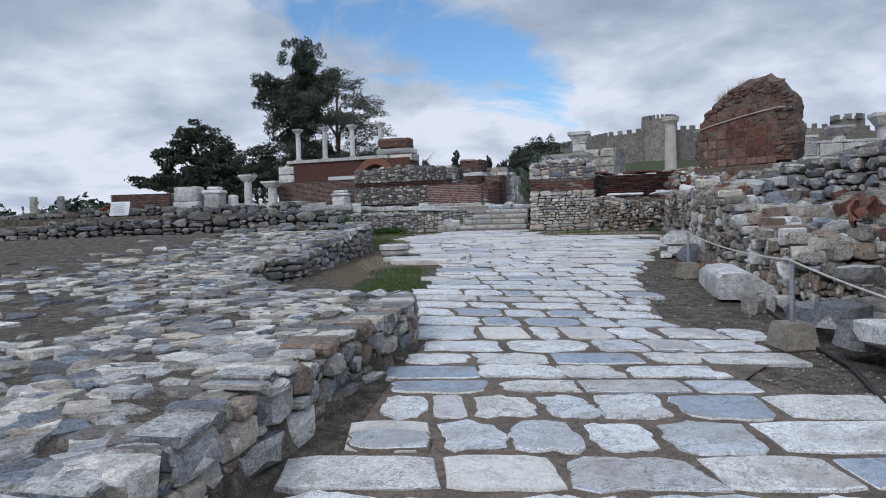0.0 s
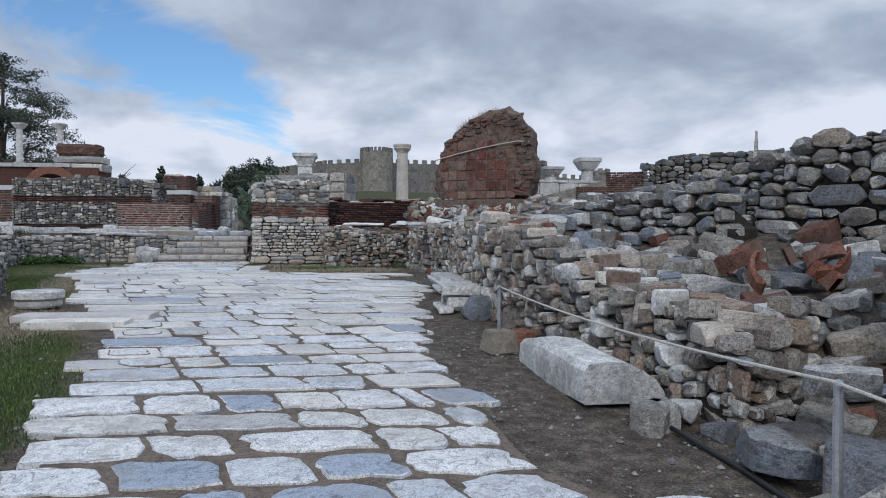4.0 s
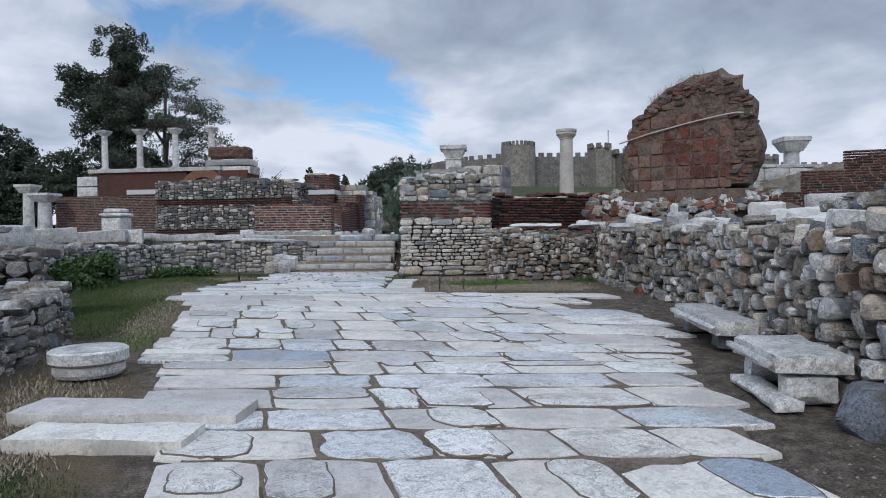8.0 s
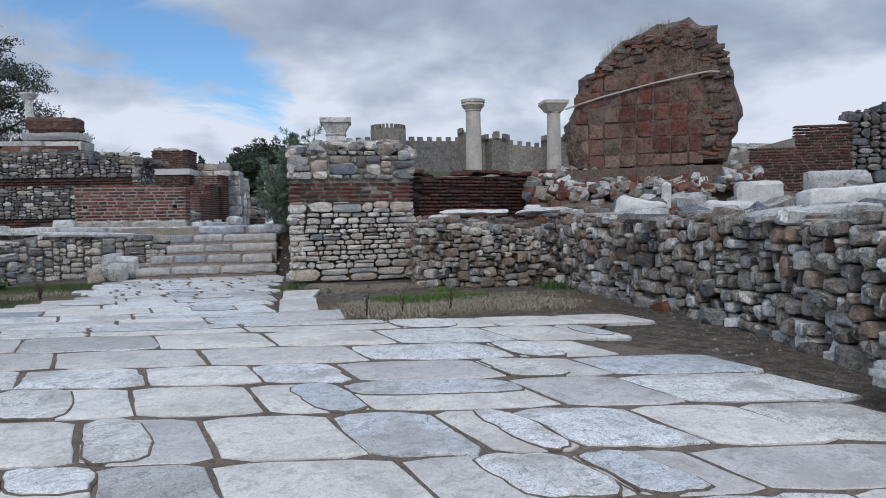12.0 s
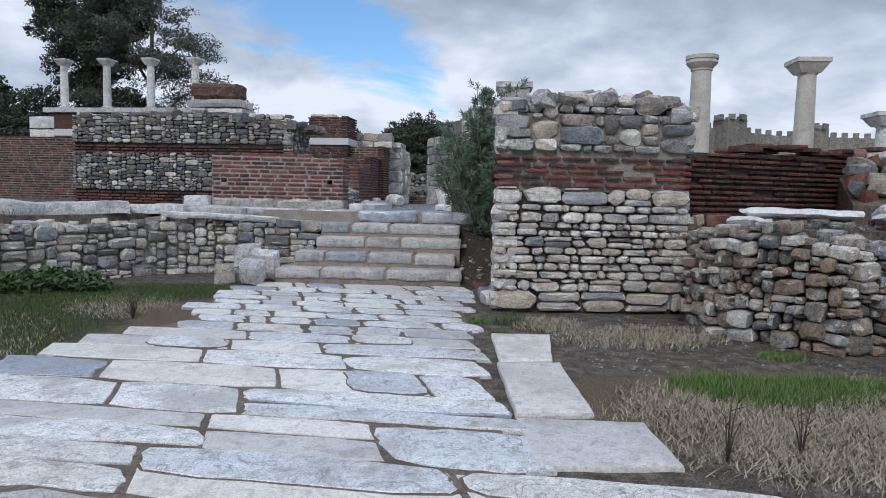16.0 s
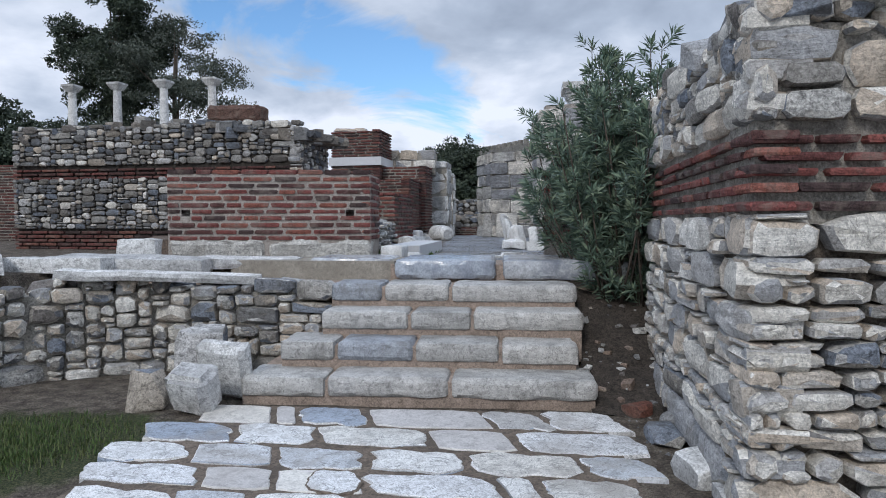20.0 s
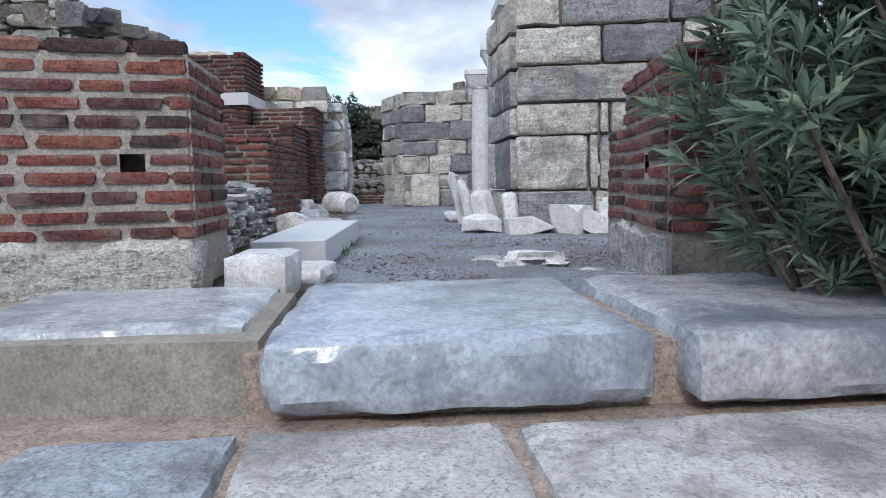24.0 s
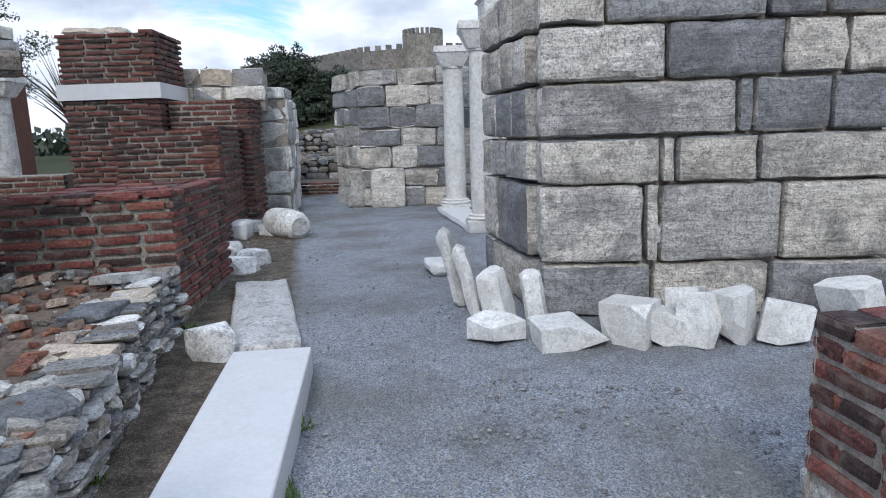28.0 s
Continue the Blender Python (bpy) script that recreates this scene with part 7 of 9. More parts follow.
b = thing("moulded_slab", "long moulded cornice stone used as a bench", "bench", pose(5.5, 16.68, -0.12, 0, 0, 69))
part("body", block_mesh(1.5, 0.4, 0.17, 9.0, rough=0.01, soft=0.015, cell=0.08), MARBLE, b, m=pose(0, 0, 0.14), flat=False)
part("moulding", block_mesh(1.46, 0.07, 0.06, 9.5, rough=0.006, soft=0.012, cell=0.08), MARBLE, b, m=pose(0, 0.22, 0.2), flat=False)
part("support", block_mesh(0.25, 0.3, 0.16, 9.7, rough=0.012, soft=0.02), RUBBLE, b, m=pose(-0.5, 0, 0), flat=False)
part("support", block_mesh(0.25, 0.3, 0.16, 9.9, rough=0.012, soft=0.02), RUBBLE, b, m=pose(0.5, 0, 0), flat=False)
boulder_thing("rounded blue-grey boulder beside the bench", 4.4, 13.9, road_z(13.9) - 0.02, 0.32, 0.3, 0.3, 20, RUBBLE, 2)
boulder_thing("grey boulder at the foot of the wall", 4.5, 13.2, road_z(13.2), 0.3, 0.26, 0.24, 60, RUBBLE, 3)
boulder_thing("rust-red boulder by the rope post", 3.98, 12.35, road_z(12.3) - 0.03, 0.27, 0.22, 0.2, 10, TERRA, 4)
boulder_thing("dark grey boulder against the column piece", 3.36, 9.98, road_z(10.0) - 0.03, 0.3, 0.24, 0.2, 30, RUBBLE, 5)
boulder_thing("pale stone against the column piece", 3.66, 9.95, road_z(9.95), 0.2, 0.16, 0.15, 70, MARBLE, 6)
boulder_thing("small grey stone beside the cable", 3.45, 9.95, road_z(10) - 0.03, 0.16, 0.14, 0.2, 0, RUBBLE, 7)

# marble trough on stacked stones
rubble_wall("wall_trough_stack", "stack of large stones under a marble trough", [(4.62, 9.05), (4.42, 8.7), (4.3, 7.8), (3.75, 6.7), (3.3, 5.2)], [-0.1, -0.2, -0.25, -0.35, -0.45], [0.56, 0.64, 0.68, 0.58, 0.55], -1, kit=K_MIX, course=0.2, length=(0.2, 0.44), deep=0.34, thick=0.75, ragged=0.3, skew=0.25, proud=0.05, limit=120)
trough = thing("marble_trough", "grey marble trough with sloping sides", "trough", pose(4.78, 8.5, 0.74, 0, 0, 90))
bm = bmesh.new()
rings = []
for sx, sy, z in ((0.46, 0.2, 0.0), (0.60, 0.29, 0.24), (0.63, 0.32, 0.255), (0.63, 0.32, 0.295), (0.55, 0.24, 0.295), (0.46, 0.16, 0.1)):
    ring = []
    for i in range(24):
        a = 2 * math.pi * i / 24
        c, s = math.cos(a), math.sin(a)
        r = (abs(c) ** 8 + abs(s) ** 8) ** (-1 / 8)
        v = Vector((c * r * sx, s * r * sy, z))
        ring.append(bm.verts.new(v + noise.noise_vector(v * 4) * 0.012))
    rings.append(ring)
for a, b in zip(rings, rings[1:]):
    for i in range(24):
        bm.faces.new((a[i], a[(i + 1) % 24], b[(i + 1) % 24], b[i]))
bm.faces.new(rings[0][::-1])
bm.faces.new(rings[-1])
part("basin", bm, MARBLE, trough, flat=False)
block_thing("squared_stone", "white squared marble slab standing in the bank", "stone", 3.15, 6.65, 0.1, 0.48, 0.16, 0.4, 83, mat_=NEWMARBLE)
corn = thing("cornice_piece", "long moulded marble cornice lying on the ground", "stone", pose(2.92, 6.75, -0.47, 0, 0, 78))
for k, (d, h, z) in enumerate(((0.36, 0.07, 0.0), (0.30, 0.05, 0.07), (0.34, 0.06, 0.12), (0.26, 0.08, 0.18))):
    part("moulding", block_mesh(1.5, d, h, k + 2.2, rough=0.006, soft=0.01, cell=0.1), MARBLE, corn, m=pose(0, -0.02 * k, z), flat=False)
block_thing("rough_block", "rough grey stone block on the cornice", "stone", 3.2, 7.1, -0.2, 0.62, 0.36, 0.2, 75, mat_=ASHLAR)
for k, (x, y, z, s, mt, lab) in enumerate(((3.15, 8.0, -0.35, 0.34, RUBBLE, "flat brown-grey stone on the bank"), (3.3, 8.6, -0.3, 0.36, RUBBLE, "long grey stone on the bank"), (3.35, 9.1, -0.35, 0.3, RUBBLE, "grey stone on the bank"), (3.1, 7.6, -0.3, 0.4, MARBLE, "pale broken stone on the bank"), (3.75, 9.0, 0.0, 0.28, RUBBLE, "rounded stone on the bank"), (3.45, 7.9, 0.0, 0.22, MARBLE, "small blue-white stone"))):
    boulder_thing(lab, x, y, z, s * 1.3, s, s * 0.55, 30 * k, mt, k + 3)
terr = thing("terracotta_fragments", "broken curved terracotta tiles in the earth", "tile", pose(5.1, 10.5, 0.52))
for k in range(8):
    bm = bmesh.new()
    a0 = random.uniform(0, 6)
    prev = None
    R_ = random.uniform(0.16, 0.26)
    for i in range(8):
        a = a0 + 1.6 * i / 7
        ring = [bm.verts.new((math.cos(a) * r, math.sin(a) * r, z)) for r in (R_, R_ + 0.03) for z in (0, random.uniform(0.1, 0.16))]
        if prev:
            for i0, i1 in ((0, 1), (1, 3), (3, 2), (2, 0)):
                bm.faces.new((prev[i0], prev[i1], ring[i1], ring[i0]))
        prev = ring
    part("tile", bm, TERRA, terr, m=pose(random.uniform(-0.45, 0.45), random.uniform(-0.5, 0.5), random.uniform(0, 0.12), random.uniform(-60, 60), random.uniform(-40, 40), random.uniform(0, 360)))

# loose rubble on the eastern bank and plateau
scree = thing("rubble_scree", "loose grey rubble scattered over the bank", "rubble", kind="stuff")
g = Pieces(scree, 100)
rng = random.Random(21)
for k in range(1500):
    y = rng.uniform(4.5, 24.2)
    edge = float(np.interp(y, [p[1] for p in WALL_RIGHT], [p[0] for p in WALL_RIGHT]))
    x = edge + (abs(rng.gauss(0, 1.3)) if y > 9.7 else rng.uniform(-0.3, 3.2))
    if x > edge + 4.5 or (abs(y - 8.4) < 0.9 and abs(x - 4.7) < 0.6):
        continue
    z = float(terrain(np.array([x]), np.array([y]))[0])
    s = rng.choice((0.06, 0.1, 0.16, 0.2, 0.28)) * rng.uniform(0.8, 1.3)
    kit = K_RUBBLE if rng.random() < 0.78 else (K_MARB if rng.random() < 0.6 else K_TERRA)
    g.add(kit, place(x, y, z + s * 0.15, s * 1.3, s, s * rng.uniform(0.4, 0.8), rng.uniform(0, 3), rng.uniform(-0.3, 0.3), rng.uniform(-0.3, 0.3)))
g.done()

# marble fragments laid out on the eastern plateau
FR = [(8.47, 21.4, 1.0, 0.3, 0.3, 0.33, 10, "carved marble capital with worn acanthus leaves"), (9.2, 22.6, 1.05, 0.15, 0.15, 0.5, 0, "short marble post stub"), (11.9, 23.0, 1.1, 0.75, 0.45, 0.5, -40, "squared white marble block"), (12.9, 22.2, 1.1, 1.1, 0.25, 0.65, -30, "tilted triangular marble slab"), (12.6, 21.2, 1.15, 1.2, 0.6, 0.3, -25, "broad marble slab"), (10.4, 20.6, 1.1, 1.0, 0.45, 0.28, -35, "long squared marble block"), (7.35, 18.9, 1.0, 1.3, 0.5, 0.13, -30, "flat marble slab jutting over the wall"), (9.6, 21.9, 1.02, 0.9, 0.5, 0.2, -20, "worn white marble slab"), (9.3, 19.0, 1.05, 0.9, 0.5, 0.25, -60, "weathered marble block"), (8.2, 17.2, 1.05, 0.8, 0.45, 0.25, 40, "weathered marble block"), (11.2, 18.9, 1.2, 1.2, 0.5, 0.35, -10, "weathered marble block"), (13.5, 19.6, 1.25, 1.3, 0.5, 0.4, 20, "weathered marble block"), (10.6, 22.9, 1.02, 0.8, 0.4, 0.2, -70, "broken marble slab"), (8.9, 23.5, 1.0, 0.9, 0.35, 0.15, 0, "broken marble slab"), (7.35, 25.2, 1.1, 1.2, 0.34, 0.1, -22, "fluted blue-white marble cornice slab"), (8.5, 24.75, 1.1, 1.0, 0.3, 0.1, -26, "fluted marble slab"), (6.75, 25.2, 1.0, 0.55, 0.3, 0.1, 20, "flat pale stone"), (8.75, 25.35, 1.05, 0.9, 0.3, 0.2, 50, "tilted white marble slab"), (6.9, 20.7, 1.02, 0.7, 0.45, 0.12, 60, "flat grey slab on the wall"), (5.9, 15.6, 1.0, 0.5, 0.35, 0.14, 20, "flat stone on the wall"), (7.2, 15.3, 1.1, 0.7, 0.4, 0.3, 50, "weathered marble block"), (8.4, 14.2, 1.2, 0.8, 0.4, 0.3, 10, "weathered marble block")]
for k, (x, y, z, sx, sy, sz, turn, lab) in enumerate(FR):
    block_thing("marble_fragment", lab, "fragment", x, y, z, sx, sy, sz, turn, tilt=random.uniform(-5, 5), roll=random.uniform(-6, 6), mat_=SHARD if k % 3 else MARBLE, seed=k + 0.3, rough=0.03, soft=0.03, group="marble fragments on the plateau")
for k in range(46):
    x, y = random.uniform(8.2, 15.5), random.uniform(14.5, 23.5)
    if (x - 10.5) ** 2 + (y - 26) ** 2 < 6:
        continue
    s = random.uniform(0.25, 0.6)
    block_thing("marble_fragment", "small broken piece of white marble", "fragment", x, y, float(terrain(np.array([x]), np.array([y]))[0]) - 0.02, s * 1.3, s * 0.8, s * 0.6, random.uniform(0, 180), random.uniform(-14, 14), random.uniform(-14, 14), SHARD if random.random() < 0.7 else RUBBLE, k + 0.8, 0.04, 0.04, "marble fragments on the plateau")
ob = thing("obelisk_stone", "thin upright grey standing stone", "stone", pose(18.9, 20.9, 1.0, 0, 2, 30))
bm = block_mesh(0.6, 0.3, 3.2, 2.0, rough=0.02, soft=0.02, cell=0.2)
for v in bm.verts:
    f = 1 - 0.8 * smooth(1.2, 3.25, v.co.z)
    v.co.x *= float(f)
    v.co.y *= float(f)
part("body", bm, ASHLAR, ob, flat=False)

# ---------- west side ----------
drum2 = thing("column_drum", "low round marble drum at the road's edge", "column", pose(-0.35, 16.9, -0.1))
part("lower", lathe([(0.25, 0), (0.27, 0.03), (0.27, 0.09), (0.24, 0.1)], 28), MARBLE, drum2, flat=False)
part("upper", lathe([(0.26, 0.1), (0.3, 0.12), (0.3, 0.2), (0.28, 0.215)], 28), MARBLE, drum2, flat=False)
for (x, y, sx, sy, t, lab) in ((0.12, 15.05, 1.05, 0.36, -19, "raised flat marble slab along the road's edge"), (0.2, 15.55, 1.5, 0.42, -20, "raised flat marble slab along the road's edge")):
    block_thing("edge_slab", lab, "slab", x, y, road_z(y) - 0.06, sx, sy, 0.12, t, mat_=INFILL, rough=0.01, soft=0.012, group="raised edge slabs")
ped = thing("pedestal", "moulded marble pedestal standing on the wall", "pedestal", pose(-2.45, 30.4, 0.85, 0, 0, -20))
for sx, h, z in ((0.78, 0.16, 0.0), (0.66, 0.1, 0.16), (0.56, 0.42, 0.26), (0.66, 0.1, 0.68), (0.5, 0.12, 0.78)):
    part("course", block_mesh(sx, sx, h, sx + z, rough=0.01, soft=0.02, cell=0.1), MARBLE, ped, m=pose(0, 0, z), flat=False)
WF = [(1.35, 30.32, 0.80, 1.75, 0.26, 0.1, -1, "long moulded marble slab lying on the wall"), (0.35, 30.9, 0.85, 1.0, 0.4, 0.16, -15, "broken marble slab"), (-0.6, 30.4, 0.85, 1.2, 0.5, 0.2, 25, "broken marble slab"), (-1.5, 29.9, 0.85, 0.9, 0.5, 0.22, -30, "worn column piece on the wall"), (-2.6, 28.9, 0.85, 1.4, 0.4, 0.3, -10, "worn carved marble block"), (-3.4, 27.6, 0.85, 1.2, 0.5, 0.35, 20, "worn carved marble block"), (-1.75, 28.9, 0.82, 0.34, 0.3, 0.36, 0, "small squared pedestal stone"), (-3.6, 25.6, 0.85, 1.1, 0.5, 0.4, 70, "worn marble block"), (-3.9, 23.9, 0.85, 0.9, 0.5, 0.35, 60, "worn marble block"), (0.9, 31.55, 0.86, 0.42, 0.2, 0.3, -10, "pale upright stone leaning on the brick wall"), (1.0, 31.0, 0.85, 1.4, 0.45, 0.16, -10, "grey marble slab"), (-5.0, 30.5, 0.87, 1.2, 0.6, 0.4, 0, "worn marble block"), (-6.8, 32.0, 0.87, 1.2, 0.6, 0.5, 30, "worn marble block"), (2.05, 31.15, 0.86, 1.1, 0.5, 0.12, -8, "grey slab before the brick wall")]
for k, (x, y, z, sx, sy, sz, turn, lab) in enumerate(WF):
    block_thing("marble_fragment", lab, "fragment", x, y, z, sx, sy, sz, turn, tilt=random.uniform(-3, 3), roll=random.uniform(-4, 4), seed=k + 0.55, rough=0.013, soft=0.012, group="marble fragments on the west wall")
block_thing("leaning_stone", "pale squared stone leaning on the steps", "stone", 1.82, 28.98, 0.0, 0.32, 0.24, 0.34, -25, 24, 8, MARBLE, 3.1, 0.015, 0.03)
block_thing("leaning_stone", "grey slab leaning behind the squared stone", "stone", 2.0, 29.3, 0.0, 0.42, 0.16, 0.46, -20, 18, 4, MARBLE, 4.1, 0.015, 0.03)
boulder_thing("grey round stone at the foot of the wall", 1.45, 29.15, -0.02, 0.28, 0.26, 0.28, 0, RUBBLE, 1)
boulder_thing("dark stone on the wall beside the steps", 1.75, 29.75, 0.15, 0.4, 0.3, 0.36, 0, RUBBLE, 4)
for k, (x, y, s, mt) in enumerate(((4.72, 27.05, 0.3, MARBLE), (4.95, 27.3, 0.22, MARBLE), (4.75, 27.6, 0.2, RUBBLE), (5.0, 27.8, 0.2, RUBBLE), (4.62, 26.7, 0.18, MARBLE), (4.9, 28.2, 0.16, TERRA), (5.1, 28.6, 0.22, RUBBLE))):
    boulder_thing("loose flat stone between pier and steps", x, y, -0.02, s * 1.4, s, s * 0.5, 40 * k, mt, k)
# pieces far out on the west side
for k, (x, y, z, sx, sy, sz, mt, lab) in enumerate(((-8.65, 31.3, 0.87, 1.15, 0.7, 0.62, MARBLE, "pale ashlar base"), (-8.65, 31.35, 1.49, 1.05, 0.65, 0.6, MARBLE, "second course of the ashlar base"), (-7.6, 31.2, 0.87, 0.7, 0.6, 0.9, MARBLE, "moulded pedestal"), (-6.95, 31.5, 0.87, 0.35, 0.35, 0.85, SHARD, "upright marble stub"), (-5.4, 31.2, 0.87, 1.0, 0.6, 0.42, MARBLE, "weathered block"), (-4.6, 30.6, 0.87, 0.7, 0.5, 0.35, MARBLE, "squared pedestal"))):
    block_thing("ashlar_block", lab + " on the upper ground", "stone", x, y, z, sx, sy, sz, -15, mat_=mt, seed=k + 0.9, rough=0.02, soft=0.025, group="blocks on the upper ground")
block_thing("impost_stone", "flaring impost stone on the moulded pedestal", "capital", -7.6, 31.2, 1.77, 0.85, 0.6, 0.16, -15, mat_=SHARD)
block_thing("impost_stone", "narrow neck under the flaring impost stone", "capital", -7.6, 31.2, 1.93, 0.5, 0.4, 0.14, -15, mat_=SHARD)
faced("wall_brick_low_west", "low dark brick remains on the upper ground", [(-11.6, 31.05), (-9.35, 31.0), (-9.35, 31.9), (-11.6, 31.9)], 0.7, [1.8, 1.85, 1.85, 1.8], [((-11.65, 31.02), (-9.32, 30.97), 0.87, 1.88)], K_FARBRICK, "brick", length=0.36, h=0.046, gap=0.026, deep=0.2)
rubble_wall("wall_brick_heap_west", "sloping heap of brick rubble beside the low wall", [(-13.8, 31.3), (-12.6, 31.2), (-11.5, 31.1)], [0.8, 0.8, 0.8], [1.05, 1.2, 1.5], -1, kit=K_TERRA, course=0.1, length=(0.12, 0.3), deep=0.25, thick=0.6, limit=60)
for x, y in ((-14.6, 31.0), (-13.55, 31.0)):
    block_thing("stone_post", "upright stone stub in the distance", "stone", x, y, 0.8, 0.24, 0.24, 1.06, 0, mat_=ASHLAR)
sign = thing("sign_panel", "white information panel on two legs", "sign", pose(-8.05, 22.75, 0.5, 0, 0, -8))
part("board", block_mesh(0.56, 0.03, 0.42, 1.0, rough=0.0, soft=0.004, cell=0.2), SIGN, sign, m=pose(0, 0, 0.42, -20, 0, 0))
for k in range(5):
    part("print_line", block_mesh(0.44 - 0.05 * (k % 3), 0.004, 0.02, 1.0, rough=0.0, soft=0.001, cell=0.2), INK, sign, "unreadable grey print", m=pose(-0.02, -0.035 - 0.0 * k + 0.022 * (k - 2) * -0.9 * -1, 0.52 + 0.055 * k, -20, 0, 0))
for x in (-0.2, 0.2):
    part("leg", block_mesh(0.04, 0.04, 0.5, 1.0, rough=0.0, soft=0.004, cell=0.2), STEEL, sign, m=pose(x, 0.04, 0))

# ---------- upper court ----------
slab = thing("white_slab", "long clean white marble slab lying by the path", "slab", pose(4.25, 33.5, 0.86, 0, 0, 0))
bm = bmesh.new()
c0 = [(-0.57, -0.98), (-0.16, -1.06), (0.57, 0.93), (0.16, 1.08)]
lo = [bm.verts.new((x, y, 0)) for x, y in c0]
hi = [bm.verts.new((x, y, 0.17)) for x, y in c0]
for i in range(4):
    bm.faces.new((lo[i], lo[(i + 1) % 4], hi[(i + 1) % 4], hi[i]))
bm.faces.new(lo[::-1])
bm.faces.new(hi)
bmesh.ops.bevel(bm, geom=bm.edges[:], offset=0.006, segments=1, affect="EDGES")
part("body", bm, NEWMARBLE, slab)
block_thing("white_slab", "second worn marble slab beyond the clean one", "slab", 4.83, 35.85, 0.84, 0.46, 1.95, 0.12, -11, mat_=MARBLE, rough=0.008)
block_thing("squared_stone", "rough squared white stone beside the path", "stone", 3.62, 31.5, 0.85, 0.27, 0.34, 0.22, -20, mat_=SHARD, seed=5.5, rough=0.012, soft=0.014)
block_thing("squared_stone", "low pale stone beside the path", "stone", 3.9, 31.95, 0.84, 0.22, 0.34, 0.12, -28, mat_=SHARD, seed=9.5, rough=0.012, soft=0.014)
boulder_thing("rough white stone beside the slab", 4.35, 35.0, 0.86, 0.26, 0.24, 0.26, 10, MARBLE, 6)
rubble_wall("wall_path_edge", "low edging of stacked grey stones beside the path", [(3.48, 32.4), (3.7, 33.6), (4.15, 35.6), (4.3, 35.95)], [0.85] * 4, [1.18, 1.24, 1.33, 1.3], -1, kit=(K_MARB, K_RUBBLE, K_RUBBLE, K_RUBBLE, K_LIME), course=0.07, length=(0.18, 0.44), deep=0.26, thick=0.34, skew=0.05, limit=200, ragged=0.2)
prism("rubble_fill", [(0.5, 33.2), (3.4, 32.5), (3.95, 35.6), (3.2, 36.2), (0.2, 36.0)], 0.8, [1.1, 1.2, 1.3, 1.3, 1.1], EARTHTOP)
tagged(bpy.data.objects["rubble_fill"], "earth and brick rubble behind the edging", "earth", kind="structure")
g = Pieces(bpy.data.objects["rubble_fill"], 0)
for k in range(900):
    x, y = random.uniform(1.6, 3.9), random.uniform(32.6, 36.0)
    if x > 3.4 + (y - 32.5) * 0.17:
        continue
    s = random.choice((0.02, 0.03, 0.045, 0.08))
    g.add(random.choice((K_RUBBLE, K_RUBBLE, K_BROWN, K_TERRA)), place(x, y, 1.2 + 0.04 * (y - 33) + s * 0.2, s * 1.4, s, s * 0.6, random.uniform(0, 3), random.uniform(-0.3, 0.3), random.uniform(-0.3, 0.3)))
g.done()
ROCKS = [(6.02, 34.4, 0.3, 0.24, 0.2, 10), (6.38, 34.12, 0.44, 0.36, 0.17, -20), (6.72, 33.95, 0.32, 0.3, 0.28, 30), (6.93, 33.84, 0.26, 0.26, 0.22, 60), (7.08, 33.7, 0.26, 0.22, 0.33, 15), (7.3, 33.6, 0.28, 0.24, 0.34, -10), (7.53, 33.46, 0.28, 0.28, 0.26, 40), (7.9, 33.25, 0.4, 0.35, 0.4, 5), (8.3, 33.0, 0.5, 0.35, 0.55, 70), (7.2, 33.95, 0.22, 0.2, 0.3, 25)]
for k, (x, y, sx, sy, sz, t) in enumerate(ROCKS):
    ob = link_mesh("marble_rock", SHARDS[k][0] * np.array((sx, sy, sz)), SHARDS[k][1], SHARD, m=pose(x, y, 0.86 + sz * 0.46, random.uniform(-12, 12), random.uniform(-12, 12), t))
    tagged(ob, "broken white marble rock at the foot of the ashlar wall", "stone", "white marble rocks")
block_thing("leaning_slab", "white marble slab leaning on the wall's corner", "slab", 6.28, 35.35, 0.86, 0.32, 0.09, 0.62, 60, -14, 0, SHARD, 1.4)
block_thing("leaning_slab", "carved white slab leaning on the wall's corner", "slab", 6.22, 35.0, 0.86, 0.24, 0.1, 0.55, 55, -16, 6, SHARD, 2.4)
block_thing("leaning_slab", "small white slab leaning on the wall's corner", "slab", 6.22, 34.66, 0.86, 0.3, 0.16, 0.42, 40, -12, 0, SHARD, 3.4)
block_thing("leaning_slab", "narrow white slab leaning on the wall's corner", "slab", 6.45, 34.55, 0.86, 0.16, 0.14, 0.4, 30, -10, 0, SHARD, 4.4)
block_thing("cap_stone", "flat pale stone lying on the tall brick pier", "stone", 4.0, 41.75, 3.62, 0.9, 0.6, 0.13, -26, mat_=LIME, rough=0.03, soft=0.04)
block_thing("pad_stone", "low white squared stone beside the path", "stone", 6.66, 36.5, 0.86, 0.26, 0.4, 0.13, -15, mat_=NEWMARBLE)
broken = thing("broken_slab", "cracked white marble slab sunk in the gravel", "slab", pose(5.13, 32.05, 0.86, 0, 0, -30))
for k, (x, y, sx, sy, h) in enumerate(((-0.19, 0.1, 0.22, 0.16, 0.05), (0.1, 0.06, 0.36, 0.22, 0.085), (-0.05, -0.1, 0.26, 0.14, 0.06), (0.2, -0.08, 0.2, 0.16, 0.06))):
    part("piece", block_mesh(sx, sy, h, k + 0.7, rough=0.02, soft=0.03, cell=0.04), MARBLE, broken, m=pose(x, y, -0.01, 0, 0, 25 * k), flat=False)
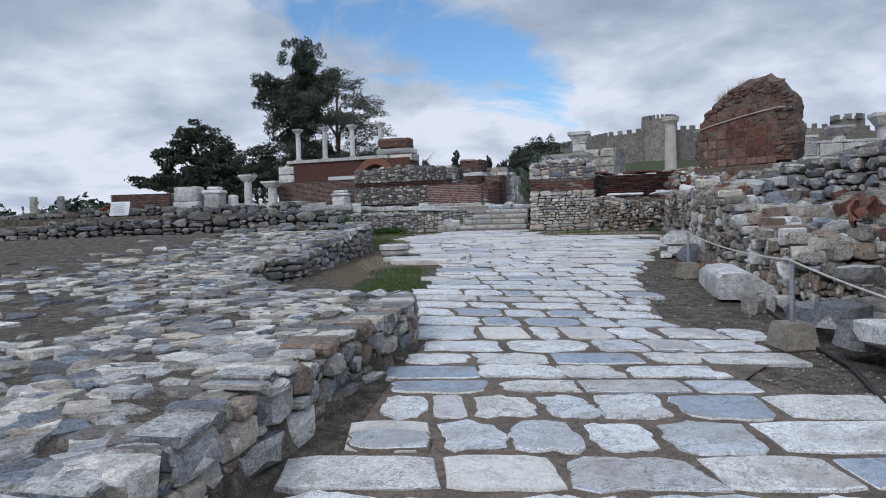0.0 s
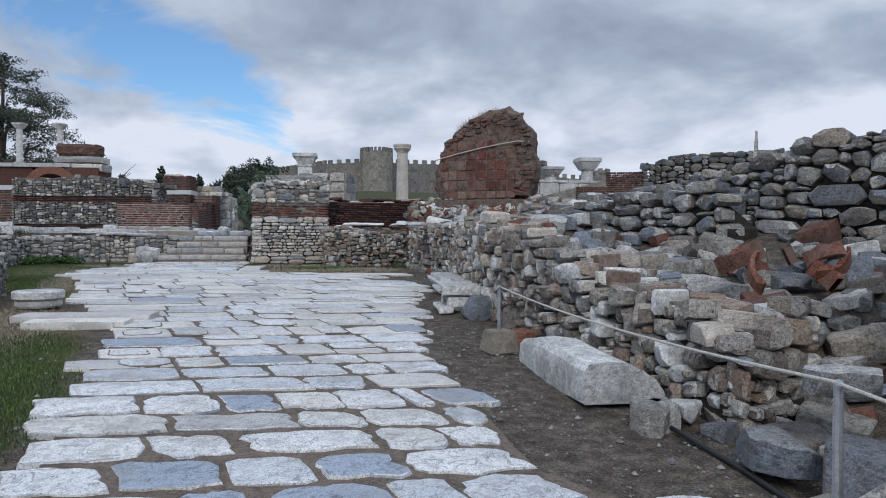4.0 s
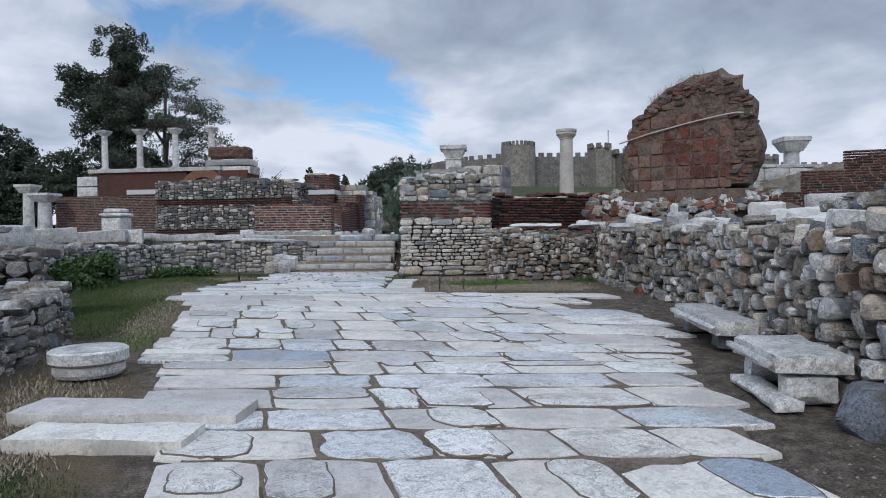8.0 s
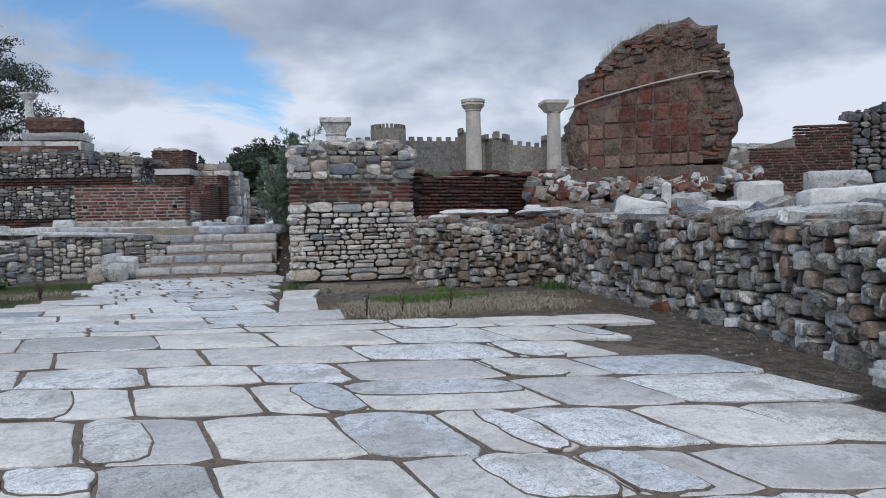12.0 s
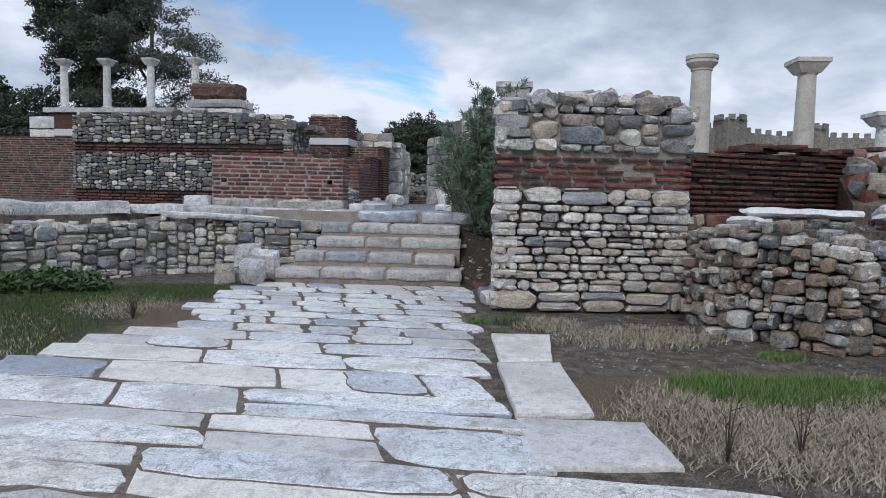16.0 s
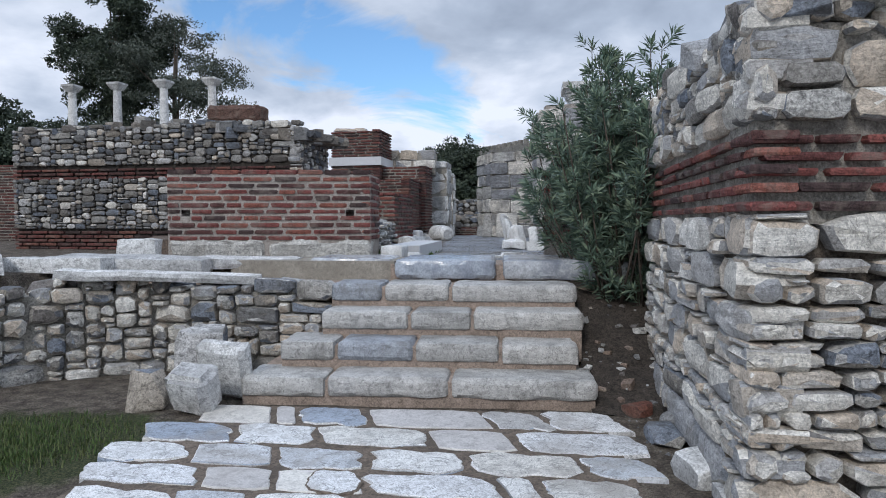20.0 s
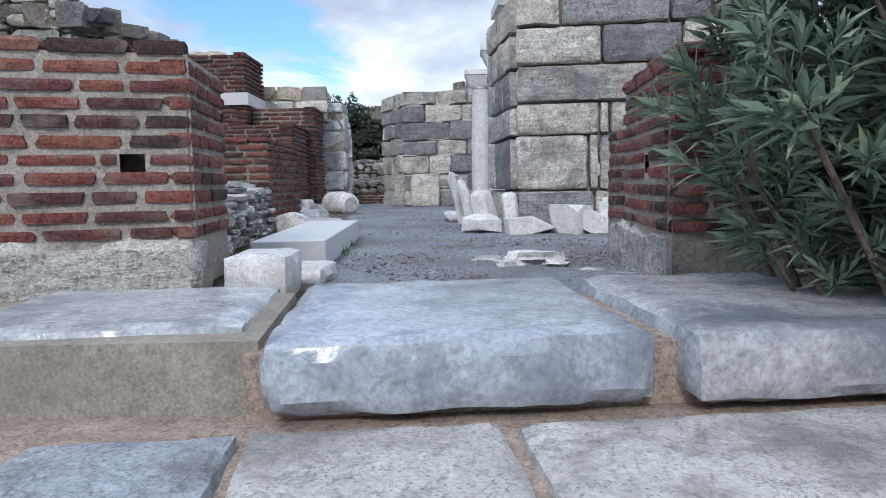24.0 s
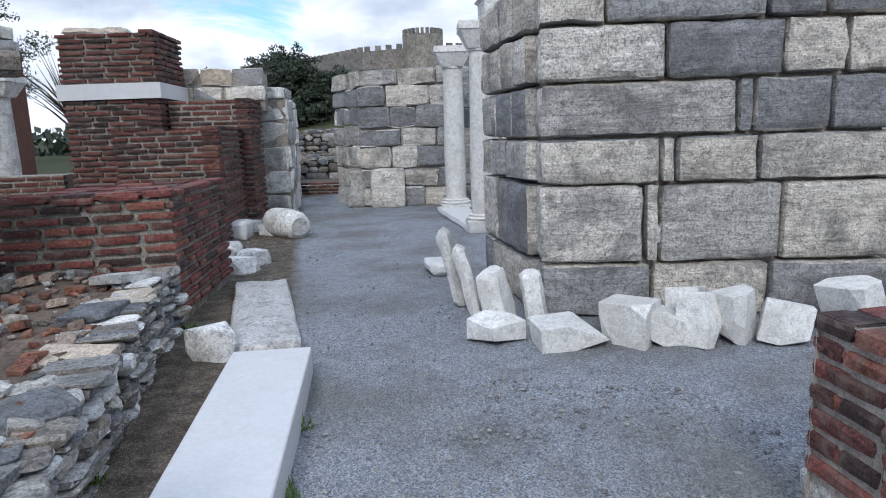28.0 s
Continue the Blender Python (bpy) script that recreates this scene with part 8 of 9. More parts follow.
block_thing("flat_stone", "flat white stone in the gravel beside the pier", "stone", 5.36, 31.5, 0.83, 0.14, 0.4, 0.06, 20, mat_=MARBLE)
fallen = thing("fallen_drum", "short white column drum lying on its side", "column", pose(5.97, 39.8, 1.03, 90, 0, 14))
bm = lathe([(0.13, -0.4), (0.18, -0.37), (0.2, -0.28), (0.205, -0.12), (0.2, 0.05), (0.19, 0.2), (0.175, 0.3), (0.12, 0.36)], 24)
for v in bm.verts:
    v.co += noise.noise_vector(v.co * 5.0) * 0.03
part("body", bm, MARBLE, fallen, flat=False)
block_thing("moulded_base", "moulded white marble base at the pier's foot", "stone", 5.25, 40.0, 0.86, 0.55, 0.4, 0.26, -25, mat_=NEWMARBLE)
for k, (x, y, s) in enumerate(((6.1, 40.5, 0.34), (5.9, 40.1, 0.3), (5.0, 38.6, 0.3), (5.2, 38.1, 0.26), (4.95, 37.7, 0.3), (5.6, 40.6, 0.3), (6.0, 41.0, 0.26))):
    boulder_thing("white marble rubble at the foot of the brick pier", x, y, 0.86, s * 1.4, s, s * 0.6, 37 * k, MARBLE, k, "marble_rock", "white marble rocks")
block_thing("leaning_slab", "grey marble slab leaning on the far wall", "slab", 8.32, 41.98, 0.86, 0.62, 0.1, 0.72, -31, -10, 0, ASHLAR, 5.4)
block_thing("leaning_slab", "narrow grey slab leaning on the far wall", "slab", 7.86, 42.4, 0.86, 0.3, 0.1, 0.66, -20, -10, 8, ASHLAR, 6.4)
block_thing("plinth_step", "white marble plinth under the columns", "stone", 8.62, 39.6, 0.84, 0.5, 2.6, 0.14, -16, mat_=NEWMARBLE)


# ---------- marble paving ----------
ROWS = [2.6, 3.1, 3.6, 4.1, 4.55, 5.05, 5.55, 6.10, 6.52, 7.01, 7.49, 7.82, 8.21, 8.59, 9.06, 9.64, 10.1, 10.52, 10.94, 11.33, 11.81, 12.23, 12.63, 13.0, 13.47, 13.95, 14.51, 15.02, 15.48, 16.05, 16.5, 17.02, 17.59, 18.25, 18.92, 19.74, 20.5, 21.14, 21.85, 22.62, 23.2, 23.75, 24.3, 24.85, 25.31, 25.7, 26.07, 26.46, 26.81, 27.14, 27.52, 27.85, 28.18, 28.55, 28.95, 29.4]
ANGLE = ([2, 6, 9, 10, 11.1, 12.4, 16.8, 18, 19.3, 22, 30], [-7, -8, -11, -16, -18.5, -15.5, -16.5, -22.5, -25, -24, -17])
# joints across the rows, by the row's place in ROWS: the first stretch, the narrow road, the square
JOINTS_A = {7: (-0.13, 0.42, 1.08, 1.69), 8: (-0.14, 0.26, 0.64, 1.03, 1.56), 9: (-0.13, 0.1, 0.52, 0.87, 1.3, 1.85), 10: (0.31, 0.87, 1.55), 11: (0.27, 0.83, 1.25), 12: (0.25, 0.85, 1.54, 1.94), 13: (0.56, 1.28, 1.69, 2.12), 14: (0.43, 0.87, 1.15, 1.58, 1.98, 2.5), 15: (0.52, 0.89, 1.46, 1.77)}
JOINTS_B = {18: (0.64, 1.35, 1.75, 2.22), 19: (0.52, 0.97, 1.33, 1.74, 2.15, 2.32), 20: (0.92, 1.66, 2.11), 21: (0.84, 1.48, 2.06, 2.4), 22: (0.84, 1.22, 1.87, 2.33), 23: (0.78, 1.2, 1.76, 2.2, 2.64), 24: (1.18, 1.72, 2.05, 2.67), 25: (0.96, 1.55, 2.08, 2.64), 26: (1.26, 1.86, 2.6, 3.16), 27: (1.0, 1.74, 2.38, 3.2), 28: (1.06, 1.75, 2.04, 2.74, 3.54), 29: (1.11, 1.85, 2.68, 3.63), 30: (1.6, 1.99, 2.28, 3.03, 3.81)}
JOINTS_C = {32: (0.7, 1.22, 1.73, 2.06, 2.81, 3.55, 4.2), 33: (0.5, 1.0, 1.38, 1.86, 2.67, 3.44, 3.97), 34: (0.75, 1.3, 1.92, 2.6, 3.15, 3.58, 4.2, 4.81), 35: (0.8, 1.6, 2.31, 2.88, 3.95, 4.65), 36: (0.9, 1.72, 2.45, 3.05, 4.04, 4.73), 37: (1.1, 2.19, 3.35, 4.46, 5.2), 38: (0.8, 1.9, 2.84, 3.83, 4.8, 5.48)}
CUTS = {**JOINTS_A, **JOINTS_B, **JOINTS_C}
LEFT = ([2, 5, 6, 7.1, 8.1, 9.2, 10.4, 11.1, 12.8, 13.85, 14.5, 16.9, 19.2, 21.6, 22.3, 23.6, 24.7, 25.9, 26.6, 27.1, 28.5, 29.4], [-1.2, -1.0, -0.8, -0.57, -0.34, -0.08, -0.08, 0.0, 0.18, 0.38, 0.5, 0.1, 0.05, 0.05, -0.25, 0.0, 0.3, 0.75, 1.3, 1.15, 1.55, 2.0])
RIGHT = ([2, 5, 7.4, 7.55, 8.15, 8.25, 9.0, 9.55, 9.7, 10.6, 11.4, 12.3, 13.2, 14.5, 15.2, 16.3, 19.2, 20.8, 21.25, 21.3, 21.8, 22.15, 22.95, 22.98, 24.3, 25.4, 26.3, 27.5, 28.7, 29.4], [3.0, 2.9, 2.7, 2.05, 2.0, 2.62, 2.62, 2.78, 2.24, 2.42, 2.62, 2.86, 3.08, 3.55, 3.9, 4.28, 5.33, 5.75, 5.85, 5.35, 5.35, 5.74, 6.5, 3.12, 3.32, 3.6, 3.85, 4.1, 4.45, 4.6])
pavement = link_mesh("pavement", [(-1.0, 2.2, -0.75), (3.0, 1.6, -0.75), (2.9, 2.4, -0.74), (-1.0, 2.6, -0.74)], [(0, 1, 2, 3)], MORTAR)
tagged(pavement, "ancient road of worn white and blue-grey marble slabs", "pavement", kind="structure")


def row_y(s, x):
    return s + (x - 0.8) * math.tan(radians(float(np.interp(s, *ANGLE))))


def worn_outline(xa, xb, sa, sb, e, wave, n=30):
    """Plan points of a slab in a cell of the road: a squared ring whose corners are rounded by e and whose sides wander."""
    ph = random.uniform(0, 40)
    jit = [random.uniform(-wave, wave) * 0.5 for _ in range(6)]
    out = []
    for i in range(n):
        a = 2 * math.pi * (i + 0.5) / n
        a += 0.16 * math.sin(4 * a + math.pi)
        c, s = math.cos(a), math.sin(a)
        r = (abs(c) ** e + abs(s) ** e) ** (-1 / e)
        px, py = c * r, s * r
        w = noise.noise(Vector((px * 1.5 + ph, py * 1.5, ph))) * wave + noise.noise(Vector((px * 4.5 + ph, py * 4.5, 1))) * wave * 0.55
        f, g_ = (px + 1) / 2, (py + 1) / 2
        xx = ((xa + jit[0]) * (1 - g_) + (xa + jit[1]) * g_) * (1 - f) + ((xb + jit[2]) * (1 - g_) + (xb + jit[3]) * g_) * f + px * w
        ss = (sa + jit[4] * 0.5) * (1 - g_) + (sb + jit[5] * 0.5) * g_
        out.append((xx, row_y(ss, xx) + py * w))
    return out


def slab_mesh(out, lift, material, tilt=0.012, deep=0.11):
    """A slab over a plan outline, with a chipped rim and an uneven top, lying on the road."""
    n = len(out)
    cx = sum(p[0] for p in out) / n
    cy = sum(p[1] for p in out) / n
    ph = cx * 3.1
    V, F = [(0, 0, 0.003)], []
    for f, dz in ((0.5, 0.002), (0.95, 0.0), (0.983, -0.005), (1.0, -0.018), (1.0, -deep)):
        for x, y in out:
            V.append(((x - cx) * f, (y - cy) * f, dz + (noise.noise(Vector((x * 7, y * 7, ph))) * (0.004 if material is PAVE and deep > 0.05 else 0.0015) if f < 0.98 else 0.0)))
    for i in range(n):
        F.append((0, 1 + i, 1 + (i + 1) % n))
        for k in range(4):
            o = 1 + k * n
            F.append((o + i, o + n + i, o + n + (i + 1) % n, o + (i + 1) % n))
    me = bpy.data.meshes.new("slab")
    me.from_pydata(V, [], F)
    me.materials.append(material)
    me.shade_smooth()
    me.set_sharp_from_angle(angle=radians(25))
    ob = new("slab", me)
    ob.parent = pavement
    ta, tb = random.uniform(-tilt, tilt), road_slope(cy) + random.uniform(-tilt, tilt)
    ob.matrix_basis = Matrix.Translation((cx, cy, road_z(cy) + lift)) @ Matrix(((1, 0, 0, 0), (0, 1, 0, 0), (ta, tb, 1, 0), (0, 0, 0, 1)))
    return ob


def slab_piece(x0, x1, s0, s1, gap, kind_):
    even = float(smooth(12.5, 15, s0)) * 0.7
    lift = random.uniform(-0.003, 0.007) * (1 - even)
    tilt = 0.008 * (1 - even)
    if kind_ == "worn":
        slab_mesh(worn_outline(x0 + gap, x1 - gap, s0 + gap, s1 - gap, random.uniform(5, 14), 0.05), lift, PAVE, tilt)
    elif kind_ == "rect":
        slab_mesh(worn_outline(x0 + gap * 0.7, x1 - gap * 0.7, s0 + gap * 0.7, s1 - gap * 0.7, 60, 0.012), lift, PAVE if random.random() < 0.75 - even * 0.5 else INFILL, tilt)
    else:
        # an old piece set into a newly cut slab
        slab_mesh(worn_outline(x0 + gap * 0.6, x1 - gap * 0.6, s0 + gap * 0.6, s1 - gap * 0.6, 70, 0.008), lift - 0.003, INFILL, 0.0)
        w, h = x1 - x0, s1 - s0
        xa, xb, sa, sb = x0 + gap, x1 - gap, s0 + gap, s1 - gap
        form = random.randrange(5)
        if form == 0:
            xa, xb, sa, sb = x0 + w * 0.2, x1 - w * 0.22, s0 + h * 0.2, s1 - h * 0.2
        elif form == 1:
            sb = s0 + h * random.uniform(0.45, 0.65)
        elif form == 2:
            sa = s0 + h * random.uniform(0.35, 0.55)
        elif form == 3:
            xb = x0 + w * random.uniform(0.45, 0.65)
        else:
            xa = x0 + w * random.uniform(0.35, 0.55)
        e = random.uniform(3, 7)
        state = random.getstate()
        slab_mesh(worn_outline(xa - 0.011, xb + 0.011, sa - 0.011, sb + 0.011, e, 0.028), lift + 0.003, BED, 0.0, 0.02)
        random.setstate(state)
        slab_mesh(worn_outline(xa, xb, sa, sb, e, 0.028), lift + 0.007, PAVE, 0.0, 0.02)


def road_slope(y):
    return (road_z(y + 0.3) - road_z(y - 0.3)) / 0.6


BED = surface("road_bedding", [(0.17, 0.135, 0.108)], grain=(5, 70), contrast=0.4, bump=0.8, step=0.012, stain=((0.075, 0.062, 0.05), 0.7), scab=0.3)
random.seed(77)
for row, (s0, s1) in enumerate(zip(ROWS, ROWS[1:])):
    mid = (s0 + s1) / 2
    xl = float(np.interp(mid, *LEFT)) + random.uniform(-0.2, 0.1)
    xr = float(np.interp(mid, *RIGHT)) + random.uniform(-0.1, 0.12)
    big = float(smooth(12.5, 15, mid) * (1 - smooth(25.5, 26.5, mid)))
    gap = 0.026 - 0.011 * big
    x = xl
    known = [j for j in CUTS.get(row, ()) if xl + 0.12 < j < xr - 0.12]
    while x < xr - 0.15:
        w = random.uniform(0.36, 0.78) * (1 + 0.7 * big * random.random()) * (1.35 if 22.5 < mid < 26.2 else 1.0)
        if known:
            w = known.pop(0) - x
        elif row in CUTS or xr - (x + w) < 0.3:
            w = xr - x
        pick = random.random()
        kind_ = ("worn" if pick < 0.72 else "rect") if pick >= big * 0.34 + 0.02 else "patch"
        if big > 0.5 and kind_ == "worn" and random.random() < 0.55:
            kind_ = "rect"
        if s1 - s0 > 0.5 and row not in CUTS and random.random() < 0.15:
            m = s0 + (s1 - s0) * random.uniform(0.4, 0.6)
            slab_piece(x, x + w, s0, m, gap, "worn" if random.random() < 0.5 else "rect")
            slab_piece(x, x + w, m, s1, gap, "worn" if random.random() < 0.5 else "rect")
        elif w > 0.62 and row not in CUTS and random.random() < 0.2 * (1 - big):
            m = x + w * random.uniform(0.25, 0.4)
            slab_piece(x, m, s0, s1, gap, "rect")
            slab_piece(m, x + w, s0, s1, gap, "worn")
        else:
            slab_piece(x, x + w, s0, s1, gap, kind_)
        x += w
# slabs along the path's edge past the square
for corners in (((3.16, 22.3), (3.86, 22.13), (4.02, 22.74), (3.33, 22.98)), ((3.35, 23.02), (3.82, 22.94), (4.14, 24.1), (3.66, 24.2)), ((3.7, 24.24), (4.12, 24.2), (4.5, 25.06), (3.97, 25.2))):
    ring = []
    for (xa, ya), (xb, yb) in zip(corners, corners[1:] + corners[:1]):
        for i in range(7):
            f = i / 7
            ring.append((xa + (xb - xa) * f + random.uniform(-0.007, 0.007), ya + (yb - ya) * f + random.uniform(-0.007, 0.007)))
    slab_mesh(ring, 0.004, INFILL)
# bedding of the road: grey-brown earth and mortar between the slabs
BV, BF = [], []
for k, s in enumerate(ROWS):
    xl, xr = float(np.interp(s, *LEFT)), float(np.interp(s, *RIGHT))
    for f in (0.02, 0.25, 0.5, 0.75, 0.98):
        x = xl + (xr - xl) * f
        y = row_y(s, x)
        BV.append((x, y, road_z(y) - 0.009))
    if k:
        o = 5 * (k - 1)
        for j in range(4):
            BF.append((o + j, o + j + 1, o + j + 6, o + j + 5))
link_mesh("road_bed", BV, BF, BED, pavement, "brown earth and mortar in the joints")

# ---------- grass, weeds and pebbles ----------
def blades(name, label, spots, material, count, height, seed, lean=0.5):
    rng = np.random.RandomState(seed)
    V, F = [], []
    sp_ = np.array(spots, float)
    pick = rng.choice(len(sp_), count, p=(sp_[:, 2] * sp_[:, 3]) / (sp_[:, 2] * sp_[:, 3]).sum())
    for k in pick:
        cx, cy, rx, ry = sp_[k][:4]
        a, r = rng.uniform(0, 6.283), math.sqrt(rng.uniform(0, 1)) * rng.uniform(0.6, 1.15)
        x, y = cx + math.cos(a) * rx * r, cy + math.sin(a) * ry * r
        V.append((x, y))
    P = np.array(V)
    along = P[:, 1] - (P[:, 0] - 0.8) * np.tan(np.radians(np.interp(P[:, 1], *ANGLE)))
    on_road = (P[:, 0] > np.interp(along, *LEFT) + 0.03) & (P[:, 0] < np.interp(along, *RIGHT) - 0.03) & (P[:, 1] < 29.2)
    P = P[~on_road]
    Z = terrain(P[:, 0], P[:, 1]) - 0.01
    n = len(P)
    h = height * rng.uniform(0.4, 1.3, n)
    a = rng.uniform(0, 6.283, n)
    d = np.stack([np.cos(a), np.sin(a)], 1)
    w = rng.uniform(0.003, 0.007, n)
    side = np.stack([-d[:, 1], d[:, 0]], 1) * w[:, None]
    base = np.c_[P, Z]
    tip = np.c_[P + d * (h * lean * rng.uniform(0.2, 1.2, n))[:, None], Z + h]
    A = base + np.c_[side, np.zeros(n)]
    B = base - np.c_[side, np.zeros(n)]
    verts = np.stack([A, B, tip], 1).reshape(-1, 3)
    me = bpy.data.meshes.new(name)
    me.from_pydata(verts.tolist(), [], np.arange(3 * n).reshape(-1, 3).tolist())
    me.materials.append(material)
    return tagged(new(name, me), label, "grass", kind="stuff")


STALKS = ((4.15, 22.2, 0.42, 4, 1), (5.15, 22.05, 0.36, 5, 2), (4.6, 22.2, 0.3, 5, 3), (0.7, 26.6, 0.35, 12, 4))
BRIGHTGRASS = surface("bright_grass_blade", [(0.11, 0.19, 0.05), (0.15, 0.23, 0.06), (0.09, 0.15, 0.045)], rough=0.7, grain=(3, 30), contrast=0.25, bump=0.0)
blades("grass", "short green grass beside the road", [(-0.3, 12.3, 0.5, 1.3), (-0.25, 14.0, 0.45, 0.7), (-1.0, 22.5, 0.9, 3.6), (-0.7, 26.4, 1.0, 2.2), (0.2, 28.2, 1.0, 0.7), (-1.6, 25.0, 0.6, 2.4), (6.0, 22.9, 0.8, 0.35), (0.6, 28.5, 1.0, 0.6)], GRASS, 110000, 0.042, 3)
blades("dry_grass", "dry straw-coloured grass", [(5.4, 22.7, 1.9, 0.75), (-0.5, 15.6, 0.5, 2.2), (-0.6, 24.8, 0.9, 2.2), (0.4, 27.4, 0.6, 0.8), (-0.3, 20.5, 0.3, 2.4), (5.0, 21.95, 0.9, 0.25)], DRYGRASS, 45000, 0.04, 4, 1.3)
blades("weeds", "green weeds at the foot of walls", [(-2.1, 26.0, 0.35, 2.0), (-0.9, 28.7, 0.6, 0.35), (4.35, 25.75, 0.2, 0.15), (7.6, 23.2, 0.25, 0.3), (3.55, 32.35, 0.12, 0.25), (7.3, 19.6, 0.12, 0.5), (-1.2, 29.1, 0.6, 0.3)], WEED, 5200, 0.14, 5, 0.7)
blades("low_weeds", "low green weeds at the foot of stones", [(4.05, 25.9, 0.16, 0.16), (4.1, 25.3, 0.1, 0.14), (7.7, 23.6, 0.2, 0.2), (7.5, 21.2, 0.15, 0.3), (6.1, 24.0, 0.25, 0.15), (4.57, 33.8, 0.05, 0.09), (4.37, 33.2, 0.05, 0.12), (3.7, 33.7, 0.06, 0.1), (4.3, 35.7, 0.05, 0.15), (3.95, 32.55, 0.06, 0.1)], BRIGHTGRASS, 3200, 0.05, 15, 0.9)
blades("tall_dry_grass", "matted dry grass before the rubble wall", [(5.4, 24.9, 0.9, 0.5), (4.7, 25.6, 0.4, 0.4), (5.2, 22.2, 1.3, 0.45), (4.5, 22.9, 0.45, 0.6), (6.3, 21.9, 0.7, 0.5), (5.8, 22.6, 0.9, 0.5)], DRYGRASS, 34000, 0.05, 21, 1.7)
blades("green_tuft", "bright green grass before the rubble wall", [(5.5, 23.1, 0.75, 0.32), (5.0, 23.3, 0.4, 0.3)], BRIGHTGRASS, 9000, 0.075, 22, 0.7)
def stalks(x, y, height, count, seed, label):
    """A dry plant of a few thin forked stems."""
    t = thing("dry_plant", label, "plant", pose(x, y, float(terrain(np.array([x]), np.array([y]))[0])), "dry plants")
    rg = random.Random(seed)
    for k in range(count):
        a, h = rg.uniform(0, 6.28), height * rg.uniform(0.5, 1.0)
        d = Vector((math.cos(a), math.sin(a), 0)) * h * rg.uniform(0.1, 0.45)
        tube("stem", [(0, 0, -0.02), tuple(d * 0.4 + Vector((0, 0, h * 0.55))), tuple(d + Vector((0, 0, h)))], [0.005, 0.004, 0.0015], BARK, t, sides=4)
        for j in range(3):
            f = rg.uniform(0.4, 0.9)
            b = Vector((rg.uniform(-1, 1), rg.uniform(-1, 1), rg.uniform(0.3, 1))) * h * 0.25
            p = d * f + Vector((0, 0, h * f))
            tube("twig", [tuple(p), tuple(p + b)], [0.003, 0.001], BARK, t, sides=4)


for x, y, h, n, s in STALKS:
    stalks(x, y, h, n, s, "dry brown leafless weed standing in the grass")
blades("lawn", "short fresh green grass beside the road", [(-0.2, 13.4, 0.35, 0.8), (-0.35, 12.3, 0.45, 1.0), (-0.3, 18.6, 0.3, 0.9), (0.3, 27.9, 0.7, 0.5), (-0.9, 24.5, 0.6, 1.6)], BRIGHTGRASS, 26000, 0.032, 31, 1.0)
ivy = thing("wall_ivy", "dark green weeds and ivy hanging on the wall", "weeds", kind="stuff")
rng = random.Random(14)
leaf_cloud("foliage", [(-2.35 + rng.gauss(0, 0.22), rng.uniform(24.6, 27.6), rng.uniform(0.05, 0.5), 0.28, 0.35, 0.2) for k in range(14)] + [(-1.0 + rng.uniform(-0.7, 1.2), 28.9 + rng.uniform(-0.5, 0.6), 0.1, 0.3, 0.2, 0.14) for k in range(9)], 9000, 0.05, WEED, ivy, 12)
peb_v, peb_f = [], []
rng = np.random.RandomState(9)
octa = np.array([(1, 0, 0), (-1, 0, 0), (0, 1, 0), (0, -1, 0), (0, 0, 0.7), (0, 0, -0.7)])
octf = [(0, 2, 4), (2, 1, 4), (1, 3, 4), (3, 0, 4), (2, 0, 5), (1, 2, 5), (3, 1, 5), (0, 3, 5)]
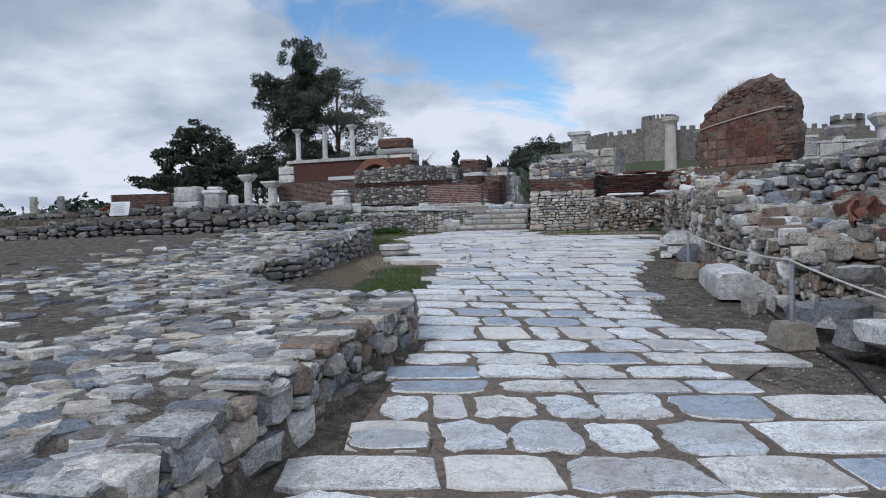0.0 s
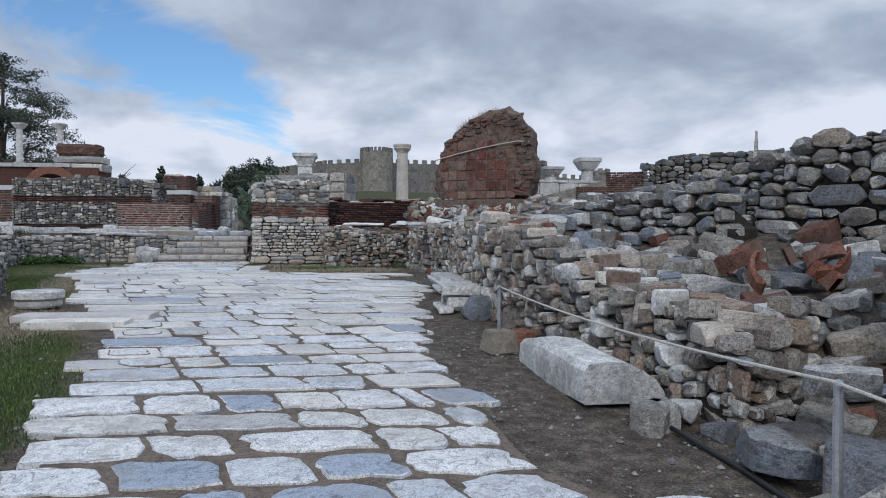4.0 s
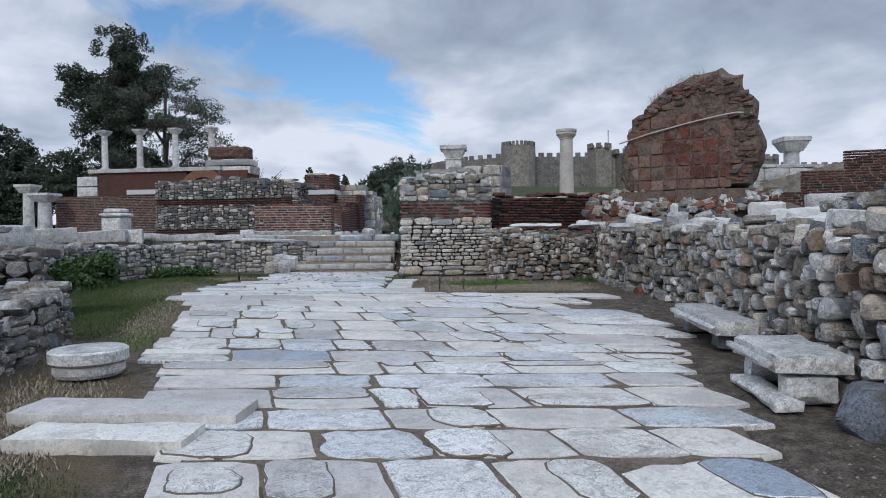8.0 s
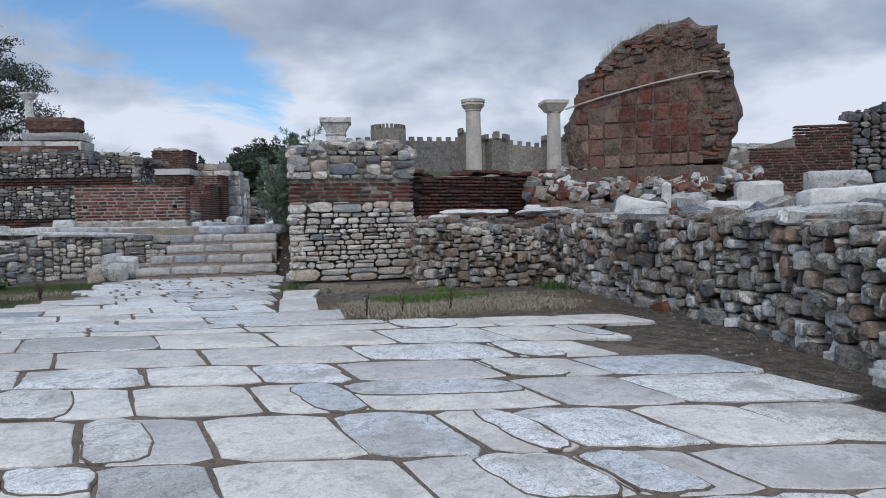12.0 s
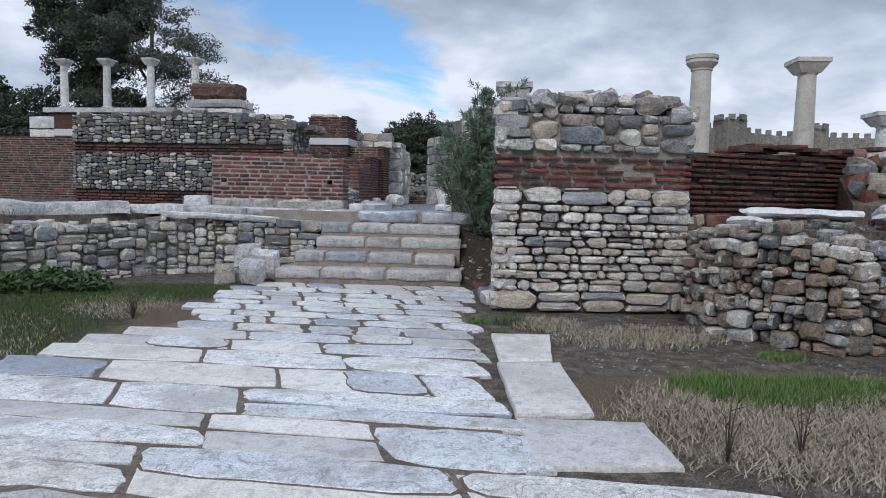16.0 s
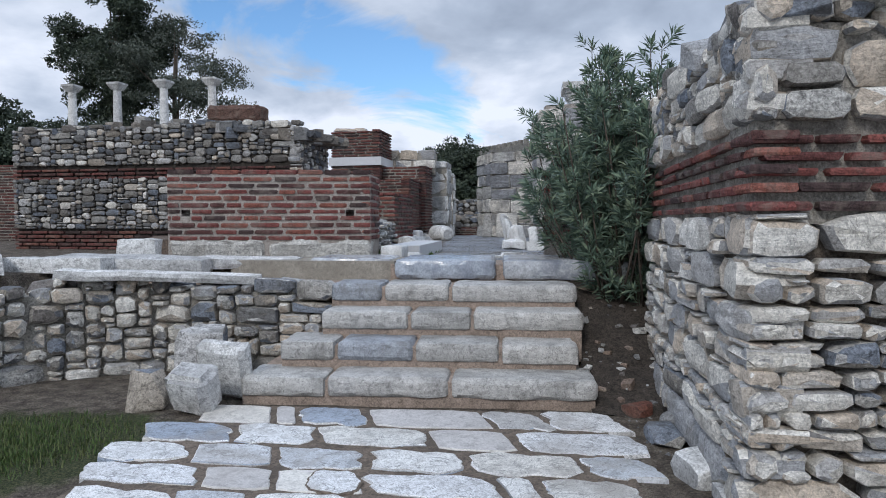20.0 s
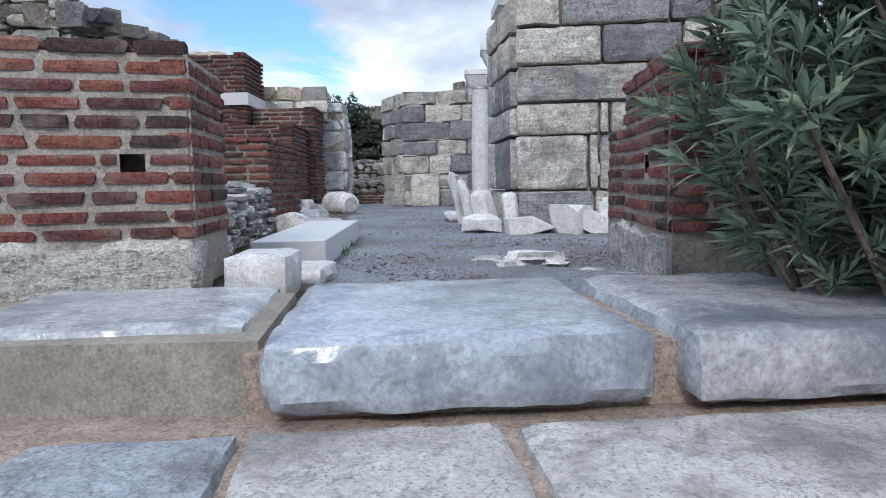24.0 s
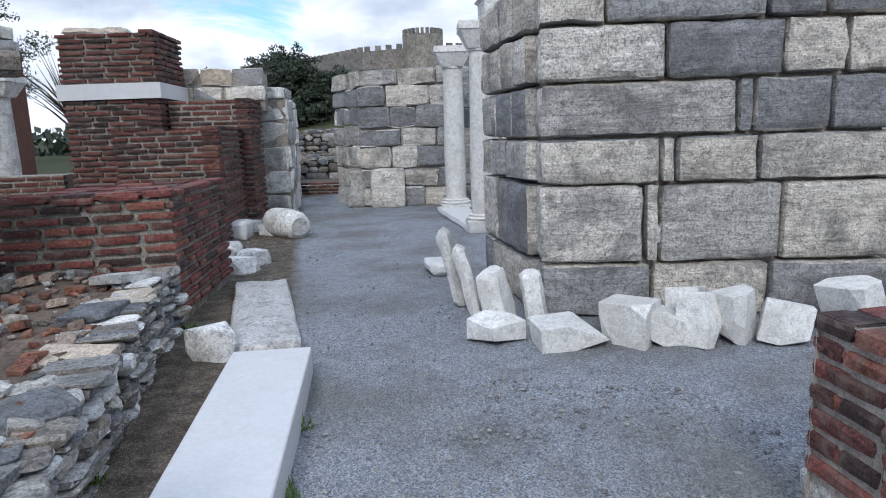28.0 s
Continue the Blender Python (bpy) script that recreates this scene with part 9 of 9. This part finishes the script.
AREAS = [(2.3, 4.3, 8.5, 13.8, 1700), (1.9, 3.2, 5.5, 8.5, 900), (6.0, 7.2, 17.5, 21.0, 500), (4.4, 7.6, 23.6, 26.0, 900), (-0.6, 0.6, 9.5, 14.0, 500), (4.2, 6.4, 31.2, 33.8, 4200), (4.8, 7.2, 33.6, 40.0, 3000), (4.6, 5.3, 26.4, 29.0, 250), (-6.0, -1.2, 5.5, 18.0, 900)]
for x0, x1, y0, y1, n in AREAS:
    X, Y = rng.uniform(x0, x1, n), rng.uniform(y0, y1, n)
    Z = terrain(X, Y)
    S = rng.choice((0.006, 0.01, 0.014, 0.022), n, p=(0.45, 0.37, 0.14, 0.04)) * (0.75 if y0 > 31 else 1.0)
    for x, y, z, s in zip(X, Y, Z, S):
        o = len(peb_v)
        t = rng.uniform(0, 3)
        c, q = math.cos(t), math.sin(t)
        for v in octa * s * rng.uniform(0.7, 1.3, 3):
            peb_v.append((x + v[0] * c - v[1] * q, y + v[0] * q + v[1] * c, z + v[2] + s * 0.3))
        peb_f += [tuple(i + o for i in f) for f in octf]
tagged(link_mesh("pebbles", peb_v, peb_f, PEBBLE), "small stones and gravel chips on the ground", "gravel", kind="stuff")
# flat stones set in the terrace
terr_top = thing("terrace_stones", "flat grey stones set in the earth of the terrace", "stone floor", kind="stuff")
g = Pieces(terr_top, 220)
rngp = random.Random(31)
for k in range(1500):
    y = rngp.uniform(4.2, 18.3)
    edge = float(np.interp(y, [2, 5, 6.4, 7.8, 9, 9.9, 10.8, 12.6, 13.6, 17.5, 18.5], [-1.95, -1.5, -1.15, -0.8, -0.35, -0.3, -1.7, -2.5, -1.9, -1.05, -1.0]))
    x = edge - abs(rngp.gauss(0.0, 1.5))
    if x < -7 or float(inside(TERRACE, np.array([x]), np.array([y]))[0]) < 0.5:
        continue
    s = rngp.uniform(0.07, 0.24)
    z = float(terrain(np.array([x]), np.array([y]))[0])
    g.add(K_RUBBLE if rngp.random() < 0.7 else K_LIME, place(x, y, z - 0.008, s * 1.5, s, 0.07, rngp.uniform(0, 3), rngp.uniform(-0.1, 0.1), rngp.uniform(-0.1, 0.1)))
g.done()
